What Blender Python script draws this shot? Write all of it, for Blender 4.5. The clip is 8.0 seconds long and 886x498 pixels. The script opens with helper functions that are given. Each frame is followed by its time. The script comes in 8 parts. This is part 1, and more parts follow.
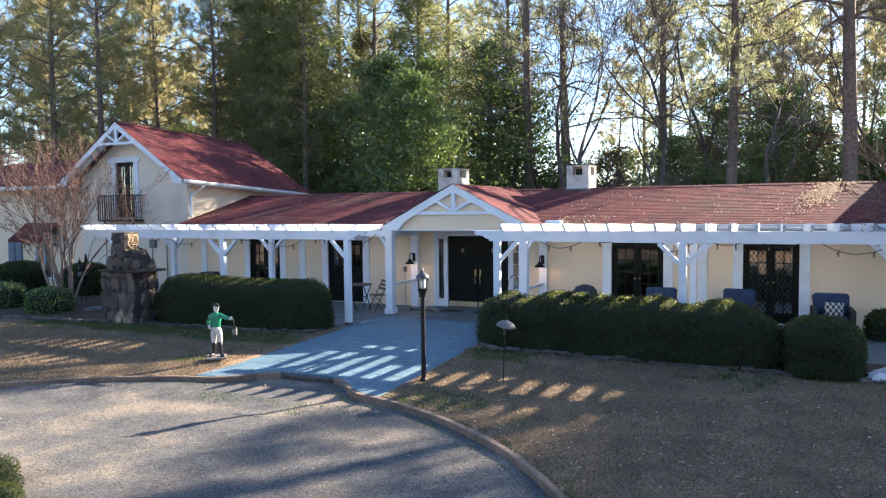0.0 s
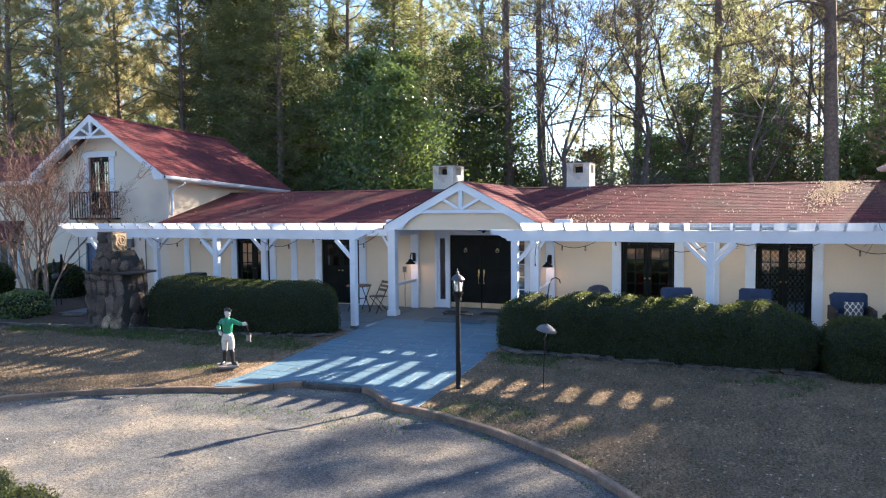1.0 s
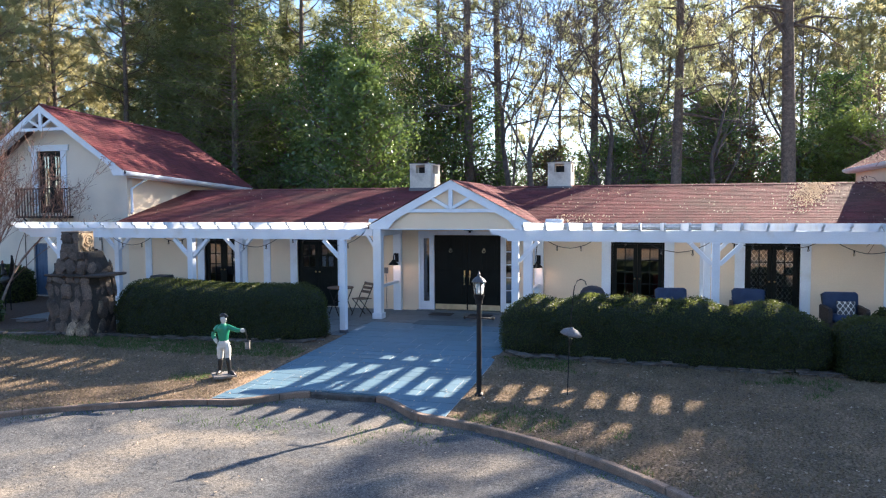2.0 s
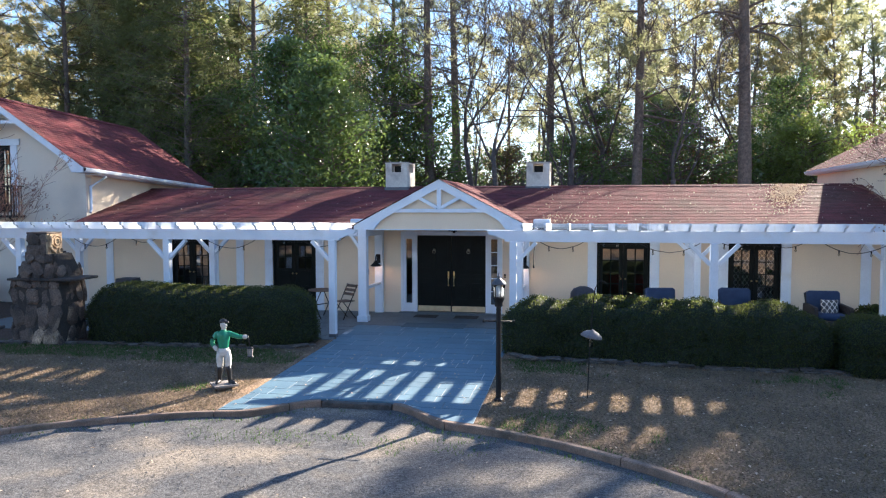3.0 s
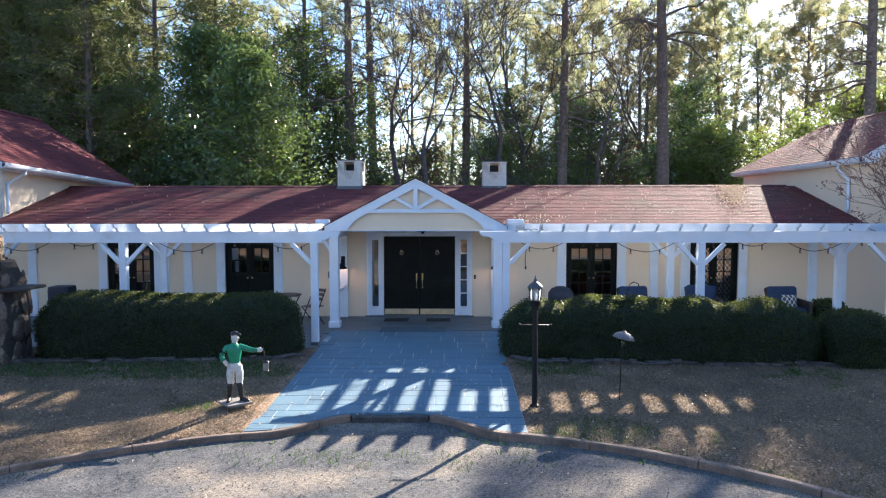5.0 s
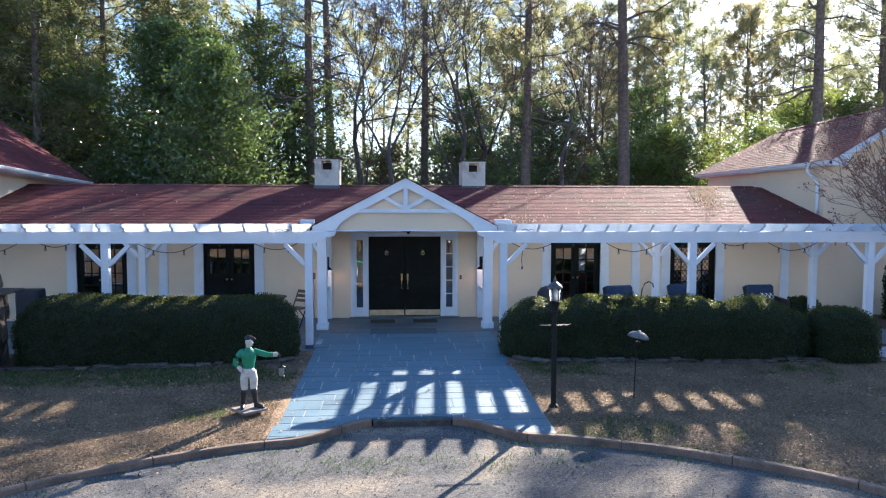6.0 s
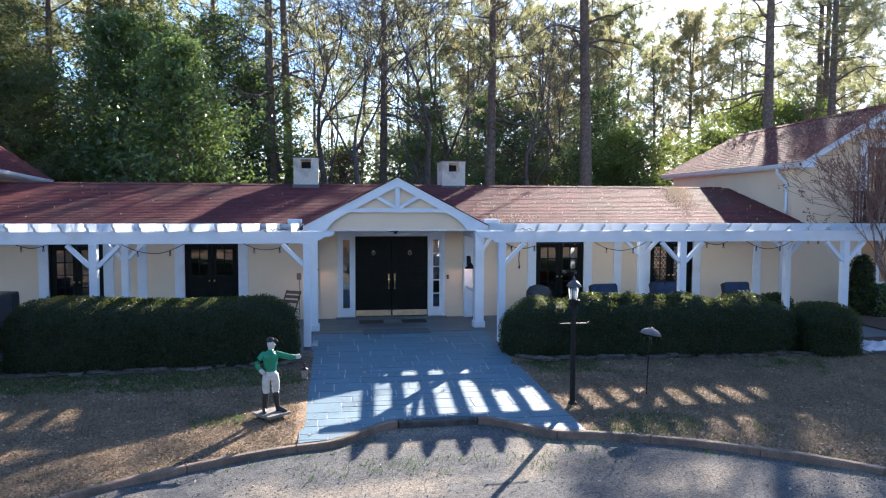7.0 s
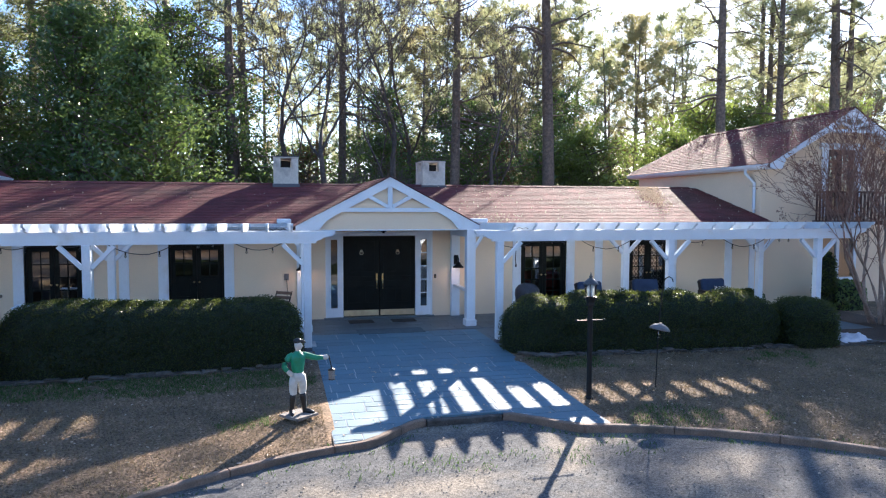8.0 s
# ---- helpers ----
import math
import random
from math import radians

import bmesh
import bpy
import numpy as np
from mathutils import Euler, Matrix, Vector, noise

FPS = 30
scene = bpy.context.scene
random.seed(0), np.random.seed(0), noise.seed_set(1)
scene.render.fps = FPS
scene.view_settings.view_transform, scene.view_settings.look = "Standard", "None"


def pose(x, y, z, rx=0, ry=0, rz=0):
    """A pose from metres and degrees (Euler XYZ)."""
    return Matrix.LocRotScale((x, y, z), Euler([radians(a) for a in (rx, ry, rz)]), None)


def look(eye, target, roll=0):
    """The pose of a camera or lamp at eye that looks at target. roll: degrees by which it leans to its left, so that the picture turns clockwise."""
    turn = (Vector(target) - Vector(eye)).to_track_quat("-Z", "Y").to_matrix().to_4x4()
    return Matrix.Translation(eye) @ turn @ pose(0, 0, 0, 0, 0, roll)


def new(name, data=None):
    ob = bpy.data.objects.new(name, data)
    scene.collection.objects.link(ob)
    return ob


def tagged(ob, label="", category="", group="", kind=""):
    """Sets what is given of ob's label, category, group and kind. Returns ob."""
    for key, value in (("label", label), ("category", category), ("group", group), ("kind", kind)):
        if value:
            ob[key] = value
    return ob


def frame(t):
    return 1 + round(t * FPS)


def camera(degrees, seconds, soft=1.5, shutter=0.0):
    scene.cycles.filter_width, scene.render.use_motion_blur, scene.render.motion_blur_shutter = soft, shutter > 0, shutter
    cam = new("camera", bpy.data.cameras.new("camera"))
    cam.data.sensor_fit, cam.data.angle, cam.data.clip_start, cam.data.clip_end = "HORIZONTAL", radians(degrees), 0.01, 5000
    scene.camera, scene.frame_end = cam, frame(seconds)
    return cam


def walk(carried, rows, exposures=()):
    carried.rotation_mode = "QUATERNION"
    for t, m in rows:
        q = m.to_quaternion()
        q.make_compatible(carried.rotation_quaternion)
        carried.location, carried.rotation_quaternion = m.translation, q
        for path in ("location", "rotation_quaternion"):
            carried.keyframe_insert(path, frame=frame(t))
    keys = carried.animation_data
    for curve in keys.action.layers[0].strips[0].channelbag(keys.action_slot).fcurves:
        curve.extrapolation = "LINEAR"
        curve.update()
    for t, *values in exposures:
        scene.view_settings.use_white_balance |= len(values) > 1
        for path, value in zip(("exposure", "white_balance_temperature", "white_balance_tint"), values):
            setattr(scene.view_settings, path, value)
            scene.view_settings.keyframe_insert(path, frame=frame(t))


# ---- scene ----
cam = camera(64.1, 8.0, soft=1.2)
PATH = [
    (0, (7.499, -18.574, 3.059), (6.662, -16.761, 2.951), -0.6),
    (0.5, (6.751, -18.571, 3.089), (5.973, -16.732, 2.976), -0.5),
    (1, (6.018, -18.538, 3.093), (5.3, -16.675, 2.977), -0.5),
    (1.5, (5.285, -18.481, 3.087), (4.649, -16.588, 2.969), -0.4),
    (3, (3.278, -18.386, 3.101), (2.905, -16.425, 2.981), -0.1),
    (3.5, (2.691, -18.365, 3.13), (2.399, -16.391, 3.006), -0.1),
    (4, (2.102, -18.324, 3.134), (1.895, -16.339, 3.01), -0.1),
    (4.5, (1.522, -18.26, 3.144), (1.4, -16.268, 3.019), -0.1),
    (6, (-0.225, -18.017, 3.151), (-0.092, -16.025, 3.025), 0.1),
    (6.5, (-0.829, -17.967, 3.159), (-0.611, -15.983, 3.032), 0.2),
    (7, (-1.415, -17.878, 3.143), (-1.114, -15.905, 3.017), 0.2),
    (7.5, (-2.001, -17.824, 3.148), (-1.62, -15.865, 3.021), 0.2),
    (8, (-2.62, -17.734, 3.141), (-2.153, -15.793, 3.014), 0.2),
]
# the picture darkens and cools a little as the lens turns towards the sun
EXPOSURES = [(0, 2.50, 6560, 14), (1.5, 2.48, 6420, 14), (3, 2.38, 6220, 14), (4.5, 2.37, 6080, 14), (6.5, 2.24, 5940, 14), (7.5, 2.2, 5900, 14), (8, 2.3, 5900, 14)]
walk(cam, [(t, look(eye, target, roll)) for t, eye, target, roll in PATH], EXPOSURES)

# ---- world, sun, exposure ----
SUN_AZ, SUN_EL = 32.5, 23.2
world = bpy.data.worlds.new("sky")
scene.world = world
world.use_nodes = True
wn = world.node_tree
sky = wn.nodes.new("ShaderNodeTexSky")
sky.sky_type, sky.sun_disc = "NISHITA", False
sky.sun_elevation, sky.sun_rotation = radians(SUN_EL), radians(SUN_AZ)
sky.air_density, sky.dust_density, sky.ozone_density = 1.0, 0.4, 3.6
wn.nodes["Background"].inputs["Strength"].default_value = 0.067
wn.links.new(sky.outputs["Color"], wn.nodes["Background"].inputs["Color"])
sun_data = bpy.data.lights.new("sun", "SUN")
sun_data.energy, sun_data.angle, sun_data.color = 4.3, radians(0.53), (1.0, 0.875, 0.70)
sun = new("sun", sun_data)
sun_way = Vector((math.sin(radians(SUN_AZ)) * math.cos(radians(SUN_EL)), math.cos(radians(SUN_AZ)) * math.cos(radians(SUN_EL)), math.sin(radians(SUN_EL))))
sun.matrix_basis = look(sun_way * 60, (0, 0, 0))

# ---- materials ----
def material(name, base, rough=0.7, metal=0.0, second=None, scale=4.0, detail=5.0, fine=None, fine_amount=0.25, bump=0.0, bump_scale=60.0,
             per=0.0, spec=0.5, blotch=None, blotch_scale=0.7, blotch_at=(0.5, 0.62)):
    """Principled material. second: colour mixed in by a noise of that scale; blotch: stains at a larger scale; per: brightness varied from object to object
    or island to island; fine: scale of a fine grain."""
    m = bpy.data.materials.new(name)
    m.use_nodes = True
    nt = m.node_tree
    n, l = nt.nodes, nt.links
    b = n["Principled BSDF"]
    b.inputs["Roughness"].default_value = rough
    b.inputs["Metallic"].default_value = metal
    b.inputs["Specular IOR Level"].default_value = spec
    co = n.new("ShaderNodeTexCoord")
    col = n.new("ShaderNodeRGB")
    col.outputs[0].default_value = (*base, 1)
    out = col.outputs[0]

    def noise_tex(sc, det, rg=0.55):
        t = n.new("ShaderNodeTexNoise")
        t.inputs["Scale"].default_value, t.inputs["Detail"].default_value, t.inputs["Roughness"].default_value = sc, det, rg
        l.new(co.outputs["Object"], t.inputs["Vector"])
        return t.outputs["Fac"]

    def ramp(fac, lo, hi):
        r = n.new("ShaderNodeMapRange")
        r.inputs["From Min"].default_value, r.inputs["From Max"].default_value = lo, hi
        l.new(fac, r.inputs["Value"])
        return r.outputs["Result"]

    def mix(fac, a, c, kind="MIX"):
        x = n.new("ShaderNodeMix")
        x.data_type, x.blend_type = "RGBA", kind
        if isinstance(fac, float):
            x.inputs["Factor"].default_value = fac
        else:
            l.new(fac, x.inputs["Factor"])
        l.new(a, x.inputs["A"])
        if isinstance(c, tuple):
            x.inputs["B"].default_value = (*c, 1)
        else:
            l.new(c, x.inputs["B"])
        return x.outputs["Result"]

    if second:
        out = mix(ramp(noise_tex(scale, detail), 0.35, 0.65), out, second)
    if blotch:
        out = mix(ramp(noise_tex(blotch_scale, 4.0), *blotch_at), out, blotch)
    if fine:
        f = ramp(noise_tex(fine, 3.0), 0.3, 0.7)
        g = n.new("ShaderNodeMapRange")
        g.inputs["To Min"].default_value, g.inputs["To Max"].default_value = 1 - fine_amount, 1 + fine_amount
        l.new(f, g.inputs["Value"])
        v = n.new("ShaderNodeVectorMath")
        v.operation = "SCALE"
        l.new(out, v.inputs[0])
        l.new(g.outputs["Result"], v.inputs["Scale"])
        out = v.outputs["Vector"]
    if per:
        oi = n.new("ShaderNodeObjectInfo")
        ge = n.new("ShaderNodeNewGeometry")
        ad = n.new("ShaderNodeMath")
        ad.operation = "ADD"
        l.new(oi.outputs["Random"], ad.inputs[0])
        l.new(ge.outputs["Random Per Island"], ad.inputs[1])
        g = n.new("ShaderNodeMapRange")
        g.inputs["From Max"].default_value = 2.0
        g.inputs["To Min"].default_value, g.inputs["To Max"].default_value = 1 - per, 1 + per
        l.new(ad.outputs[0], g.inputs["Value"])
        v = n.new("ShaderNodeVectorMath")
        v.operation = "SCALE"
        l.new(out, v.inputs[0])
        l.new(g.outputs["Result"], v.inputs["Scale"])
        out = v.outputs["Vector"]
    l.new(out, b.inputs["Base Color"])
    if bump:
        bp = n.new("ShaderNodeBump")
        bp.inputs["Strength"].default_value, bp.inputs["Distance"].default_value = bump, 0.02
        l.new(noise_tex(bump_scale, 4.0, 0.6), bp.inputs["Height"])
        l.new(bp.outputs["Normal"], b.inputs["Normal"])
    return m


def leaf_material(name, base, second, through_colour, amount=0.45, rough=0.5, spec=0.3):
    """Leaves and needles: a rough surface that lets light through, varied from leaf to leaf."""
    m = bpy.data.materials.new(name)
    m.use_nodes = True
    nt = m.node_tree
    n, l = nt.nodes, nt.links
    b, o = n["Principled BSDF"], n["Material Output"]
    b.inputs["Roughness"].default_value, b.inputs["Specular IOR Level"].default_value = rough, spec
    ge = n.new("ShaderNodeNewGeometry")
    oi = n.new("ShaderNodeObjectInfo")
    co = n.new("ShaderNodeTexCoord")
    ns = n.new("ShaderNodeTexNoise")
    ns.inputs["Scale"].default_value = 0.7
    l.new(co.outputs["Object"], ns.inputs["Vector"])
    ad = n.new("ShaderNodeMath")
    ad.operation = "ADD"
    l.new(ge.outputs["Random Per Island"], ad.inputs[0])
    l.new(oi.outputs["Random"], ad.inputs[1])
    a2 = n.new("ShaderNodeMath")
    a2.operation = "ADD"
    l.new(ad.outputs[0], a2.inputs[0])
    l.new(ns.outputs["Fac"], a2.inputs[1])
    mr = n.new("ShaderNodeMapRange")
    mr.inputs["From Min"].default_value, mr.inputs["From Max"].default_value = 0.5, 2.1
    l.new(a2.outputs[0], mr.inputs["Value"])
    x = n.new("ShaderNodeMix")
    x.data_type = "RGBA"
    l.new(mr.outputs["Result"], x.inputs["Factor"])
    x.inputs["A"].default_value, x.inputs["B"].default_value = (*base, 1), (*second, 1)
    l.new(x.outputs["Result"], b.inputs["Base Color"])
    tr = n.new("ShaderNodeBsdfTranslucent")
    y = n.new("ShaderNodeMix")
    y.data_type = "RGBA"
    y.inputs["Factor"].default_value = 0.6
    l.new(x.outputs["Result"], y.inputs["A"])
    y.inputs["B"].default_value = (*through_colour, 1)
    l.new(y.outputs["Result"], tr.inputs["Color"])
    ms = n.new("ShaderNodeMixShader")
    ms.inputs["Fac"].default_value = amount
    l.new(b.outputs[0], ms.inputs[1])
    l.new(tr.outputs[0], ms.inputs[2])
    l.new(ms.outputs[0], o.inputs["Surface"])
    return m


def glass_material(name, tint=(0.9, 0.93, 0.92), ior=2.5):
    """Thin clear pane: clear, with a mirror reflection by Fresnel."""
    m = bpy.data.materials.new(name)
    m.use_nodes = True
    nt = m.node_tree
    n, l = nt.nodes, nt.links
    n.remove(n["Principled BSDF"])
    tr, gl, fr, ms = (n.new("ShaderNodeBsdfTransparent"), n.new("ShaderNodeBsdfGlossy"), n.new("ShaderNodeFresnel"), n.new("ShaderNodeMixShader"))
    tr.inputs["Color"].default_value = (*tint, 1)
    gl.inputs["Roughness"].default_value = 0.02
    fr.inputs["IOR"].default_value = ior
    l.new(fr.outputs[0], ms.inputs["Fac"])
    l.new(tr.outputs[0], ms.inputs[1])
    l.new(gl.outputs[0], ms.inputs[2])
    l.new(ms.outputs[0], n["Material Output"].inputs["Surface"])
    return m


def shingle_material():
    m = material("red_asphalt_shingle", (0.165, 0.041, 0.044), 0.85, second=(0.112, 0.033, 0.036), scale=1.2, fine=90, fine_amount=0.35, bump=0.5, bump_scale=160, per=0.4, spec=0.22,
                 blotch=(0.115, 0.057, 0.049), blotch_scale=0.35, blotch_at=(0.5, 0.7))
    return m


def gravel_material():
    """Crushed grey stone: small cells of mixed tone with gaps between, on a slowly changing ground of dust."""
    m = material("grey_gravel", (0.126, 0.124, 0.122), 0.95, second=(0.078, 0.081, 0.085), scale=3.2, detail=9, fine=60, fine_amount=0.2, blotch=(0.212, 0.184, 0.15), blotch_scale=0.8, blotch_at=(0.48, 0.62), spec=0.15)
    nt = m.node_tree
    n, l = nt.nodes, nt.links
    b = n["Principled BSDF"]
    co = n.new("ShaderNodeTexCoord")
    colour = b.inputs["Base Color"].links[0].from_socket
    height = None
    for sc, lo, hi in ((46.0, 0.66, 1.35), (110.0, 0.6, 1.4)):
        v = n.new("ShaderNodeTexVoronoi")
        v.inputs["Scale"].default_value = sc
        l.new(co.outputs["Object"], v.inputs["Vector"])
        sp = n.new("ShaderNodeSeparateColor")
        l.new(v.outputs["Color"], sp.inputs[0])
        mr = n.new("ShaderNodeMapRange")
        mr.inputs["To Min"].default_value, mr.inputs["To Max"].default_value = lo, hi
        l.new(sp.outputs[0], mr.inputs["Value"])
        mul = n.new("ShaderNodeVectorMath")
        mul.operation = "SCALE"
        l.new(colour, mul.inputs[0])
        l.new(mr.outputs["Result"], mul.inputs["Scale"])
        colour = mul.outputs["Vector"]
        if height is None:
            height = v.outputs["Distance"]
    l.new(colour, b.inputs["Base Color"])
    bp = n.new("ShaderNodeBump")
    bp.invert = True
    bp.inputs["Strength"].default_value, bp.inputs["Distance"].default_value = 0.3, 0.008
    l.new(height, bp.inputs["Height"])
    l.new(bp.outputs["Normal"], b.inputs["Normal"])
    return m


STUCCO = material("cream_stucco", (0.83, 0.68, 0.50), 0.9, second=(0.79, 0.645, 0.47), scale=0.9, fine=35, fine_amount=0.05, bump=0.35, bump_scale=45, blotch=(0.74, 0.62, 0.465), blotch_scale=0.5, blotch_at=(0.55, 0.75))
# STUCCO again for the west wing's shaded front, cool skylight put into its colour
SHADED_STUCCO = material("shaded_front_stucco", (0.78, 0.70, 0.585), 0.9, second=(0.73, 0.655, 0.54), scale=0.9, fine=35, fine_amount=0.05, bump=0.35, bump_scale=45, blotch=(0.60, 0.55, 0.47), blotch_scale=0.5, blotch_at=(0.55, 0.75))
GUTTER = material("grey_white_gutter_metal", (0.64, 0.67, 0.70), 0.45, second=(0.55, 0.58, 0.61), scale=3, fine=40, fine_amount=0.2, spec=0.4)
WHITE = material("white_painted_wood", (0.75, 0.81, 0.87), 0.55, second=(0.69, 0.75, 0.81), scale=2.2, fine=50, fine_amount=0.05, bump=0.15, bump_scale=40, blotch=(0.62, 0.62, 0.58), blotch_scale=1.7, blotch_at=(0.6, 0.8))
SHINGLE = shingle_material()
DECK = material("dark_roof_felt", (0.055, 0.025, 0.025), 0.9, fine=40)
BLACK = material("black_door_paint", (0.006, 0.008, 0.007), 0.45, spec=0.12, second=(0.010, 0.013, 0.012), scale=3, bump=0.05, bump_scale=30)
IRON = material("black_iron", (0.010, 0.010, 0.011), 0.55, spec=0.3, fine=60, bump=0.1)
BRASS = material("brass", (0.78, 0.56, 0.25), 0.28, metal=1.0, second=(0.6, 0.42, 0.19), scale=9)
KICK = material("brushed_brass_plate", (0.72, 0.62, 0.42), 0.38, metal=0.85, second=(0.6, 0.5, 0.33), scale=6)
GLASS = glass_material("window_glass", ior=3.2)
LAMP_GLASS = glass_material("lantern_glass", (0.82, 0.85, 0.86), 1.6)
# lining of the unseen rooms, indoor dimness put into its colour
INSIDE = material("dim_room_lining", (0.16, 0.13, 0.10), 0.9, second=(0.12, 0.10, 0.08), scale=1.5)
ROOM_WOOD = material("brown_wood_floor", (0.10, 0.055, 0.03), 0.5, second=(0.07, 0.04, 0.02), scale=4)
GRAVEL = gravel_material()
PEBBLE = material("gravel_stone", (0.20, 0.196, 0.19), 0.9, per=0.35, fine=120, spec=0.2)
BLUESTONE = material("bluestone_slab", (0.074, 0.170, 0.234), 0.7, spec=1.0, second=(0.062, 0.147, 0.203), scale=2.5, fine=45, fine_amount=0.14, bump=0.3, bump_scale=28, per=0.2, blotch=(0.084, 0.171, 0.222), blotch_scale=1.3, blotch_at=(0.52, 0.7))
MORTAR = material("pale_mortar", (0.50, 0.53, 0.54), 0.9, second=(0.14, 0.17, 0.19), scale=1.1, fine=80, bump=0.3)
SLATE = material("grey_slate_tile", (0.098, 0.128, 0.143), 0.55, second=(0.086, 0.112, 0.125), scale=3, fine=40, bump=0.2, per=0.25)
KERB = material("tan_concrete_kerb", (0.29, 0.20, 0.145), 0.9, second=(0.20, 0.14, 0.105), scale=5, fine=70, fine_amount=0.3, bump=0.5, bump_scale=50, per=0.2, blotch=(0.13, 0.10, 0.075), blotch_scale=1.1)
EDGING = material("grey_edging_stone", (0.14, 0.125, 0.11), 0.9, second=(0.07, 0.063, 0.057), scale=7, fine=60, fine_amount=0.35, bump=0.6, bump_scale=30, per=0.5)
FIELD = material("brown_fieldstone", (0.10, 0.075, 0.058), 0.85, second=(0.034, 0.029, 0.027), scale=2.2, fine=40, fine_amount=0.5, bump=0.7, bump_scale=20, per=0.9, blotch=(0.30, 0.23, 0.16), blotch_scale=1.2, blotch_at=(0.57, 0.68))
TAN_CARVING = material("tan_carved_stone", (0.42, 0.31, 0.19), 0.85, second=(0.26, 0.18, 0.11), scale=9, fine=50, fine_amount=0.25, bump=0.4, bump_scale=30)
CORE = material("dark_stone_mortar", (0.04, 0.036, 0.032), 0.95, fine=30, bump=0.5)
MULCH = material("brown_leaf_mulch", (0.085, 0.052, 0.034), 0.95, second=(0.05, 0.032, 0.022), scale=16, fine=70, fine_amount=0.5, bump=0.8, bump_scale=45)
BARK = material("grey_brown_pine_bark", (0.19, 0.145, 0.12), 0.95, second=(0.105, 0.082, 0.068), scale=7, fine=20, fine_amount=0.3, bump=0.8, bump_scale=14, per=0.25)
GREY_BARK = material("dull_grey_bark", (0.125, 0.10, 0.09), 0.9, second=(0.075, 0.062, 0.055), scale=6, fine=25, bump=0.4, bump_scale=18, per=0.2)
MYRTLE_BARK = material("smooth_myrtle_bark", (0.34, 0.255, 0.20), 0.7, second=(0.22, 0.15, 0.115), scale=5, fine=30, bump=0.15)
TWIG = material("reddish_bare_twig", (0.20, 0.115, 0.085), 0.85, per=0.3)
SEED = material("dry_seed_head", (0.19, 0.10, 0.075), 0.9, per=0.4)
NEEDLE = leaf_material("pine_needle", (0.11, 0.14, 0.055), (0.22, 0.215, 0.095), (0.60, 0.63, 0.36), 0.56)
# lighter, yellower copy of NEEDLE: the warm sunlight is put into the colour
NEEDLE_GOLD = leaf_material("yellow_lit_pine_needle", (0.14, 0.14, 0.055), (0.26, 0.22, 0.09), (0.64, 0.59, 0.32), 0.56)
CEDAR = leaf_material("cedar_spray", (0.054, 0.082, 0.038), (0.125, 0.135, 0.052), (0.38, 0.40, 0.15), 0.48)
LEAF = leaf_material("glossy_evergreen_leaf", (0.030, 0.068, 0.024), (0.10, 0.155, 0.042), (0.32, 0.45, 0.12), 0.38, 0.22, 1.0)
LEAF_BRIGHT = leaf_material("yellow_green_leaf", (0.055, 0.10, 0.026), (0.14, 0.19, 0.042), (0.37, 0.46, 0.085), 0.42, 0.3, 0.8)
LEAF_RUSSET = leaf_material("russet_dry_leaf", (0.24, 0.13, 0.055), (0.46, 0.29, 0.13), (0.50, 0.32, 0.15), 0.3, 0.6)
LEAF_BROWN = leaf_material("brown_withered_leaf", (0.10, 0.06, 0.03), (0.17, 0.11, 0.05), (0.30, 0.18, 0.08), 0.4, 0.6)
HEDGE = leaf_material("boxwood_leaf", (0.009, 0.015, 0.005), (0.036, 0.055, 0.014), (0.26, 0.31, 0.07), 0.36, 0.45, 0.3)
# solid hedge filling; the shade between leaves is put into its colour
HEDGE_CORE = material("shaded_hedge_inside", (0.012, 0.02, 0.008), 0.95, fine=30)
DRY_LEAF = leaf_material("fallen_dry_leaf", (0.34, 0.25, 0.175), (0.64, 0.52, 0.40), (0.55, 0.44, 0.32), 0.35, 0.55)
NAVY = material("navy_cushion_fabric", (0.016, 0.035, 0.085), 0.9, second=(0.02, 0.045, 0.10), scale=8, fine=200, fine_amount=0.2, bump=0.2, bump_scale=120)
WICKER = material("dark_wicker", (0.03, 0.022, 0.018), 0.7, fine=90, fine_amount=0.4, bump=0.6, bump_scale=110)
COVER = material("black_grill_cover", (0.02, 0.026, 0.04), 0.6, fine=20, bump=0.3, bump_scale=8)
TABLE_WOOD = material("weathered_brown_wood", (0.20, 0.12, 0.08), 0.7, second=(0.13, 0.08, 0.055), scale=6, fine=40, bump=0.2)
RAIL_WOOD = material("red_brown_stained_wood", (0.085, 0.038, 0.028), 0.7, second=(0.06, 0.028, 0.02), scale=6, fine=30)
FADED_MAT = material("faded_slate_mat", (0.085, 0.125, 0.145), 0.9, second=(0.07, 0.10, 0.118), scale=5, fine=120, fine_amount=0.3, bump=0.4, bump_scale=120)
MAT = material("dark_door_mat", (0.035, 0.033, 0.03), 0.95, fine=150, fine_amount=0.4, bump=0.5, bump_scale=150)
LANTERN_CAP = material("weathered_lantern_metal", (0.10, 0.105, 0.11), 0.42, metal=0.5, fine=50, fine_amount=0.3)
GREY_METAL = material("galvanised_baffle", (0.16, 0.155, 0.16), 0.55, metal=0.3, fine=30)
RUBBER = material("black_rubber", (0.015, 0.015, 0.015), 0.8)
PLASTIC_SHEET = material("white_crumpled_sheet", (0.70, 0.68, 0.70), 0.6, second=(0.55, 0.54, 0.58), scale=9, bump=0.6, bump_scale=14)
GREEN_PAINT = material("green_enamel", (0.012, 0.26, 0.15), 0.4, second=(0.01, 0.20, 0.09), scale=12, bump=0.1, bump_scale=30)
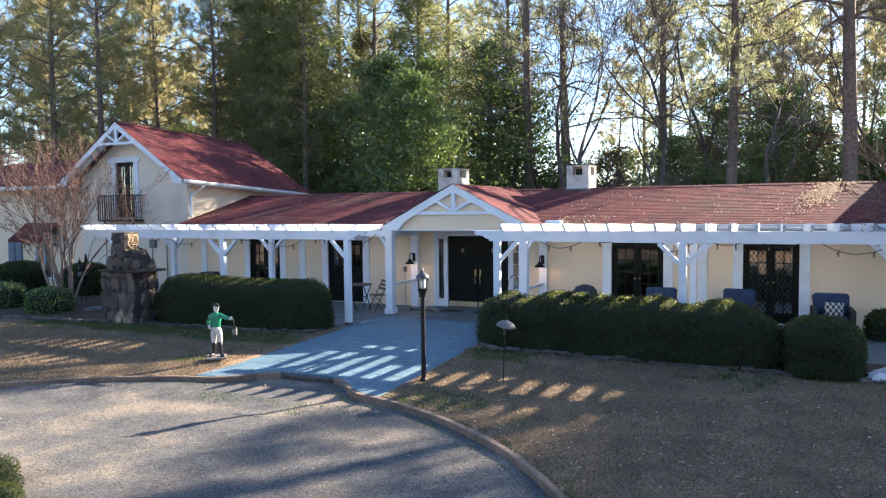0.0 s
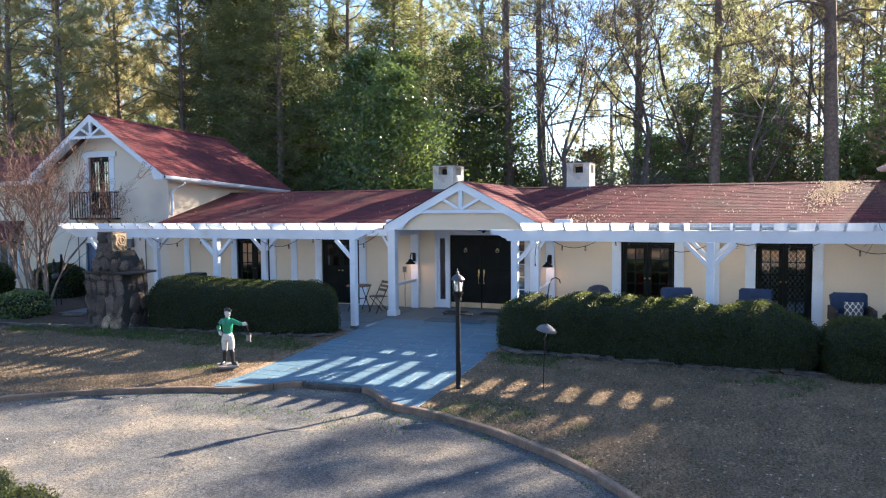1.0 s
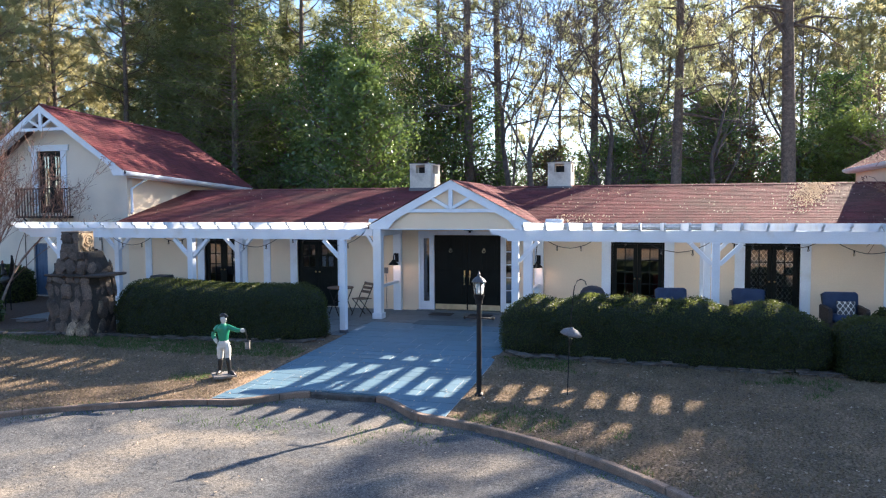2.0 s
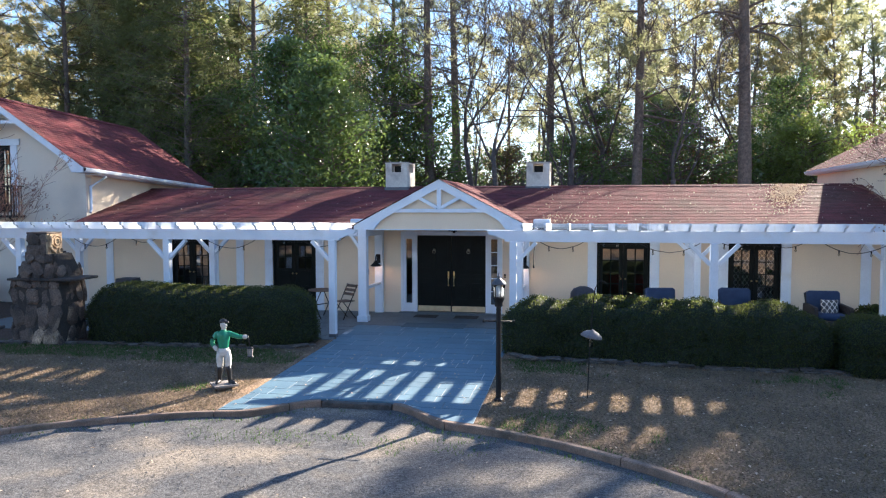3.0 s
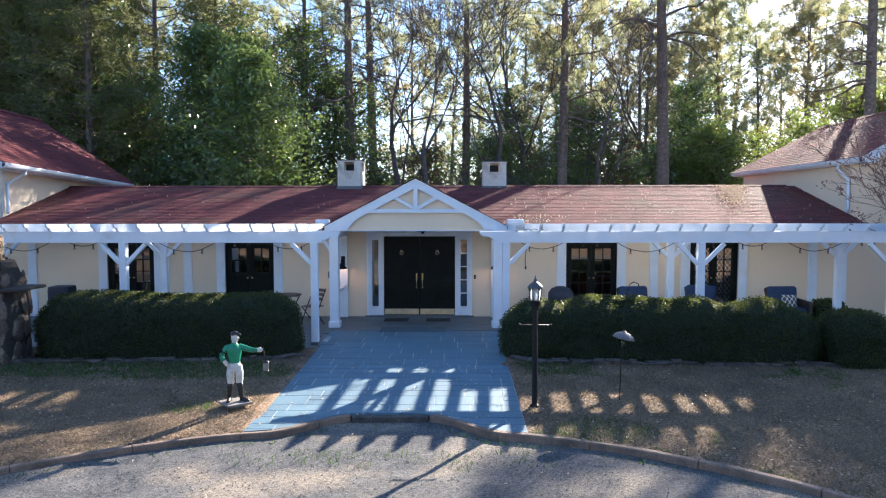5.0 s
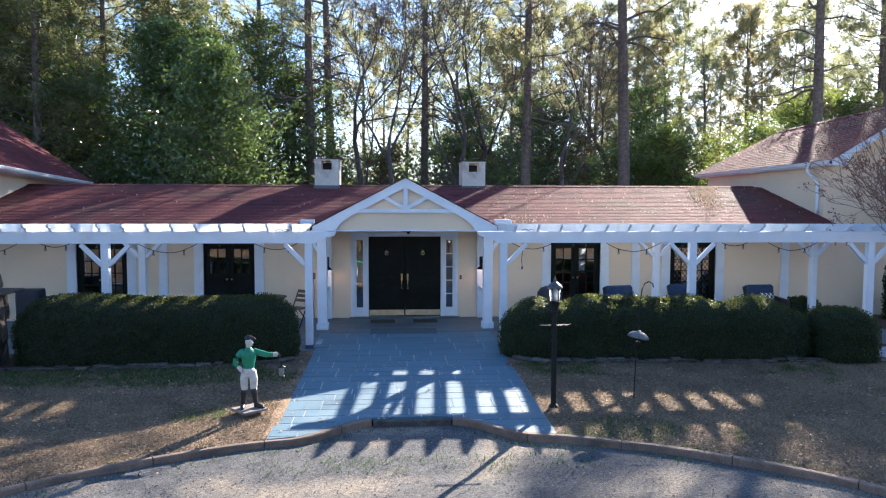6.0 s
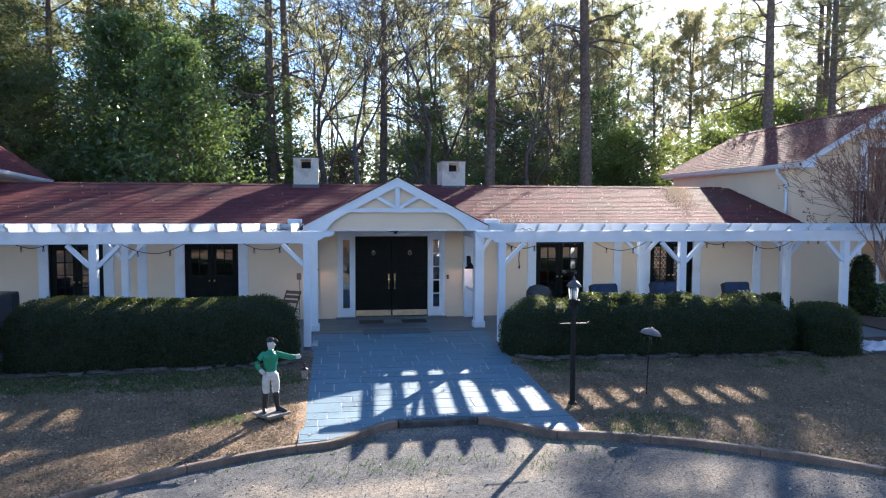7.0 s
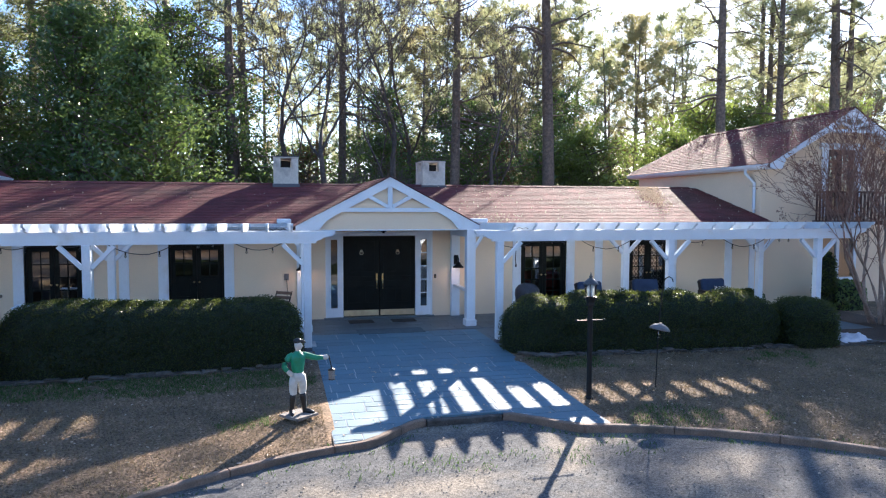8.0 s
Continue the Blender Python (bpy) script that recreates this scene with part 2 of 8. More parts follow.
WHITE_PAINT = material("chipped_white_paint", (0.66, 0.64, 0.59), 0.6, second=(0.52, 0.5, 0.45), scale=14, bump=0.1)
BLACK_PAINT = material("black_enamel", (0.015, 0.014, 0.014), 0.35)
PLINTH = material("worn_concrete", (0.20, 0.17, 0.15), 0.9, second=(0.25, 0.23, 0.21), scale=9, fine=60, bump=0.4)
CONCRETE = material("chimney_stucco", (0.66, 0.62, 0.54), 0.9, second=(0.58, 0.54, 0.47), scale=2.5, fine=30, fine_amount=0.1, bump=0.15, bump_scale=30, blotch=(0.34, 0.31, 0.27), blotch_scale=1.6, blotch_at=(0.55, 0.72))
LEAD = material("grey_flashing", (0.10, 0.11, 0.13), 0.5, metal=0.3)
WIRE = material("black_cable", (0.012, 0.012, 0.012), 0.6)
BULB = glass_material("bulb_glass", (0.85, 0.82, 0.75), 1.6)
BLUE_PAINT = material("blue_shutter_paint", (0.07, 0.13, 0.22), 0.5, second=(0.06, 0.11, 0.19), scale=4)


def lawn_material():
    """Dormant brown turf with green growth in patches and bare earth."""
    m = material("dormant_brown_turf", (0.25, 0.172, 0.112), 0.95, second=(0.135, 0.10, 0.07), scale=1.6, detail=10, fine=30, fine_amount=0.75, bump=0.8, bump_scale=40,
                 blotch=(0.10, 0.098, 0.045), blotch_scale=0.45, blotch_at=(0.62, 0.8), spec=0.15)
    return m


LAWN = lawn_material()


def glow_material(name, colour, strength):
    m = bpy.data.materials.new(name)
    m.use_nodes = True
    b = m.node_tree.nodes["Principled BSDF"]
    b.inputs["Base Color"].default_value = (*colour, 1)
    b.inputs["Emission Color"].default_value = (*colour, 1)
    b.inputs["Emission Strength"].default_value = strength
    return m


LAMP_ON = glow_material("lit_lamp_bulb", (1.0, 0.62, 0.42), 12.0)


def trellis_material():
    """Dark curtain cloth with a white trellis print."""
    m = bpy.data.materials.new("trellis_print_curtain")
    m.use_nodes = True
    nt = m.node_tree
    n, l = nt.nodes, nt.links
    b = n["Principled BSDF"]
    b.inputs["Roughness"].default_value = 0.9
    co = n.new("ShaderNodeTexCoord")
    sp = n.new("ShaderNodeSeparateXYZ")
    l.new(co.outputs["Object"], sp.inputs[0])

    def op(kind, a, c=None):
        x = n.new("ShaderNodeMath")
        x.operation = kind
        for i, v in enumerate((a, c)):
            if v is None:
                continue
            if isinstance(v, (int, float)):
                x.inputs[i].default_value = v
            else:
                l.new(v, x.inputs[i])
        return x.outputs[0]

    sx = op("SINE", op("MULTIPLY", sp.outputs["X"], 2 * math.pi / 0.105))
    sz = op("SINE", op("MULTIPLY", sp.outputs["Z"], 2 * math.pi / 0.15))
    lines = op("LESS_THAN", op("ABSOLUTE", op("ADD", sx, sz)), 0.42)
    diamonds = op("GREATER_THAN", op("ABSOLUTE", op("SUBTRACT", sx, sz)), 1.7)
    fac = op("MAXIMUM", lines, diamonds)
    mx = n.new("ShaderNodeMix")
    mx.data_type = "RGBA"
    l.new(fac, mx.inputs["Factor"])
    mx.inputs["A"].default_value, mx.inputs["B"].default_value = (0.07, 0.075, 0.08, 1), (0.58, 0.57, 0.54, 1)
    l.new(mx.outputs["Result"], b.inputs["Base Color"])
    return m


TRELLIS = trellis_material()

# ---- building helpers ----
rng = random.Random(7)
npr = np.random.default_rng(11)


def thing(name, label, category, m=None, group="", kind=""):
    ob = new(name)
    ob.empty_display_size = 0.2
    if m is not None:
        ob.matrix_basis = m
    return tagged(ob, label, category, group, kind)


def link_mesh(name, mesh, mat, parent=None, label=""):
    ob = new(name, mesh)
    if mat is not None and not mesh.materials:
        mesh.materials.append(mat)
    if parent is not None:
        ob.parent = parent
    if label:
        tagged(ob, label)
    return ob


def part(name, bm, mat, parent=None, label="", smooth=False):
    """One bmesh as one mesh object, in its parent's own coordinates."""
    mesh = bpy.data.meshes.new(name)
    bm.to_mesh(mesh)
    bm.free()
    if smooth:
        mesh.polygons.foreach_set("use_smooth", [True] * len(mesh.polygons))
    return link_mesh(name, mesh, mat, parent, label)


def mesh_from(name, verts, faces, smooth=False):
    mesh = bpy.data.meshes.new(name)
    mesh.from_pydata([tuple(v) for v in verts], [], [tuple(f) for f in faces])
    if smooth:
        mesh.polygons.foreach_set("use_smooth", [True] * len(mesh.polygons))
    mesh.update()
    return mesh


def add_box(bm, x0, y0, z0, x1, y1, z1, bevel=0.0):
    vs = [bm.verts.new((x, y, z)) for x in (x0, x1) for y in (y0, y1) for z in (z0, z1)]
    fs = [bm.faces.new([vs[i] for i in f]) for f in ((0, 1, 3, 2), (4, 6, 7, 5), (0, 4, 5, 1), (2, 3, 7, 6), (0, 2, 6, 4), (1, 5, 7, 3))]
    if bevel:
        es = list({e for f in fs for e in f.edges})
        bmesh.ops.bevel(bm, geom=es, offset=bevel, segments=1, affect="EDGES")
    return bm


def box(x0, y0, z0, x1, y1, z1, bevel=0.008):
    return add_box(bmesh.new(), x0, y0, z0, x1, y1, z1, bevel)


def add_beam(bm, p, q, w, h, up=(0, 0, 1), bevel=0.0):
    """A straight timber from p to q, w across and h along up."""
    p, q = Vector(p), Vector(q)
    d = (q - p).normalized()
    s = d.cross(Vector(up)).normalized()
    u = s.cross(d)
    vs = [bm.verts.new(c + s * (a * w / 2) + u * (b * h / 2)) for c in (p, q) for a in (-1, 1) for b in (-1, 1)]
    fs = [bm.faces.new([vs[i] for i in f]) for f in ((0, 1, 3, 2), (4, 6, 7, 5), (0, 4, 5, 1), (2, 3, 7, 6), (0, 2, 6, 4), (1, 5, 7, 3))]
    bmesh.ops.recalc_face_normals(bm, faces=fs)
    if bevel:
        bmesh.ops.bevel(bm, geom=list({e for f in fs for e in f.edges}), offset=bevel, segments=1, affect="EDGES")
    return bm


def beam(p, q, w, h, up=(0, 0, 1), bevel=0.006):
    return add_beam(bmesh.new(), p, q, w, h, up, bevel)


def add_prism(bm, outline, a, b, axis="y"):
    """An outline of (u, v) pushed from a to b along an axis: y uses (x, z), x uses (y, z), z uses (x, y)."""
    def at(u, v, w):
        return {"y": (u, w, v), "x": (w, u, v), "z": (u, v, w)}[axis]
    lo = [bm.verts.new(at(u, v, a)) for u, v in outline]
    hi = [bm.verts.new(at(u, v, b)) for u, v in outline]
    n = len(outline)
    fs = [bm.faces.new(lo), bm.faces.new(hi[::-1])]
    fs += [bm.faces.new((lo[i], lo[(i + 1) % n], hi[(i + 1) % n], hi[i])) for i in range(n)]
    bmesh.ops.recalc_face_normals(bm, faces=fs)
    return bm


def prism(outline, a, b, axis="y"):
    return add_prism(bmesh.new(), outline, a, b, axis)


def add_lathe(bm, profile, sides=20, centre=(0, 0), z=0.0):
    """A turned shape from (radius, height) pairs."""
    rings = []
    for r, h in profile:
        rings.append([bm.verts.new((centre[0] + r * math.cos(2 * math.pi * i / sides), centre[1] + r * math.sin(2 * math.pi * i / sides), z + h)) for i in range(sides)])
    for a, b in zip(rings, rings[1:]):
        for i in range(sides):
            bm.faces.new((a[i], a[(i + 1) % sides], b[(i + 1) % sides], b[i]))
    bm.faces.new(rings[0][::-1])
    bm.faces.new(rings[-1])
    return bm


def lathe(profile, sides=20, centre=(0, 0), z=0.0):
    return add_lathe(bmesh.new(), profile, sides, centre, z)


class Cloud:
    """Gathers vertices and faces of many small pieces for one mesh."""

    def __init__(self):
        self.v, self.f, self.n = [], [], 0

    def add(self, verts, faces):
        verts = np.asarray(verts, dtype=float).reshape(-1, 3)
        self.v.append(verts)
        self.f.extend([tuple(i + self.n for i in f) for f in faces])
        self.n += len(verts)

    def tube(self, pts, radii, sides=6):
        pts = np.asarray(pts, dtype=float)
        d = np.gradient(pts, axis=0)
        d /= np.linalg.norm(d, axis=1)[:, None] + 1e-9
        ref = np.where(np.abs(d[:, 2:3]) > 0.9, np.array([[1.0, 0, 0]]), np.array([[0, 0, 1.0]]))
        s = np.cross(d, ref)
        s /= np.linalg.norm(s, axis=1)[:, None] + 1e-9
        u = np.cross(s, d)
        a = np.arange(sides) * 2 * math.pi / sides
        r = np.asarray(radii, dtype=float)[:, None, None]
        ring = pts[:, None, :] + r * (np.cos(a)[None, :, None] * s[:, None, :] + np.sin(a)[None, :, None] * u[:, None, :])
        k = len(pts)
        fs = [(i * sides + j, i * sides + (j + 1) % sides, (i + 1) * sides + (j + 1) % sides, (i + 1) * sides + j) for i in range(k - 1) for j in range(sides)]
        fs.append(tuple(range((k - 1) * sides, k * sides)))
        self.add(ring.reshape(-1, 3), fs)

    def blades(self, base, way, length, width):
        """Thin three-cornered blades: base and way are N x 3 arrays."""
        base, way = np.asarray(base), np.asarray(way)
        n = len(base)
        side = np.cross(way, npr.normal(size=(n, 3)))
        side /= np.linalg.norm(side, axis=1)[:, None] + 1e-9
        L, W = np.broadcast_to(length, n)[:, None], np.broadcast_to(width, n)[:, None]
        v = np.stack([base - side * W / 2, base + side * W / 2, base + way * L], axis=1).reshape(-1, 3)
        idx = self.n + np.arange(n * 3).reshape(-1, 3)
        self.v.append(v)
        self.f.extend(map(tuple, idx.tolist()))
        self.n += n * 3

    def leaves(self, centre, normal, length, width):
        """Pointed four-cornered leaves, folded a little along the middle."""
        centre, normal = np.asarray(centre), np.asarray(normal)
        n = len(centre)
        a = np.cross(normal, npr.normal(size=(n, 3)))
        a /= np.linalg.norm(a, axis=1)[:, None] + 1e-9
        b = np.cross(normal, a)
        L, W = np.broadcast_to(length, n)[:, None], np.broadcast_to(width, n)[:, None]
        v = np.stack([centre - a * L / 2, centre + b * W / 2 + normal * W * 0.15, centre + a * L / 2, centre - b * W / 2 + normal * W * 0.15], axis=1).reshape(-1, 3)
        idx = self.n + np.arange(n * 4).reshape(-1, 4)
        self.v.append(v)
        self.f.extend(map(tuple, idx.tolist()))
        self.n += n * 4

    def mesh(self, name, smooth=False):
        return mesh_from(name, np.concatenate(self.v).tolist(), self.f, smooth)


def unit(n):
    v = npr.normal(size=(n, 3))
    return v / (np.linalg.norm(v, axis=1)[:, None] + 1e-9)


def smooth(a, b, x):
    t = min(1.0, max(0.0, (x - a) / (b - a)))
    return t * t * (3 - 2 * t)

# ---- ground, drive, walk, kerb ----
DRIVE_X, DRIVE_Y, DRIVE_R = 0.0, -15.6, 6.82
WALK_W, WALK_FRONT, NOTCH_W, NOTCH_Y = 1.9, -9.0, 0.56, -8.22
FLOOR = 0.26


def kerb_line(step=0.12):
    """The edge between drive and garden from west to east, with the scoop at the walk."""
    pts = []
    a0 = math.asin(WALK_W / DRIVE_R)
    n = 60
    for i in range(n + 1):
        a = -2.6 + (2.6 - a0) * i / n
        pts.append((DRIVE_X + DRIVE_R * math.sin(a), DRIVE_Y + DRIVE_R * math.cos(a)))
    y0 = pts[-1][1]
    for i in range(1, 11):
        t = i / 10
        pts.append((-WALK_W + (WALK_W - NOTCH_W) * t, y0 + (NOTCH_Y - y0) * (0.35 * t + 0.65 * smooth(0.25, 1.0, t))))
    right = [(-x, y) for x, y in reversed(pts)]
    return pts + right


KERB_LINE = kerb_line()


def in_drive(x, y):
    if math.hypot(x - DRIVE_X, y - DRIVE_Y) < DRIVE_R + 0.02 or -25.5 < y < -20.5:
        return True
    if abs(x) < WALK_W and y < NOTCH_Y:
        ax = abs(x)
        if ax < NOTCH_W:
            return True
        t = (WALK_W - ax) / (WALK_W - NOTCH_W)
        y0 = DRIVE_Y + math.sqrt(DRIVE_R ** 2 - WALK_W ** 2)
        return y < y0 + (NOTCH_Y - y0) * (0.35 * t + 0.65 * smooth(0.25, 1.0, t)) - 0.02
    return False


def ground_z(x, y):
    z = 0.09 + 0.14 * smooth(-10.0, -4.0, y)
    z += 0.07 * math.exp(-((x + 2.31) ** 2 + (y + 7.95) ** 2) / 0.35)
    z += 0.025 * noise.noise((x * 0.35, y * 0.35, 0.3)) + 0.012 * noise.noise((x * 1.3, y * 1.3, 4.0))
    return z


def axis(lo, hi, step, far, grow=1.35):
    core = list(np.arange(lo, hi + step / 2, step))
    d, a, b = step, core[0], core[-1]
    left, right = [], []
    while a > -far or b < far:
        d *= grow
        a, b = a - d, b + d
        left.append(a)
        right.append(b)
    return left[::-1] + core + right


def build_ground():
    xs, ys = axis(-9.0, 9.5, 0.13, 2500), axis(-13.5, -3.6, 0.13, 2500)
    verts, nx = [], len(xs)
    for y in ys:
        for x in xs:
            if abs(x) < 45 and -60 < y < 60:
                z = ground_z(x, y)
                if in_drive(x, y) or (abs(x) < WALK_W - 0.16 and -9.1 < y < -3.5):
                    z = -0.12
                elif abs(x) < 11.4 and y > -3.7 and y < 7:
                    z = 0.02
            else:
                z = 0.1
            verts.append((x, y, z))
    faces = [(j * nx + i, j * nx + i + 1, (j + 1) * nx + i + 1, (j + 1) * nx + i) for j in range(len(ys) - 1) for i in range(nx - 1)]
    ob = link_mesh("ground", mesh_from("ground", verts, faces, True), LAWN)
    tagged(ob, "dormant brown lawn with thin green patches", "lawn", kind="structure")


def build_drive():
    """Gravel surface with wheel ruts, a fan round the turning circle."""
    verts, faces = [], []
    line = [(x, y) for x, y in KERB_LINE]
    rings = 46
    for k in range(rings + 1):
        f = (k / rings) ** 0.8
        for x, y in line:
            px, py = DRIVE_X + (x - DRIVE_X) * f, DRIVE_Y + (y - DRIVE_Y) * f
            r = math.hypot(px - DRIVE_X, py - DRIVE_Y)
            z = 0.036 + 0.02 * noise.noise((px * 0.6, py * 0.6, 1.0)) + 0.014 * noise.noise((px * 3.1, py * 3.1, 2.0)) - 0.02 * math.exp(-((r - 4.2) / 0.3) ** 2) - 0.02 * math.exp(-((r - 5.6) / 0.3) ** 2)
            verts.append((px, py, z))
    n = len(line)
    for k in range(rings):
        for i in range(n):
            j = (i + 1) % n
            faces.append((k * n + i, k * n + j, (k + 1) * n + j, (k + 1) * n + i))
    base = len(verts)
    verts += [(-60, -20.6, 0.0), (60, -20.6, 0.0), (60, -25.4, 0.0), (-60, -25.4, 0.0)]
    faces.append((base + 3, base + 2, base + 1, base))
    ob = link_mesh("road", mesh_from("road", verts, faces, True), GRAVEL)
    tagged(ob, "grey gravel turning circle with worn wheel tracks", "driveway", kind="structure")
    # loose stones
    c = Cloud()
    cube = np.array([[-1, -1, -.6], [1, -1, -.6], [1, 1, -.6], [-1, 1, -.6], [-.6, -.6, .6], [.6, -.6, .6], [.6, .6, .6], [-.6, .6, .6]])
    fs = [(0, 1, 5, 4), (1, 2, 6, 5), (2, 3, 7, 6), (3, 0, 4, 7), (4, 5, 6, 7)]
    made = 0
    while made < 7000:
        x, y = rng.uniform(-6, 6.6), rng.uniform(-14.5, -8.2)
        if not in_drive(x, y) or math.hypot(x - DRIVE_X, y - DRIVE_Y) < 2.4:
            continue
        s = rng.uniform(0.003, 0.008)
        a = rng.uniform(0, 6.28)
        rot = np.array([[math.cos(a), -math.sin(a), 0], [math.sin(a), math.cos(a), 0], [0, 0, 1]])
        z = 0.038 + 0.02 * noise.noise((x * 0.6, y * 0.6, 1.0))
        c.add((cube * npr.uniform(0.6, 1.3, size=(8, 3)) * s) @ rot.T + (x, y, z), fs)
        made += 1
    ob = link_mesh("gravel", c.mesh("gravel"), PEBBLE)
    tagged(ob, "loose grey gravel stones on the drive", "gravel", kind="stuff")


def build_kerb():
    owner = thing("kerb", "curved tan concrete kerb between gravel drive and lawn", "kerb", kind="structure")
    line = [Vector((x, y, 0)) for x, y in KERB_LINE]
    i = 0
    while i < len(line) - 1:
        in_notch = abs((line[i].x + line[i + 1].x) / 2) < NOTCH_W
        j, length = i + 1, (line[i + 1] - line[i]).length
        while j < len(line) - 1 and length < 1.1 and not in_notch and abs((line[j].x + line[j + 1].x) / 2) > NOTCH_W:
            length += (line[j + 1] - line[j]).length
            j += 1
        run = line[i:j + 1]
        if not in_notch and min(p.y for p in run) > -16.0:
            bm = bmesh.new()
            rows = []
            for k, p in enumerate(run):
                a, b = run[max(0, k - 1)], run[min(len(run) - 1, k + 1)]
                t = (b - a).normalized()
                out = Vector((-t.y, t.x, 0))
                q = p + t * (0.006 if k == 0 else -0.006 if k == len(run) - 1 else 0)
                g = ground_z(q.x, q.y) * 0.35 + 0.09
                rows.append([bm.verts.new(q + out * o + Vector((0, 0, h))) for o, h in ((0.0, -0.15), (0.004, g - 0.015 + rng.uniform(-0.004, 0.004)), (0.018, g), (0.09, g + rng.uniform(-0.004, 0.004)), (0.105, g - 0.02), (0.105, -0.15))])
            for r0, r1 in zip(rows, rows[1:]):
                for k in range(5):
                    bm.faces.new((r0[k], r0[k + 1], r1[k + 1], r1[k]))
            bm.faces.new(rows[0][::-1])
            bm.faces.new(rows[-1])
            bmesh.ops.recalc_face_normals(bm, faces=bm.faces)
            part("kerb_stone", bm, KERB, owner)
        i = j
    bm = box(-NOTCH_W + 0.01, NOTCH_Y - 0.02, -0.1, NOTCH_W - 0.01, NOTCH_Y + 0.09, 0.118, 0.012)
    part("step_stone", bm, EDGING, owner, "grey stone step at the scooped end of the walk")


def walk_z(y):
    return 0.125 + (FLOOR - 0.125) * smooth(-9.5, -2.2, y)


def slab_rows():
    """Random ashlar: rows of slabs of mixed lengths, x0, y0, x1, y1."""
    out, y, k = [], NOTCH_Y - 0.85, 0
    r = random.Random(5)
    while y < -2.2:
        h = r.choice((0.30, 0.30, 0.45, 0.60))
        x = -WALK_W - r.uniform(0, 0.5)
        while x < WALK_W:
            w = r.choice((0.30, 0.45, 0.60, 0.60, 0.75))
            x0, x1 = max(x, -WALK_W), min(x + w, WALK_W)
            if WALK_W - x1 < 0.15:
                x1 = WALK_W
            if x1 - x0 > 0.12:
                if h > 0.4 and r.random() < 0.4:
                    out.append((x0, y, x1, y + h * 0.5))
                    out.append((x0, y + h * 0.5, x1, y + h))
                else:
                    out.append((x0, y, x1, y + h))
            x = x1 if x1 == WALK_W else x + w
        y += h
    return out


def front_edge(x):
    """The walk's front edge behind the kerb."""
    ax = abs(x)
    y0 = DRIVE_Y + math.sqrt(DRIVE_R ** 2 - WALK_W ** 2)
    if ax < NOTCH_W:
        return NOTCH_Y + 0.095
    t = (WALK_W - ax) / (WALK_W - NOTCH_W)
    return y0 + (NOTCH_Y - y0) * (0.35 * t + 0.65 * smooth(0.25, 1.0, t)) + 0.10


def build_walk():
    owner = thing("pavement", "blue-grey flagstone walk with pale mortar joints", "walkway", kind="structure")
    # bed of mortar that follows the kerb
    xs = [-WALK_W + 2 * WALK_W * i / 40 for i in range(41)]
    verts, faces = [], []
    ys = [k / 12 for k in range(13)]
    for x in xs:
        f = front_edge(x)
        for k in ys:
            y = f + (-2.2 - f) * k
            verts.append((x, y, walk_z(y) - 0.003))
    for i in range(40):
        for k in range(12):
            faces.append((i * 13 + k, (i + 1) * 13 + k, (i + 1) * 13 + k + 1, i * 13 + k + 1))
    link_mesh("mortar_bed", mesh_from("mortar_bed", verts, faces), MORTAR, owner, "pale mortar bed")
    g = 0.009
    for x0, y0, x1, y1 in slab_rows():
        fa, fb = front_edge(x0 + g), front_edge(x1 - g)
        fm = front_edge((x0 + x1) / 2)
        if y1 < max(fa, fb, fm) + 0.1 and y1 < -8.0 and y1 < min(fa, fb) + 0.05:
            continue
        ya, ym, yb = max(y0 + g, fa), max(y0 + g, fm), max(y0 + g, fb)
        outline = [(x0 + g, ya), ((x0 + x1) / 2, ym), (x1 - g, yb), (x1 - g, max(y1 - g, yb + 0.01)), (x0 + g, max(y1 - g, ya + 0.01))]
        lift = rng.uniform(0.0, 0.004)
        bm = bmesh.new()
        lo = [bm.verts.new((u, v, walk_z(v) - 0.03)) for u, v in outline]
        hi = [bm.verts.new((u, v, walk_z(v) + lift)) for u, v in outline]
        bm.faces.new(lo[::-1])
        bm.faces.new(hi)
        for i in range(5):
            bm.faces.new((lo[i], lo[(i + 1) % 5], hi[(i + 1) % 5], hi[i]))
        part("flagstone", bm, BLUESTONE, owner)


def build_patio():
    owner = thing("patio", "dark grey slate paved porch floor under the pergola", "patio", kind="structure")
    bm = bmesh.new()
    add_box(bm, -11.2, -4.05, 0.0, -WALK_W, 0.0, FLOOR - 0.008)
    add_box(bm, -WALK_W, -2.2, 0.0, WALK_W, 0.0, FLOOR - 0.008)
    add_box(bm, WALK_W, -4.05, 0.0, 11.2, 0.0, FLOOR - 0.008)
    part("paving_bed", bm, SLATE, owner)
    r = random.Random(9)
    y = -4.05
    while y < -0.05:
        h = 0.4
        x = -5.0 - r.uniform(0, 0.4)
        while x < 4.4:
            w = r.choice((0.4, 0.6, 0.6))
            if not (y < -2.25 and x + w > -WALK_W and x < WALK_W):
                z = FLOOR + r.uniform(-0.002, 0.002)
                part("paving_tile", box(x + 0.006, y + 0.006, FLOOR - 0.03, x + w - 0.006, min(y + h - 0.006, 0.0), z, 0), SLATE, owner)
            x += w
        y += h
    c = thing("door_sill", "grey stone sill below the front doors", "sill", kind="structure")
    part("sill_stone", box(-1.4, -0.16, FLOOR, 1.4, 0.1, FLOOR + 0.03, 0.006), SLATE, c)

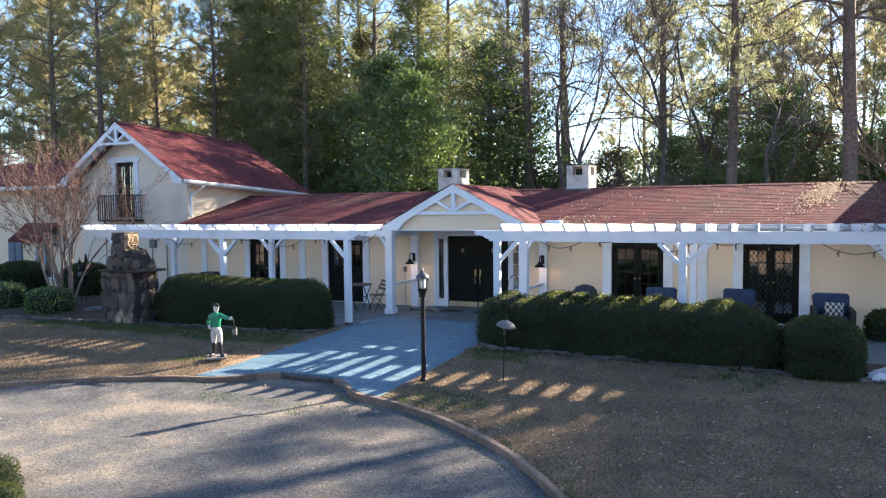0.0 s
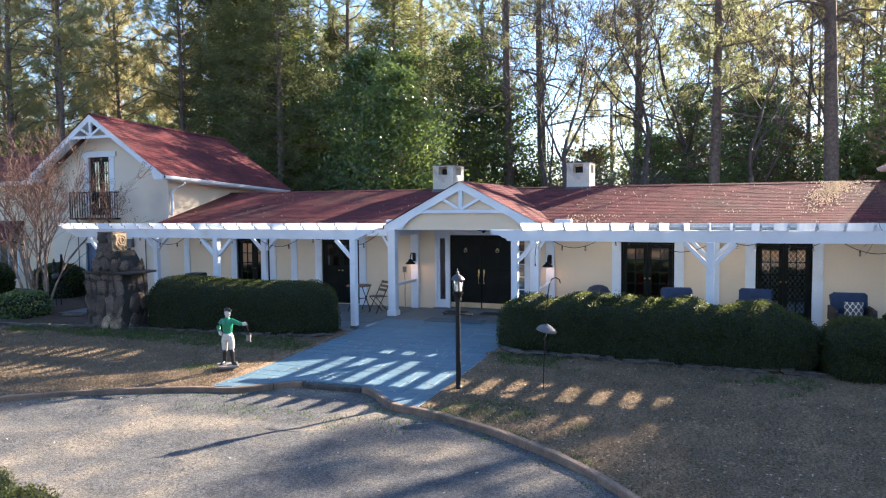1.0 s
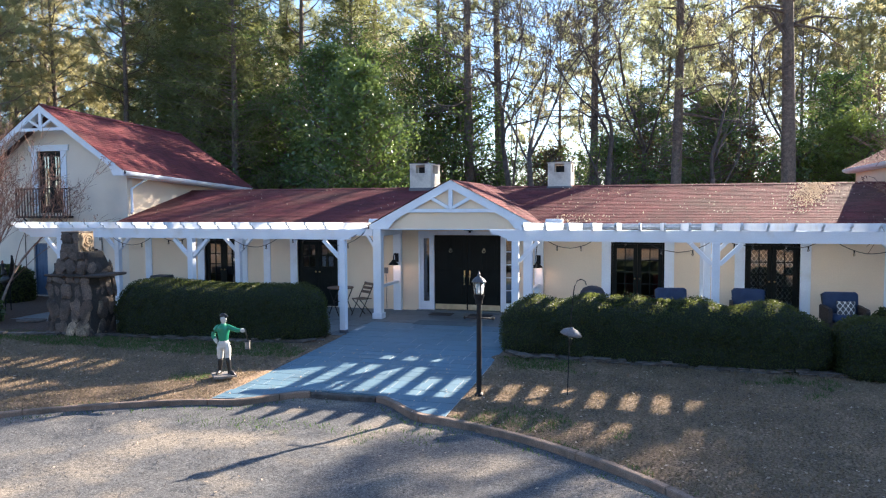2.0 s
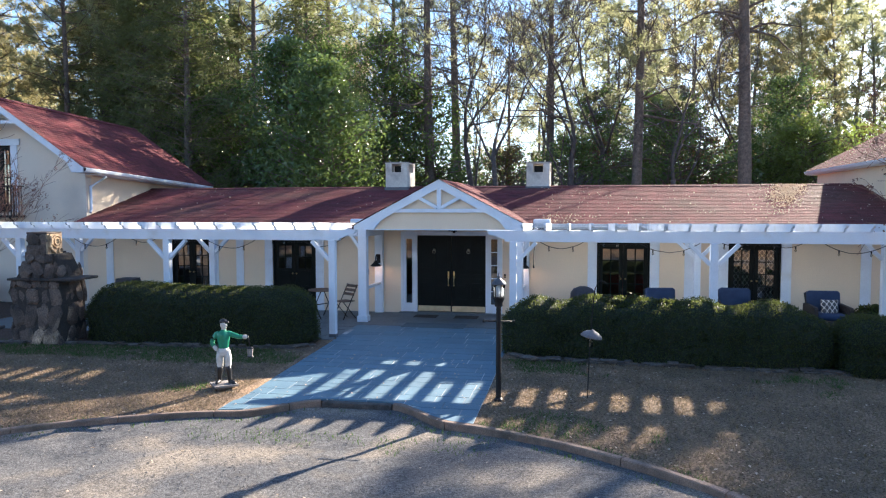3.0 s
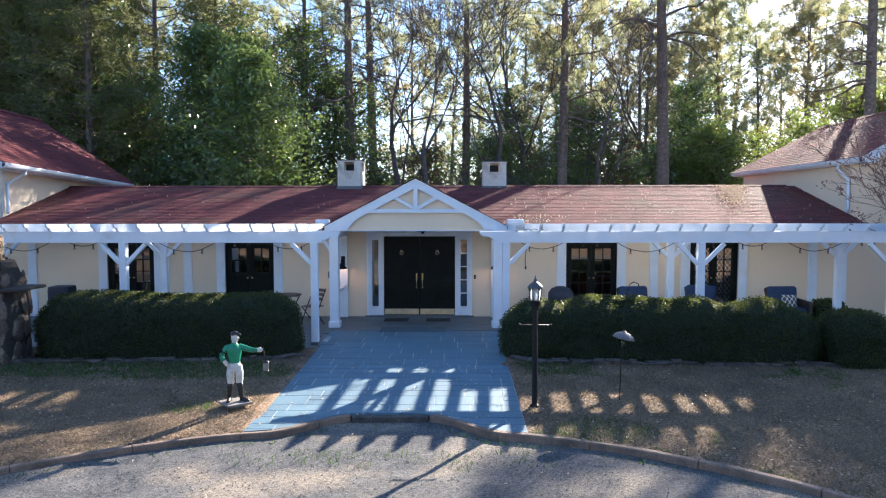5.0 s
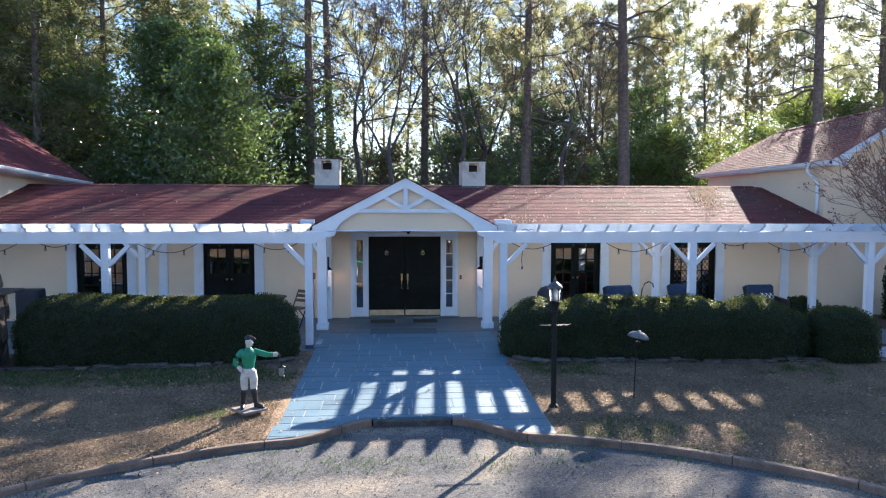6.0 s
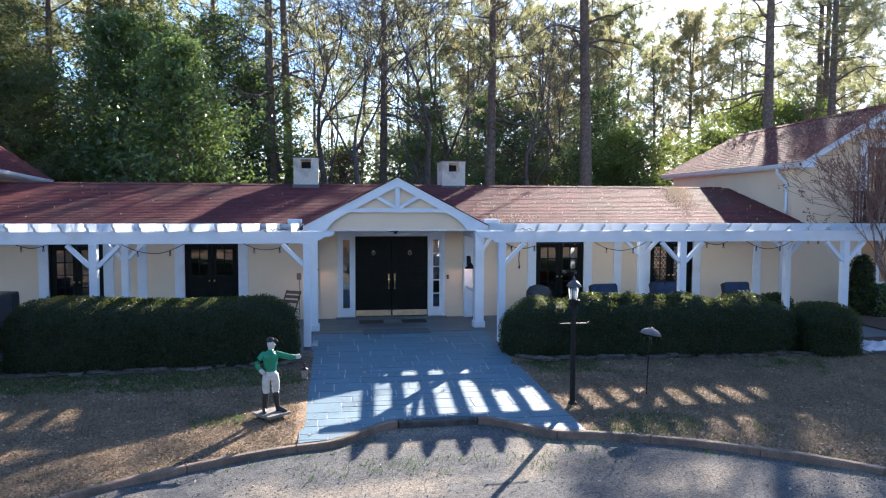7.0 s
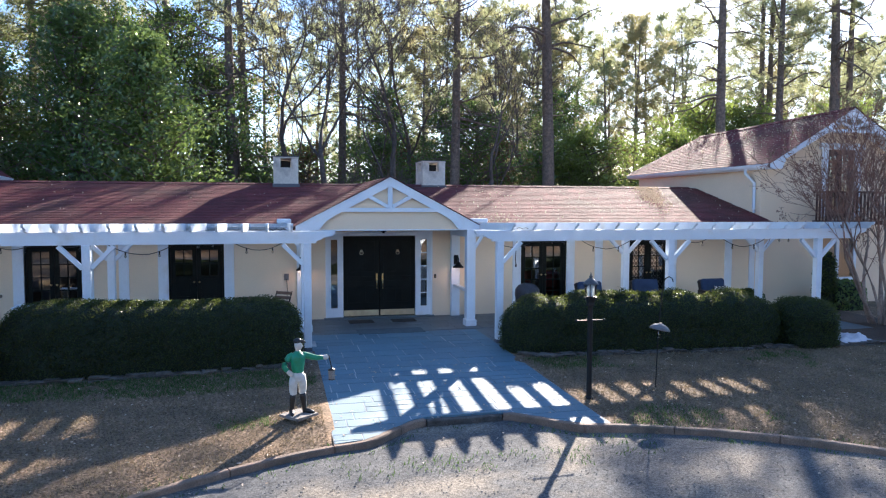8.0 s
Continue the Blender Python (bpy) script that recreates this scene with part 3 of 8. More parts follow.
# ---- main house ----
WALL_L, WALL_R, EAVE_Y, EAVE_Z, RIDGE_Y, RIDGE_Z = -10.82, 11.05, -0.62, 2.66, 3.25, 3.69
PITCH = (RIDGE_Z - EAVE_Z) / (RIDGE_Y - EAVE_Y)
WINDOWS = [(-7.5, 1.22), (-4.4, 1.26), (4.42, 1.30), (7.54, 1.22)]
WIN_TOP, WIN_FOOT = 2.18, FLOOR + 0.02


def shingle_courses(corners, exposure=0.14, tab=0.30, seed=3, keep=None, thick=0.006, single=None):
    """Overlapping shingles on a flat slope. corners: the eave's two ends and the ridge's two ends (p0, p1, q0, q1), eave p0 to p1.
    keep(u, v): whether a place u along, v up the slope carries a shingle."""
    p0, p1, q0, q1 = [np.array(c, dtype=float) for c in corners]
    along = (p1 - p0) / np.linalg.norm(p1 - p0)
    up = (q0 - p0) - np.dot(q0 - p0, along) * along
    rise = np.linalg.norm(up)
    up /= rise
    nrm = np.cross(along, up)
    if nrm[2] < 0:
        nrm = -nrm
    r = random.Random(seed)
    c = Cloud()
    rows = int(rise / exposure)
    exposure = rise / rows
    L = np.dot(p1 - p0, along)
    s0, s1 = np.dot(q0 - p0, along), np.dot(q1 - p0, along)
    for k in range(rows):
        v0, v1 = k * exposure, min((k + 1) * exposure + 0.03, rise)
        a, b = s0 * v0 / rise, L + (s1 - L) * v0 / rise
        at, bt = s0 * v1 / rise, L + (s1 - L) * v1 / rise
        u = a - r.uniform(0, tab)
        while u < b:
            w = tab * r.choice((1, 1, 0.55, 0.75))
            lo, hi = max(u + 0.004, a), min(u + w - 0.004, b)
            lo2, hi2 = max(lo, at), min(hi, bt)
            if hi - lo > 0.03 and hi2 >= lo2 and (keep is None or keep((lo + hi) / 2, v0)):
                drop = r.uniform(0.0, 0.012)
                t = thick + r.uniform(0, 0.0025)
                q = [p0 + along * lo + up * (v0 - drop) + nrm * 0.002, p0 + along * hi + up * (v0 - drop) + nrm * 0.002,
                     p0 + along * hi + up * (v0 - drop) + nrm * (t + 0.004), p0 + along * lo + up * (v0 - drop) + nrm * (t + 0.004),
                     p0 + along * hi2 + up * v1 + nrm * 0.003, p0 + along * lo2 + up * v1 + nrm * 0.003]
                if single is not None and single[0](k, (p0 + along * lo)[0]) and len(single[1]) < 300:
                    single[1].append(q)
                else:
                    c.add(q, [(0, 1, 2, 3), (3, 2, 4, 5)])
            u += w
    return c


def wall_with_openings(x0, x1, z0, z1, y0, y1, openings):
    """A wall along x from boxes round openings (x0, x1, z0, z1)."""
    bm = bmesh.new()
    xs = sorted({x0, x1, *[o[0] for o in openings], *[o[1] for o in openings]})
    for a, b in zip(xs, xs[1:]):
        m = (a + b) / 2
        cuts = sorted([(o[2], o[3]) for o in openings if o[0] < m < o[1]])
        z = z0
        for lo, hi in cuts:
            if lo > z:
                add_box(bm, a, y0, z, b, y1, lo)
            z = hi
        if z < z1:
            add_box(bm, a, y0, z, b, y1, z1)
    bmesh.ops.remove_doubles(bm, verts=bm.verts, dist=1e-5)
    return bm


def french_door(owner, cx, width, foot, top, y, colour=None, rows=5, trims=True, knob=True, name="french_door", trim_w=0.23, deep=0.10, glazed=1.0):
    """A pair of glazed leaves with glazing bars, set in its opening. The group is one part of the house with parts of its own."""
    colour = colour or BLACK
    unit_ob = new(name)
    unit_ob.parent = owner
    unit_ob.location = (cx, y, foot)
    h, half = top - foot, width / 2
    bm = bmesh.new()
    for a, b in ((-half, -half + 0.045), (half - 0.045, half)):
        add_box(bm, a, 0.0, 0, b, deep, h)
    add_box(bm, -half + 0.045, 0.0, h - 0.05, half - 0.045, deep, h)
    add_box(bm, -half + 0.045, 0.0, 0, half - 0.045, deep, 0.02)
    part("frame", bm, colour, unit_ob)
    inner = half - 0.05
    for s in (-1, 1):
        lo, hi = (-inner, -0.004) if s < 0 else (0.004, inner)
        bm = bmesh.new()
        st, y0, y1 = 0.095, 0.025, 0.065
        zb, zt = 0.025, h - 0.055
        add_box(bm, lo, y0, zb, lo + st, y1, zt)
        add_box(bm, hi - st, y0, zb, hi, y1, zt)
        add_box(bm, lo + st, y0, zb, hi - st, y1, zb + 0.22)
        add_box(bm, lo + st, y0, zt - 0.10, hi - st, y1, zt)
        part("leaf", bm, colour, unit_ob)
        g0, g1, b0, b1 = lo + st, hi - st, zb + 0.22, zt - 0.10
        full0 = b0
        b0 = b1 - (b1 - b0) * glazed
        if glazed < 1:
            bm = add_box(bmesh.new(), g0, y0 + 0.008, full0, g1, y1 - 0.008, b0)
            add_box(bm, g0 + 0.05, y0 - 0.004, full0 + 0.06, g1 - 0.05, y0 + 0.008, (full0 + b0) / 2 - 0.05)
            add_box(bm, g0 + 0.05, y0 - 0.004, (full0 + b0) / 2 + 0.05, g1 - 0.05, y0 + 0.008, b0 - 0.06)
            part("lower_panel", bm, colour, unit_ob)
        bm = bmesh.new()
        m = (g0 + g1) / 2
        add_box(bm, m - 0.012, y0 + 0.006, b0, m + 0.012, y1 - 0.006, b1)
        for k in range(1, rows):
            z = b0 + (b1 - b0) * k / rows
            add_box(bm, g0, y0 + 0.006, z - 0.012, m - 0.012, y1 - 0.006, z + 0.012)
            add_box(bm, m + 0.012, y0 + 0.006, z - 0.012, g1, y1 - 0.006, z + 0.012)
        part("glazing_bar", bm, colour, unit_ob)
        for k in range(rows):
            za, zz = b0 + (b1 - b0) * k / rows + 0.012, b0 + (b1 - b0) * (k + 1) / rows - 0.012
            for a, b in ((g0, m - 0.012), (m + 0.012, g1)):
                tilt = rng.uniform(-0.004, 0.004)
                mesh = mesh_from("pane", [(a, 0.046 + tilt, za), (b, 0.046 - tilt, za), (b, 0.046 - tilt, zz), (a, 0.046 + tilt, zz)], [(0, 1, 2, 3)])
                pane = link_mesh("pane", mesh, GLASS, unit_ob)
                pane.visible_shadow = False
        if knob:
            kx = -0.06 if s < 0 else 0.06
            bm = bmesh.new()
            bmesh.ops.create_uvsphere(bm, u_segments=12, v_segments=8, radius=0.024, matrix=Matrix.Translation((kx, -0.03, 0.98)))
            add_box(bm, kx - 0.008, -0.03, 0.972, kx + 0.008, 0.026, 0.988)
            part("knob", bm, BRASS, unit_ob, "brass knob", True)
    return unit_ob


def build_main():
    house = thing("house", "long single-storey cream stucco house with red shingle roof", "house")
    ops = [(c - w / 2, c + w / 2, WIN_FOOT, WIN_TOP) for c, w in WINDOWS] + [(-1.34, 1.34, FLOOR + 0.02, 2.36)]
    bm = wall_with_openings(WALL_L, WALL_R, 0.0, 2.78, 0.0, 0.2, ops)
    part("wall", bm, STUCCO, house)
    bm = bmesh.new()
    add_box(bm, WALL_L, 6.5, 0, WALL_R, 6.7, 2.78)
    part("back_wall", bm, STUCCO, house)
    part("room_floor", box(WALL_L, 0.2, 0.1, WALL_R, 6.5, FLOOR, 0), ROOM_WOOD, house)
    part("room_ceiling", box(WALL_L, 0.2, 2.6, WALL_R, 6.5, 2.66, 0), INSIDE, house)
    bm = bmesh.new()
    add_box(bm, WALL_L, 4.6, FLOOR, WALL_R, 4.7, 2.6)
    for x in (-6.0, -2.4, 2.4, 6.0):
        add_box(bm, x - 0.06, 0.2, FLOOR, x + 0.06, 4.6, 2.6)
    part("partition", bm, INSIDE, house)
    # roof
    roof = new("roof")
    roof.parent = house
    back_y, back_z = 2 * RIDGE_Y - EAVE_Y, EAVE_Z
    bm = prism([(EAVE_Y, EAVE_Z - 0.03), (RIDGE_Y, RIDGE_Z - 0.03), (back_y, back_z - 0.03), (back_y, back_z - 0.14), (RIDGE_Y, RIDGE_Z - 0.14), (EAVE_Y, EAVE_Z - 0.14)], WALL_L + 0.003, WALL_R - 0.003, "x")
    part("deck", bm, DECK, roof, "dark felt under the shingles")
    loose = []
    c = shingle_courses([(WALL_L, EAVE_Y - 0.03, EAVE_Z - 0.01), (WALL_R, EAVE_Y - 0.03, EAVE_Z - 0.01), (WALL_L, RIDGE_Y, RIDGE_Z + 0.002), (WALL_R, RIDGE_Y, RIDGE_Z + 0.002)], seed=3, single=(lambda k, x: k < 5 and 2.2 < abs(x) < 9.5, loose))
    tagged(link_mesh("shingles", c.mesh("shingles"), SHINGLE, roof, "weathered red asphalt shingles"), kind="stuff")
    for q in loose:
        link_mesh("shingle", mesh_from("shingle", q, [(0, 1, 2, 3), (3, 2, 4, 5)]), SHINGLE, roof)
    c = shingle_courses([(WALL_L, back_y + 0.03, back_z - 0.01), (WALL_R, back_y + 0.03, back_z - 0.01), (WALL_L, RIDGE_Y, RIDGE_Z + 0.002), (WALL_R, RIDGE_Y, RIDGE_Z + 0.002)], exposure=0.2, tab=0.9, seed=4)
    tagged(link_mesh("back_shingles", c.mesh("back_shingles"), SHINGLE, roof), kind="stuff")
    cap = prism([(-0.14, -0.044), (0, 0.004), (0.14, -0.044), (0.14, -0.034), (0, 0.016), (-0.14, -0.034)], 0.0, 0.296, "x")
    mesh = bpy.data.meshes.new("ridge_shingle")
    cap.to_mesh(mesh)
    cap.free()
    x = WALL_L + 0.02
    while x < WALL_R - 0.31:
        ob = link_mesh("ridge_shingle", mesh, SHINGLE, roof)
        ob.location = (x, RIDGE_Y, RIDGE_Z + 0.018 + rng.uniform(0, 0.008))
        x += 0.3
    # eave board and gutter, left and right of the porch
    for a, b in ((WALL_L + 0.1, -2.15), (2.15, WALL_R - 0.1)):
        part("eave_board", box(a, EAVE_Y + 0.02, EAVE_Z - 0.2, b, EAVE_Y + 0.05, EAVE_Z - 0.03, 0.003), WHITE, house)
        ey, ez = EAVE_Y - 0.035, EAVE_Z + 0.055
        prof = [(ey + 0.05, ez - 0.05), (ey - 0.085, ez - 0.045), (ey - 0.095, ez - 0.055), (ey - 0.095, ez - 0.068), (ey - 0.084, ez - 0.075), (ey - 0.080, ez - 0.115), (ey - 0.087, ez - 0.122), (ey - 0.080, ez - 0.132), (ey - 0.05, ez - 0.185), (ey + 0.05, ez - 0.185), (ey + 0.05, ez - 0.175), (ey - 0.045, ez - 0.175), (ey - 0.07, ez - 0.13), (ey - 0.075, ez - 0.065), (ey + 0.05, ez - 0.065)]
        part("gutter", prism(prof, a, b, "x"), GUTTER, house, "grey-white metal gutter")
        c = Cloud()
        for k in range(int((b - a) / 0.6)):
            c.tube([(a + 0.3 + k * 0.6, ey - 0.094, ez - 0.05), (a + 0.3 + k * 0.6, ey - 0.094, ez - 0.125)], (0.007, 0.007), 5)
        link_mesh("gutter_clips", c.mesh("gutter_clips"), GUTTER, house)
        part("soffit", box(a, EAVE_Y + 0.05, EAVE_Z - 0.2, b, 0.0, EAVE_Z - 0.18, 0), WHITE, house)
    for a, b in ((-2.53, -2.2), (2.2, 2.62)):
        part("gutter_end_cover", box(a, EAVE_Y - 0.14, EAVE_Z + 0.012, b, EAVE_Y + 0.10, EAVE_Z + 0.12, 0.02), WHITE, house, "white box over the gutter's end")
    # upright trim boards on the stucco
    strips = []
    for c_, w in WINDOWS:
        strips += [(c_ - w / 2 - 0.23, c_ - w / 2), (c_ + w / 2, c_ + w / 2 + 0.23)]
    strips += [(-6.12, -5.9), (5.9, 6.12), (-10.2, -9.97), (9.92, 10.15), (10.72, 10.9)]
    for a, b in strips:
        part("trim_board", box(a, -0.03, FLOOR - 0.1, b, 0.03, 2.46, 0.005), WHITE, house)
    for c_, w in WINDOWS:
        part("head_board", box(c_ - w / 2, -0.028, WIN_TOP, c_ + w / 2, 0.03, 2.46, 0.004), WHITE, house)
        solid = c_ == WINDOWS[1][0]
        french_door(house, c_, w, WIN_FOOT, WIN_TOP, 0.03, rows=2 if solid else 5, glazed=0.42 if solid else 1.0)
    return house


def build_entry(house):
    """The front doors with their sidelights."""
    bm = bmesh.new()
    add_box(bm, -1.36, -0.04, FLOOR + 0.02, -1.30, 0.08, 2.44)
    add_box(bm, 1.30, -0.04, FLOOR + 0.02, 1.36, 0.08, 2.44)
    add_box(bm, -1.30, -0.04, 2.335, 1.30, 0.08, 2.44)
    add_box(bm, -0.985, -0.02, FLOOR + 0.02, -0.92, 0.08, 2.335)
    add_box(bm, 0.92, -0.02, FLOOR + 0.02, 0.985, 0.08, 2.335)
    part("door_surround", bm, WHITE, house)
    for s in (-1, 1):
        d = new("front_door")
        d.parent = house
        d.location = (0, 0, FLOOR + 0.03)
        h = 2.03
        lo, hi = (-0.915, -0.006) if s < 0 else (0.006, 0.915)
        part("door_leaf", box(lo, 0.025, 0.012, hi, 0.07, h, 0.003), BLACK, d, "black painted door leaf")
        w = hi - lo
        bm = bmesh.new()
        for xa, xb in ((lo + 0.10, lo + w / 2 - 0.04), (lo + w / 2 + 0.04, hi - 0.10)):
            for za, zb in ((0.34, 0.78), (0.88, 1.02), (1.12, 1.90)):
                add_box(bm, xa, 0.016, za, xb, 0.028, za + 0.02)
                add_box(bm, xa, 0.016, zb - 0.02, xb, 0.028, zb)
                add_box(bm, xa, 0.016, za + 0.02, xa + 0.02, 0.028, zb - 0.02)
                add_box(bm, xb - 0.02, 0.016, za + 0.02, xb, 0.028, zb - 0.02)
                add_box(bm, xa + 0.06, 0.018, za + 0.06 if zb - za > 0.2 else za + 0.04, xb - 0.06, 0.028, zb - 0.06 if zb - za > 0.2 else zb - 0.04)
        part("panel_moulding", bm, BLACK, d)
        part("kick_plate", box(lo + 0.012, 0.02, 0.02, hi - 0.012, 0.026, 0.165, 0.001), KICK, d, "brushed brass kick plate")
        hx = s * 0.075
        bm = bmesh.new()
        add_box(bm, hx - 0.02, 0.014, 0.90, hx + 0.02, 0.026, 1.0, 0.005)
        bmesh.ops.create_uvsphere(bm, u_segments=10, v_segments=8, radius=0.03, matrix=Matrix.Translation((hx, -0.01, 0.94)))
        bmesh.ops.create_uvsphere(bm, u_segments=10, v_segments=8, radius=0.022, matrix=Matrix.Translation((hx, 0.0, 0.72)))
        add_beam(bm, (hx, -0.01, 0.93), (hx, -0.034, 0.84), 0.014, 0.014)
        add_beam(bm, (hx, -0.034, 0.845), (hx, 0.0, 0.72), 0.014, 0.014)
        add_box(bm, hx - 0.022, 0.008, 0.99, hx + 0.022, 0.024, 1.09, 0.004)
        part("handle", bm, BRASS, d, "brass handle set with lock plate", False)
        kx = s * 0.46
        bm = bmesh.new()
        add_lathe(bm, [(0.0, 0.0), (0.035, 0.002), (0.03, 0.016), (0.0, 0.02)], 14)
        bmesh.ops.rotate(bm, verts=bm.verts, matrix=Matrix.Rotation(radians(90), 3, "X"))
        bmesh.ops.translate(bm, verts=bm.verts, vec=(kx, 0.026, 1.66))
        c = Cloud()
        ring = [(kx + 0.042 * math.sin(a), 0.006, 1.615 + 0.042 * math.cos(a)) for a in np.linspace(0, 2 * math.pi, 17)]
        c.tube(ring, [0.009] * 17, 6)
        tmp = c.mesh("ring")
        bm.from_mesh(tmp)
        bpy.data.meshes.remove(tmp)
        part("knocker", bm, KICK, d, "round brass knocker", True)
        # sidelight
        sl = new("sidelight")
        sl.parent = house
        a, b = (-1.30, -0.985) if s < 0 else (0.985, 1.30)
        bm = bmesh.new()
        add_box(bm, a, 0.0, FLOOR + 0.02, a + 0.075, 0.05, 2.335)
        add_box(bm, b - 0.075, 0.0, FLOOR + 0.02, b, 0.05, 2.335)
        add_box(bm, a + 0.075, 0.0, FLOOR + 0.02, b - 0.075, 0.05, FLOOR + 0.26)
        add_box(bm, a + 0.075, 0.0, 2.24, b - 0.075, 0.05, 2.335)
        z0, z1 = FLOOR + 0.26, 2.24
        rows = 1 if s < 0 else 5
        for k in range(1, rows):
            z = z0 + (z1 - z0) * k / rows
            add_box(bm, a + 0.075, 0.008, z - 0.012, b - 0.075, 0.042, z + 0.012)
        part("frame", bm, WHITE, sl)
        for k in range(rows):
            za, zb = z0 + (z1 - z0) * k / rows + 0.012, z0 + (z1 - z0) * (k + 1) / rows - 0.012
            t = rng.uniform(-0.003, 0.003)
            pane = link_mesh("pane", mesh_from("pane", [(a + 0.075, 0.025 + t, za), (b - 0.075, 0.025 - t, za), (b - 0.075, 0.025 - t, zb), (a + 0.075, 0.025 + t, zb)], [(0, 1, 2, 3)]), GLASS, sl)
            pane.visible_shadow = False
    bm = box(-0.07, -0.075, 2.455, 0.07, -0.002, 2.50, 0.006)
    part("door_lamp", bm, IRON, house, "small black lamp over the front doors")


def build_porch():
    """The gabled entrance porch in front of the doors."""
    porch = thing("porch", "white timber gable porch with arched cream tympanum", "porch")
    fy, tip, tipz, top = -1.70, 2.13, 2.64, 3.75
    back = RIDGE_Y - 0.25
    # barge boards with the broad curved feet
    for s in (-1, 1):
        outline = [(0, top), (s * tip, tipz), (s * tip, tipz - 0.10), (s * 1.62, tipz - 0.10), (s * 1.52, tipz + 0.03), (s * 1.44, tipz + 0.12), (s * 1.30, tipz + 0.21), (s * 1.06, tipz + 0.345), (0, top - 0.205)]
        part("barge_board", prism(outline, fy, fy + 0.05), WHITE, porch)
        # roof plane from the front to the main roof
        bm = prism([(s * (tip + 0.06), tipz - 0.03), (0, top + 0.001), (0, top - 0.07), (s * (tip + 0.06), tipz - 0.10)], fy + 0.052, back)
        part("roof_deck", bm, DECK, porch)
        cor = [(s * (tip + 0.06), fy - 0.04, tipz - 0.02), (s * (tip + 0.06), back, tipz - 0.02), (0, fy - 0.04, top + 0.012), (0, back, top + 0.012)]
        if s > 0:
            cl = shingle_courses(cor, seed=21)
        else:
            cl = shingle_courses([cor[1], cor[0], cor[3], cor[2]], seed=22)
        tagged(link_mesh("shingles", cl.mesh("shingles"), SHINGLE, porch, "weathered red asphalt shingles"), kind="stuff")
    part("tympanum", prism([(-1.95, tipz - 0.09), (1.95, tipz - 0.09), (1.95, tipz + 0.08), (0, top - 0.08), (-1.95, tipz + 0.08)], fy + 0.10, fy + 0.2), STUCCO, porch, "cream stucco gable field")
    part("tie_beam", box(-1.14, fy + 0.01, 2.955, 1.14, fy + 0.09, 3.045, 0.004), WHITE, porch)
    part("king_post", box(-0.05, fy + 0.012, 3.045, 0.05, fy + 0.088, top - 0.2, 0.004), WHITE, porch)
    for s in (-1, 1):
        part("strut", beam((s * 0.05, fy + 0.05, 3.07), (s * 0.56, fy + 0.05, 3.35), 0.08, 0.085, (0, -1, 0)), WHITE, porch)
        post = new("post")
        post.parent = porch
        post.location = (s * 1.915, -1.63, FLOOR)
        part("shaft", box(-0.105, -0.105, 0.15, 0.105, 0.105, tipz - 0.10 - FLOOR, 0.006), WHITE, post)
        part("brace", beam((s * 0.08, 0, 1.80), (s * 0.42, 0, 2.33), 0.07, 0.08, (0, -1, 0)), WHITE, post)
        part("plinth", box(-0.135, -0.135, 0.0, 0.135, 0.135, 0.15, 0.012), WHITE, post)
        # side beam back to the wall, wall pilaster, rail
        part("side_beam", box(s * 1.915 - 0.09, -1.52, 2.36, s * 1.915 + 0.09, -0.03, 2.54, 0.005), WHITE, porch)
        part("pilaster", box(s * 1.95 - 0.11, -0.14, FLOOR - 0.002, s * 1.95 + 0.11, -0.0, 2.36, 0.006), WHITE, porch)
        part("side_rail", box(s * 1.93 - 0.045, -1.52, 1.02, s * 1.93 + 0.045, -0.142, 1.09, 0.005), WHITE, porch)
    part("ceiling_board", box(-1.82, fy + 0.2, 2.545, 1.82, -0.002, 2.565, 0), WHITE, porch)
    part("lower_trim", box(-1.80, fy + 0.08, tipz - 0.115, 1.80, fy + 0.21, tipz - 0.09, 0.004), WHITE, porch)


def build_chimney(x, y, shift):
    c = thing("chimney", "square cream stucco chimney with flat cap and smoke openings", "chimney", pose(x, y, 0), "chimneys on the ridge")
    h0, h1 = 3.3, 4.42 + shift
    w, d = 0.345, 0.52
    part("shaft", box(-w, -d, h0, w, d, h1 - 0.30, 0), CONCRETE, c)
    for sx in (-1, 1):
        for sy in (-1, 1):
            x0, x1 = sorted((sx * w, sx * 0.15))
            y0, y1 = sorted((sy * d, sy * 0.27))
            part("corner_pier", box(x0, y0, h1 - 0.30, x1, y1, h1 - 0.045, 0), CONCRETE, c)
    part("cap", box(-w - 0.01, -d - 0.01, h1 - 0.045, w + 0.01, d + 0.01, h1, 0.008), CONCRETE, c)
    part("cap_sheet", box(-w - 0.03, -d - 0.03, h1, w + 0.03, d + 0.03, h1 + 0.018, 0), LEAD, c, "thin dark metal cap")
    part("flue", box(-0.13, -0.25, h1 - 0.30, 0.13, 0.25, h1 - 0.1, 0.01), RUBBER, c, "sooty dark flue")
    part("flashing", box(-w - 0.03, -d - 0.035, h0, w + 0.03, d + 0.03, 3.70, 0), LEAD, c, "grey lead flashing")


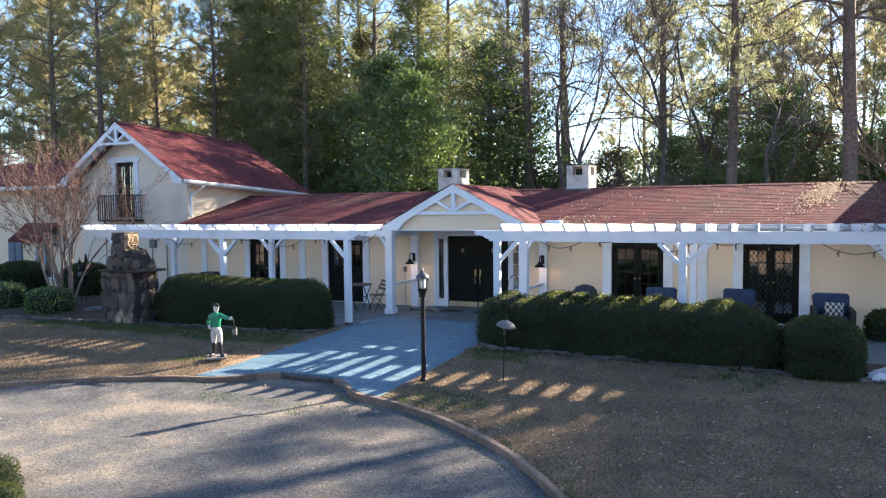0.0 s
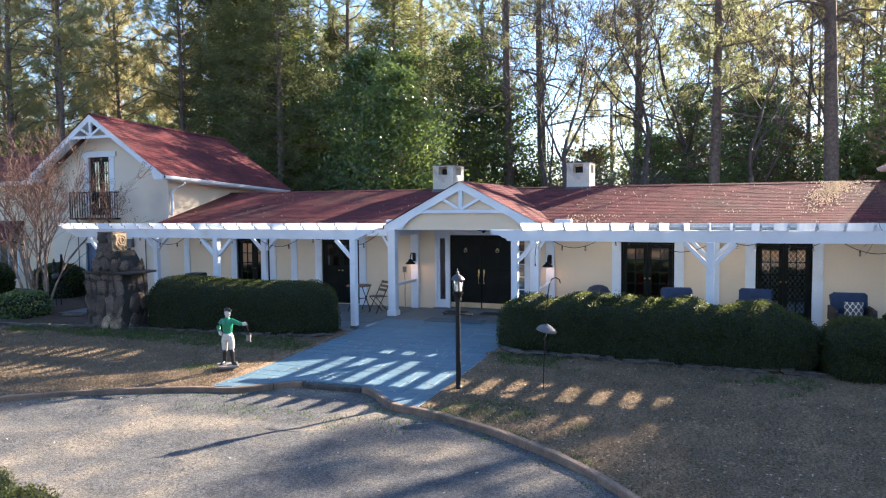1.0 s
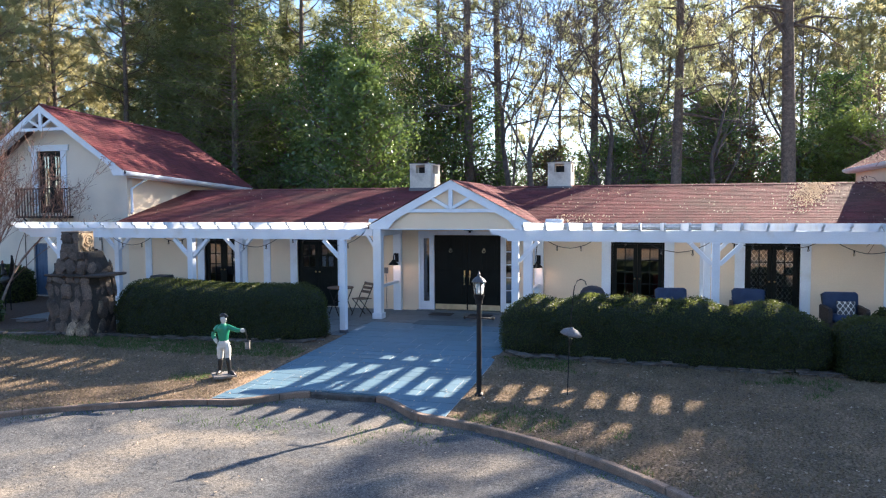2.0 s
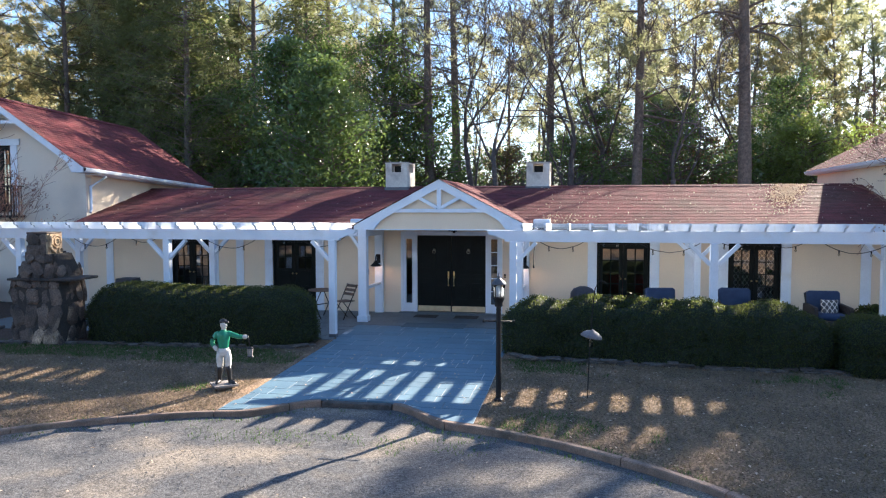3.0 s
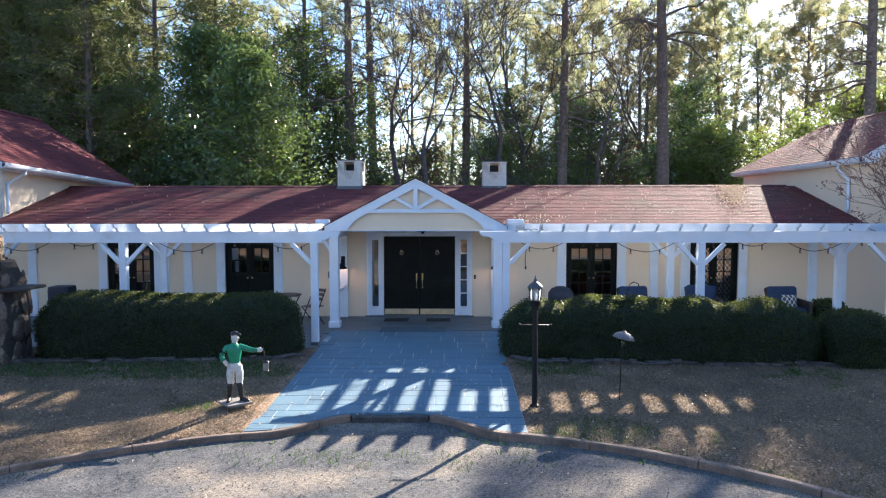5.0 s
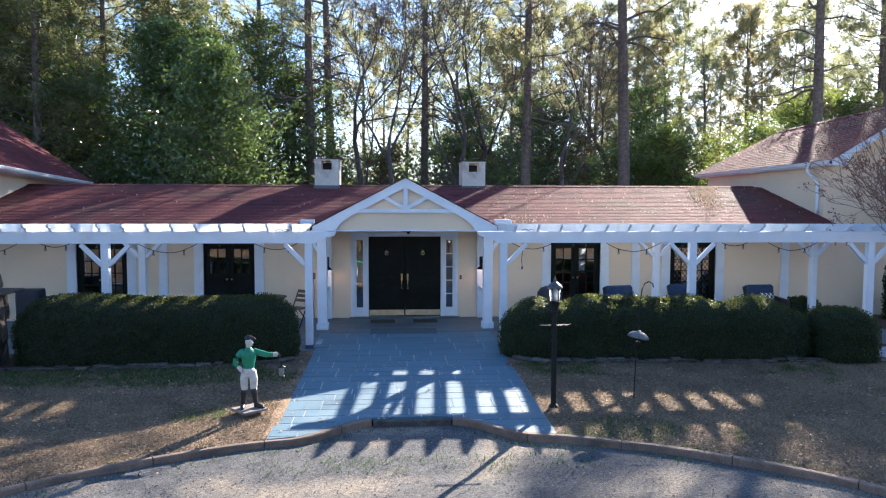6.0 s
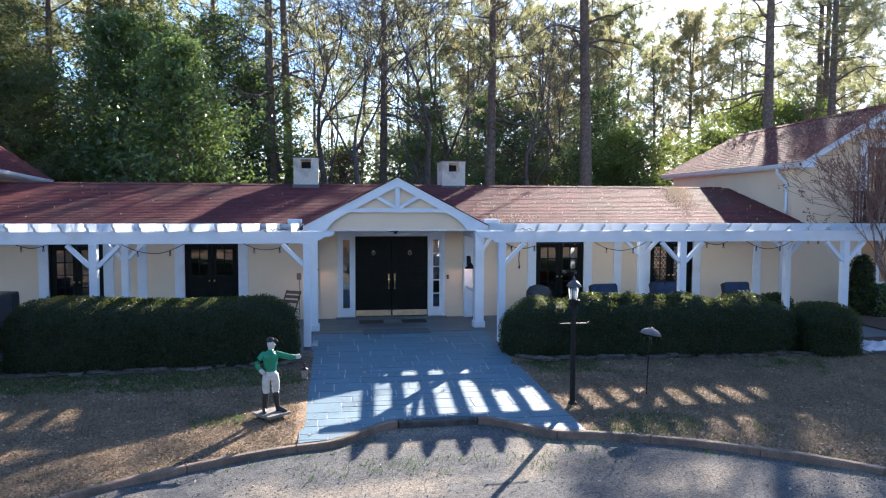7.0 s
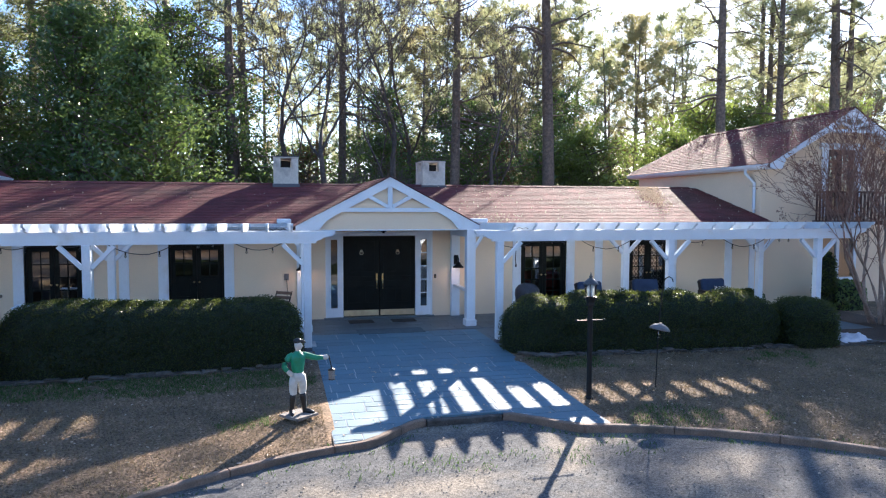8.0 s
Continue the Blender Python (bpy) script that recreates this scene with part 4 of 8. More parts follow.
def build_wing(side):
    """A two-storey wing with its gable to the front. side: -1 west, 1 east."""
    w = thing("house_wing", "two-storey cream stucco wing with red gable roof" if side < 0 else "two-storey cream stucco wing with leaf-strewn red gable roof", "house")
    inner = WALL_L if side < 0 else WALL_R
    apex_x = -13.42 if side < 0 else 13.58
    apex_z = 6.30 if side < 0 else 5.92
    eave_in = -10.40 if side < 0 else 10.86
    eave_z = 4.25 if side < 0 else 4.33
    half = abs(apex_x - eave_in)
    outer = apex_x + side * (half - 0.4)
    eave_out = apex_x + side * half
    fy, back = -0.65, 6.4 if side < 0 else 7.4
    ops = []
    d0, d1 = (-14.2, -13.28) if side < 0 else (13.3, 14.25)
    dz0, dz1 = (2.95, 4.93) if side < 0 else (2.75, 4.78)
    ops.append((d0, d1, dz0, dz1))
    if side > 0:
        ops.append((13.2, 14.3, 1.0, 2.2))
    else:
        ops.append((-14.5, -13.95, 0.3, 1.98))
    a, b = min(inner, outer), max(inner, outer)
    part("wall", wall_with_openings(a, b, 0.0, eave_z + 0.0, 0.0, 0.25, ops), SHADED_STUCCO if side < 0 else STUCCO, w)
    slope = (apex_z - eave_z) / half
    z_a, z_b = (eave_z + min(abs(x - eave_in), abs(x - eave_out)) * slope - 0.12 for x in (a, b))
    # gable field above the eaves, left open over the door
    bm = bmesh.new()
    fill = [(a, eave_z), (d0, eave_z), (d0, dz1), (d1, dz1), (d1, eave_z), (b, eave_z), (b, z_b), (apex_x, apex_z - 0.12), (a, z_a)]
    add_prism(bm, fill, 0.0, 0.25)
    part("gable_wall", bm, SHADED_STUCCO if side < 0 else STUCCO, w)
    bm = bmesh.new()
    add_box(bm, inner - (0.25 if side < 0 else 0), 0.25, 0.0, inner + (0.25 if side > 0 else 0), back - 0.4, eave_z - 0.14)
    part("side_wall", bm, STUCCO, w)
    bm = bmesh.new()
    add_box(bm, min(outer, outer - side * 0.25), 0.25, 0.0, max(outer, outer - side * 0.25), back - 0.4, eave_z - 0.14)
    add_box(bm, a + 0.25, back - 0.65, 0.0, b - 0.25, back - 0.4, eave_z - 0.14)
    part("back_wall", bm, STUCCO, w)
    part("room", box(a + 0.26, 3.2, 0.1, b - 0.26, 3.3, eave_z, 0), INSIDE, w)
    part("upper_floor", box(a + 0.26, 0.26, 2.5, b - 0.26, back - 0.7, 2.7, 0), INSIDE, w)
    # roof
    roof = new("roof")
    roof.parent = w
    hip = 6.3 if side < 0 else 6.9
    for s in (-1, 1):
        ex = apex_x + s * half
        bm = prism([(ex, eave_z - 0.03), (apex_x, apex_z - 0.03), (apex_x, apex_z - 0.13), (ex, eave_z - 0.13)], fy + 0.055, hip)
        part("deck", bm, DECK, roof)
        part("front_soffit", prism([(ex, eave_z - 0.132), (apex_x, apex_z - 0.132), (apex_x, apex_z - 0.15), (ex, eave_z - 0.15)], fy + 0.056, 0.0), WHITE, roof)
        cor = [(ex, fy - 0.03, eave_z - 0.015), (ex, back + 0.3, eave_z - 0.015), (apex_x, fy - 0.03, apex_z), (apex_x, hip, apex_z)]
        cl = shingle_courses(cor if s > 0 else [cor[1], cor[0], cor[3], cor[2]], seed=31 + s)
        tagged(link_mesh("shingles", cl.mesh("shingles"), SHINGLE, roof, "weathered red asphalt shingles"), kind="stuff")
    cl = shingle_courses([(min(eave_in, eave_out), back + 0.3, eave_z - 0.015), (max(eave_in, eave_out), back + 0.3, eave_z - 0.015), (apex_x, hip, apex_z), (apex_x, hip, apex_z)], seed=35)
    tagged(link_mesh("hip_shingles", cl.mesh("hip_shingles"), SHINGLE, roof), kind="stuff")
    cap = prism([(-0.13, -0.075), (0, 0.006), (0.13, -0.075), (0.13, -0.06), (0, 0.02), (-0.13, -0.06)], 0.0, 0.296)
    mesh = bpy.data.meshes.new("ridge_shingle")
    cap.to_mesh(mesh)
    cap.free()
    y = fy
    while y < hip - 0.3:
        ob = link_mesh("ridge_shingle", mesh, SHINGLE, roof)
        ob.location = (apex_x, y, apex_z + 0.012 + rng.uniform(0, 0.006))
        y += 0.3
    # barge boards, box ends, truss
    for s in (-1, 1):
        ex = apex_x + s * half
        ou = [(apex_x, apex_z - 0.01), (ex, eave_z - 0.02), (ex, eave_z - 0.17), (ex - s * 0.36, eave_z - 0.17), (ex - s * 0.5, eave_z + 0.12), (apex_x, apex_z - 0.22)]
        part("barge_board", prism(ou, fy, fy + 0.05), WHITE, w)
        part("box_end", box(min(ex - s * 0.02, ex - s * 0.36), fy + 0.052, eave_z - 0.165, max(ex - s * 0.02, ex - s * 0.36), 0.0, eave_z - 0.05, 0), WHITE, w)
        x0, x1 = sorted((ex - s * 0.02, ex + s * 0.005))
        part("eave_board", box(x0, 0.0, eave_z - 0.17, x1, back, eave_z - 0.04, 0), WHITE, w)
        prof = [(ex + s * 0.006, eave_z - 0.04), (ex + s * 0.11, eave_z - 0.04), (ex + s * 0.115, eave_z - 0.055), (ex + s * 0.09, eave_z - 0.12), (ex + s * 0.06, eave_z - 0.15), (ex + s * 0.006, eave_z - 0.15), (ex + s * 0.006, eave_z - 0.14), (ex + s * 0.055, eave_z - 0.14), (ex + s * 0.08, eave_z - 0.115), (ex + s * 0.1, eave_z - 0.06)]
        part("gutter", prism(prof, fy + 0.02, back), WHITE, w)
        x0, x1 = sorted((ex - s * 0.02, ex - s * 0.4))
        part("soffit", box(x0, 0.0, eave_z - 0.17, x1, back, eave_z - 0.15, 0), WHITE, w)
    tz = apex_z - (0.76 if side < 0 else 0.66)
    tw = (apex_z - 0.2 - tz) / slope + 0.12
    part("tie_beam", box(apex_x - tw, fy + 0.008, tz - 0.045, apex_x + tw, fy + 0.08, tz + 0.045, 0.004), WHITE, w)
    part("king_post", box(apex_x - 0.05, fy + 0.01, tz + 0.045, apex_x + 0.05, fy + 0.078, apex_z - 0.2, 0.004), WHITE, w)
    for s in (-1, 1):
        part("strut", beam((apex_x + s * 0.05, fy + 0.045, tz + 0.07), (apex_x + s * tw * 0.5, fy + 0.045, tz + tw * 0.5 * slope * 0.9 + 0.04), 0.07, 0.08, (0, -1, 0)), WHITE, w)
    # the old roof sinks a little towards its back
    low, high = (0.34, 0.24) if side < 0 else (0.05, 0.14)
    for ob in [o for o in w.children_recursive if o.type == "MESH" and o.name.split(".")[0] in ("deck", "shingles", "hip_shingles", "ridge_shingle", "eave_board", "gutter", "soffit")]:
        if ob.name.startswith("ridge"):
            ob.location.z -= high * (ob.location.y - fy) / (hip - fy)
            continue
        for v in ob.data.vertices:
            f = (v.co.z - eave_z) / (apex_z - eave_z)
            v.co.z -= (low + (high - low) * f) * max(0.0, v.co.y - fy) / (hip - fy)
    # downpipe at the inner corner
    dx = inner - side * 0.07
    c = Cloud()
    py = 0.12 if side < 0 else 0.2
    c.tube([(eave_in + side * -0.05, py + 0.18, eave_z - 0.15), (eave_in + side * -0.05, py + 0.18, eave_z - 0.27), (dx, py, eave_z - 0.55), (dx, py, 3.02), (dx - side * 0.04, py - 0.08, 2.95)], [0.045] * 5, 8)
    link_mesh("downpipe", c.mesh("downpipe", True), WHITE, w)
    # upper door
    tw_ = 0.22
    for x0, x1 in ((d0 - tw_, d0), (d1, d1 + tw_)):
        part("trim_board", box(x0, -0.03, dz0, x1, 0.02, dz1, 0.004), WHITE, w)
    part("head_board", box(d0 - tw_ - 0.1, -0.045, dz1, d1 + tw_ + 0.1, 0.02, dz1 + 0.19, 0.006), WHITE, w)
    french_door(w, (d0 + d1) / 2, d1 - d0, dz0, dz1, 0.06, RAIL_WOOD if side > 0 else BLACK, 4, knob=False, name="balcony_door")
    if side < 0:
        balcony_iron(w)
        french_door(w, -14.225, 0.55, 0.3, 1.98, 0.06, BLUE_PAINT, 4, knob=False, name="garden_door")
    else:
        balcony_wood(w)
        x0, x1, z0, z1 = ops[1]
        bm = bmesh.new()
        add_box(bm, x0 - 0.1, -0.035, z0 - 0.1, x0, 0.06, z1 + 0.1)
        add_box(bm, x1, -0.035, z0 - 0.1, x1 + 0.1, 0.06, z1 + 0.1)
        add_box(bm, x0, -0.035, z1, x1, 0.06, z1 + 0.1)
        add_box(bm, x0, -0.035, z0 - 0.1, x1, 0.06, z0)
        add_box(bm, 13.70, -0.02, z0, 13.80, 0.06, z1)
        win = new("window")
        win.parent = w
        part("frame", bm, WHITE, win)
        pane = link_mesh("pane", mesh_from("pane", [(x0, 0.03, z0), (x1, 0.03, z0), (x1, 0.03, z1), (x0, 0.03, z1)], [(0, 1, 2, 3)]), GLASS, win)
        pane.visible_shadow = False
    return w


def balcony_iron(w):
    b = new("balcony")
    b.parent = w
    b.location = (-13.79, 0, 2.86)
    wd, dp, h = 0.92, 0.42, 0.88
    bm = bmesh.new()
    add_box(bm, -wd, -dp, -0.06, wd, 0.0, 0.0)
    add_box(bm, -wd, -dp, h - 0.04, wd, -dp + 0.04, h)
    for s in (-1, 1):
        add_box(bm, min(s * wd, s * (wd - 0.04)), -dp + 0.04, h - 0.04, max(s * wd, s * (wd - 0.04)), 0.0, h)
        add_box(bm, min(s * wd, s * (wd - 0.04)), -dp, 0, max(s * wd, s * (wd - 0.04)), -dp + 0.04, h - 0.04)
    part("rail", bm, IRON, b, "black iron rail")
    for i in range(1, 16):
        x = -wd + 2 * wd * i / 16
        part("baluster", box(x - 0.013, -dp + 0.007, 0, x + 0.013, -dp + 0.033, h - 0.04, 0), IRON, b)
    for s in (-1, 1):
        for k in range(1, 4):
            y = -dp + dp * k / 4
            part("baluster", box(s * (wd - 0.02) - 0.009, y - 0.009, 0, s * (wd - 0.02) + 0.009, y + 0.009, h - 0.04, 0), IRON, b)
        part("bracket", beam((s * 0.7, 0.0, -0.34), (s * 0.7, -dp + 0.06, -0.06), 0.04, 0.04), IRON, b)


def balcony_wood(w):
    b = new("balcony")
    b.parent = w
    b.location = (13.9, 0, 2.6)
    wd, dp, h = 1.08, 0.62, 0.95
    part("deck", box(-wd, -dp, -0.02, wd, 0.0, 0.10, 0.006), RAIL_WOOD, b, "red-brown stained deck boards")
    bm = bmesh.new()
    add_box(bm, -wd, -dp, h - 0.05, wd, -dp + 0.08, h)
    for s in (-1, 1):
        x0, x1 = sorted((s * wd, s * (wd - 0.08)))
        add_box(bm, x0, -dp + 0.08, h - 0.05, x1, 0, h)
        add_box(bm, x0, -dp, 0.1, x1, -dp + 0.08, h - 0.05)
    part("rail", bm, RAIL_WOOD, b, "red-brown stained timber rail")
    for i in range(1, 17):
        x = -wd + 2 * wd * i / 17
        part("baluster", box(x - 0.02, -dp + 0.02, 0.1, x + 0.02, -dp + 0.06, h - 0.05, 0), RAIL_WOOD, b)
    for s in (-1, 1):
        for k in range(1, 5):
            y = -dp + dp * k / 5
            part("baluster", box(s * (wd - 0.04) - 0.02, y - 0.02, 0.1, s * (wd - 0.04) + 0.02, y + 0.02, h - 0.05, 0), RAIL_WOOD, b)


def build_annex():
    """The lower range beyond the west wing, its eave to the front."""
    a = thing("house_annex", "cream stucco side range with red shingle roof and blue shutters", "house")
    x0, x1 = -25.0, -16.05
    ops = [(-19.3, -18.2, 0.5, 2.1)]
    part("wall", wall_with_openings(x0, x1, 0, 4.2, 0.35, 0.6, ops), STUCCO, a)
    part("back_wall", box(x0, 0.6, 0, x0 + 0.25, 7.0, 4.2, 0), STUCCO, a)
    roof = new("roof")
    roof.parent = a
    ey, ez, ry, rz = -0.15, 4.22, 3.6, 5.5
    part("deck", prism([(ey, ez - 0.03), (ry, rz - 0.03), (2 * ry - ey, ez - 0.03), (2 * ry - ey, ez - 0.14), (ry, rz - 0.14), (ey, ez - 0.14)], x0 - 0.4, x1, "x"), DECK, roof)
    cl = shingle_courses([(x0 - 0.4, ey - 0.03, ez), (x1, ey - 0.03, ez), (x0 - 0.4, ry, rz), (x1, ry, rz)], seed=51)
    tagged(link_mesh("shingles", cl.mesh("shingles"), SHINGLE, roof, "weathered red asphalt shingles"), kind="stuff")
    part("eave_board", box(x0 - 0.4, ey - 0.03, ez - 0.17, x1, ey, ez - 0.03, 0), WHITE, a)
    w = new("window")
    w.parent = a
    bm = bmesh.new()
    o = ops[0]
    for u0, u1, v0, v1 in ((o[0], o[0] + 0.07, o[2], o[3]), (o[1] - 0.07, o[1], o[2], o[3]), (o[0] + 0.07, o[1] - 0.07, o[3] - 0.07, o[3]), (o[0] + 0.07, o[1] - 0.07, o[2], o[2] + 0.07), (-18.765, -18.735, o[2] + 0.07, o[3] - 0.07)):
        add_box(bm, u0, 0.33, v0, u1, 0.45, v1)
    part("frame", bm, WHITE, w)
    pane = link_mesh("pane", mesh_from("pane", [(o[0], 0.4, o[2]), (o[1], 0.4, o[2]), (o[1], 0.4, o[3]), (o[0], 0.4, o[3])], [(0, 1, 2, 3)]), GLASS, w)
    pane.visible_shadow = False
    for x in (-20.9, -20.45):
        bm = bmesh.new()
        add_box(bm, x, 0.31, o[2], x + 0.4, 0.345, o[3])
        for k in range(18):
            z = o[2] + 0.06 + k * 0.075
            add_box(bm, x + 0.05, 0.295, z, x + 0.35, 0.31, z + 0.05)
        part("shutter", bm, BLUE_PAINT, a, "blue louvred shutter")
    # little shingled hood over the wing's garden door
    hood = thing("door_hood", "small red shingled hood over the garden window", "canopy")
    hx0, hx1 = -19.75, -17.85
    part("hood_roof", prism([(-0.45, 2.1), (0.347, 2.75), (0.347, 2.65), (-0.45, 2.0)], hx0, hx1, "x"), SHINGLE, hood)
    for x in (hx0 + 0.1, hx1 - 0.16):
        part("hood_bracket", beam((x + 0.03, 0.347, 1.85), (x + 0.03, -0.3, 2.1), 0.06, 0.06), RAIL_WOOD, hood)

# ---- pergola ----
BEAM_Z0, BEAM_Z1, RAFT_Z1 = 2.37, 2.60, 2.762


def scroll_end(sign, x_end, z0, z1):
    """Outline points of a beam's cut end, pointing along sign."""
    return [(x_end - sign * 0.37, z0), (x_end - sign * 0.365, z0 + 0.04), (x_end - sign * 0.33, z0 + 0.055), (x_end - sign * 0.28, z0 + 0.065), (x_end - sign * 0.23, z0 + 0.10), (x_end - sign * 0.17, z0 + 0.125), (x_end - sign * 0.08, z0 + 0.13), (x_end - sign * 0.03, z0 + 0.15), (x_end, z0 + 0.20), (x_end, z1)]


def build_pergola(side):
    p = thing("pergola", "white painted timber pergola along the house front", "pergola", group="pergolas beside the porch")
    x_in, x_out = side * 1.43, side * 11.08
    fy, by = -3.7, -1.63
    posts = [(side * 1.97, fy), (side * 5.93, fy), (side * 9.79, fy), (side * 5.94, by), (side * 9.82, by)]
    for x, y in posts:
        post = new("post")
        post.parent = p
        post.location = (x, y, FLOOR - 0.05)
        part("shaft", box(-0.072, -0.072, 0.0, 0.072, 0.072, BEAM_Z0 - FLOOR + 0.05, 0.006), WHITE, post)
        part("base_shoe", box(-0.078, -0.078, 0.0, 0.078, 0.078, 0.11, 0.008), LEAD, post, "grey stained foot of the post")
        for s in (-1, 1):
            if abs(x) < 3 and s == -side:
                continue
            part("brace", beam((s * 0.07, 0, 1.73), (s * 0.47, 0, BEAM_Z0 - FLOOR + 0.03), 0.08, 0.09, (0, -1, 0)), WHITE, post)
    # front beam with scrolled ends
    s = side
    outline = scroll_end(-s, x_in, BEAM_Z0, BEAM_Z1)[::-1] + scroll_end(s, x_out, BEAM_Z0, BEAM_Z1)
    part("front_beam", prism(outline, fy - 0.06, fy + 0.06), WHITE, p)
    part("back_beam", prism([(side * 2.05, BEAM_Z0), (x_out, BEAM_Z0), (x_out, BEAM_Z1 - 0.062), (side * 2.05, BEAM_Z1 - 0.062)], by - 0.05, by + 0.05), WHITE, p)
    n = 20
    fall = (0.085) / (4.06 - 0.74)
    drop = lambda y: (y + 4.06) * fall
    top = [(-0.74, RAFT_Z1 - drop(-0.74)), (-4.06, RAFT_Z1)]
    end = [(-4.065, RAFT_Z1 - 0.035), (-4.05, RAFT_Z1 - 0.06), (-4.01, RAFT_Z1 - 0.075), (-3.97, RAFT_Z1 - 0.08), (-3.95, RAFT_Z1 - 0.105), (-3.95, RAFT_Z1 - 0.13), (-3.91, RAFT_Z1 - 0.15)]
    foot = [(y, RAFT_Z1 - 0.155 - drop(y)) for y in (-3.85, -0.74)]
    first = 2.27 if side < 0 else 2.17
    for i in range(n):
        x = side * (first + (11.0 - first) * i / (n - 1))
        ob = part("rafter", prism(top + end + foot, x - 0.022, x + 0.022, "x"), WHITE, p)
        ob.rotation_euler = (0, 0, rng.uniform(-0.0015, 0.0015))


def build_string_lights(side):
    """A cable in swags below the beam with hanging bulbs."""
    t = thing("string_lights", "black cable of hanging garden bulbs under the pergola", "string lights", group="strings of bulbs")
    c = Cloud()
    ends = [side * (2.2 + 1.25 * i + 0.28 * math.sin(2.4 * i)) for i in range(8)]
    bulbs = []
    for a, b in zip(ends, ends[1:]):
        pts = []
        y = -1.9
        sag = 0.27 * abs(b - a) / 1.25
        for k in range(13):
            u = k / 12
            pts.append((a + (b - a) * u, y, 2.44 - sag * 4 * u * (1 - u) * rng.uniform(0.98, 1.02)))
        c.tube(pts, [0.008] * 13, 5)
        for u in (0.3, 0.68):
            k = u * 12
            i = int(k)
            q = np.array(pts[i]) + (np.array(pts[i + 1]) - np.array(pts[i])) * (k - i)
            bulbs.append(q)
    link_mesh("cable", c.mesh("cable"), WIRE, t)
    for q in bulbs:
        bm = lathe([(0.009, 0.0), (0.016, -0.01), (0.016, -0.05), (0.011, -0.055)][::-1], 8, (q[0], q[1]), q[2])
        part("socket", bm, WIRE, t)
        bm = lathe([(0.011, -0.056), (0.021, -0.075), (0.024, -0.092), (0.018, -0.112), (0.003, -0.122)][::-1], 10, (q[0], q[1]), q[2])
        ob = part("bulb", bm, BULB, t, "clear glass bulb", True)
        ob.visible_shadow = False


def build_sconce(x):
    s = thing("wall_lantern", "black gooseneck barn light fixed to a white pilaster", "wall lamp", pose(x, -0.142, 1.53), "barn lights beside the doors")
    part("back_plate", box(-0.05, -0.012, 0.06, 0.05, 0.0, 0.30, 0.01), IRON, s)
    c = Cloud()
    c.tube([(0, -0.01, 0.2), (0, -0.10, 0.30), (0, -0.2, 0.30), (0, -0.27, 0.22), (0, -0.27, 0.12)], [0.016] * 5, 8)
    link_mesh("arm", c.mesh("arm", True), IRON, s)
    bm = bmesh.new()
    prof = [(0.03, 0.14), (0.05, 0.12), (0.07, 0.08), (0.13, 0.03), (0.14, 0.0), (0.134, 0.0), (0.122, 0.028), (0.06, 0.075), (0.0, 0.10)]
    add_lathe(bm, prof, 20, (0, -0.27))
    part("shade", bm, IRON, s, "black metal bell shade", True)
    bm = bmesh.new()
    bmesh.ops.create_uvsphere(bm, u_segments=10, v_segments=8, radius=0.03, matrix=Matrix.Translation((0, -0.27, 0.03)))
    part("bulb", bm, LAMP_ON, s, "glowing warm bulb", True)
    d = bpy.data.lights.new("barn_lamp", "POINT")
    d.energy, d.color, d.shadow_soft_size = 0.8, (1.0, 0.62, 0.45), 0.04
    lamp = new("barn_lamp", d)
    lamp.location = (x, -0.142 - 0.27, 1.555)

# ---- trees and plants ----
def bend(p, way, length, steps, wob=0.15, lift=0.0):
    """A wandering line of points from p."""
    p, d = np.array(p, dtype=float), np.array(way, dtype=float)
    d /= np.linalg.norm(d)
    pts = [p.copy()]
    for _ in range(steps):
        d = d + npr.normal(size=3) * wob + np.array((0, 0, lift))
        d /= np.linalg.norm(d)
        p = p + d * length / steps
        pts.append(p.copy())
    return np.array(pts), d


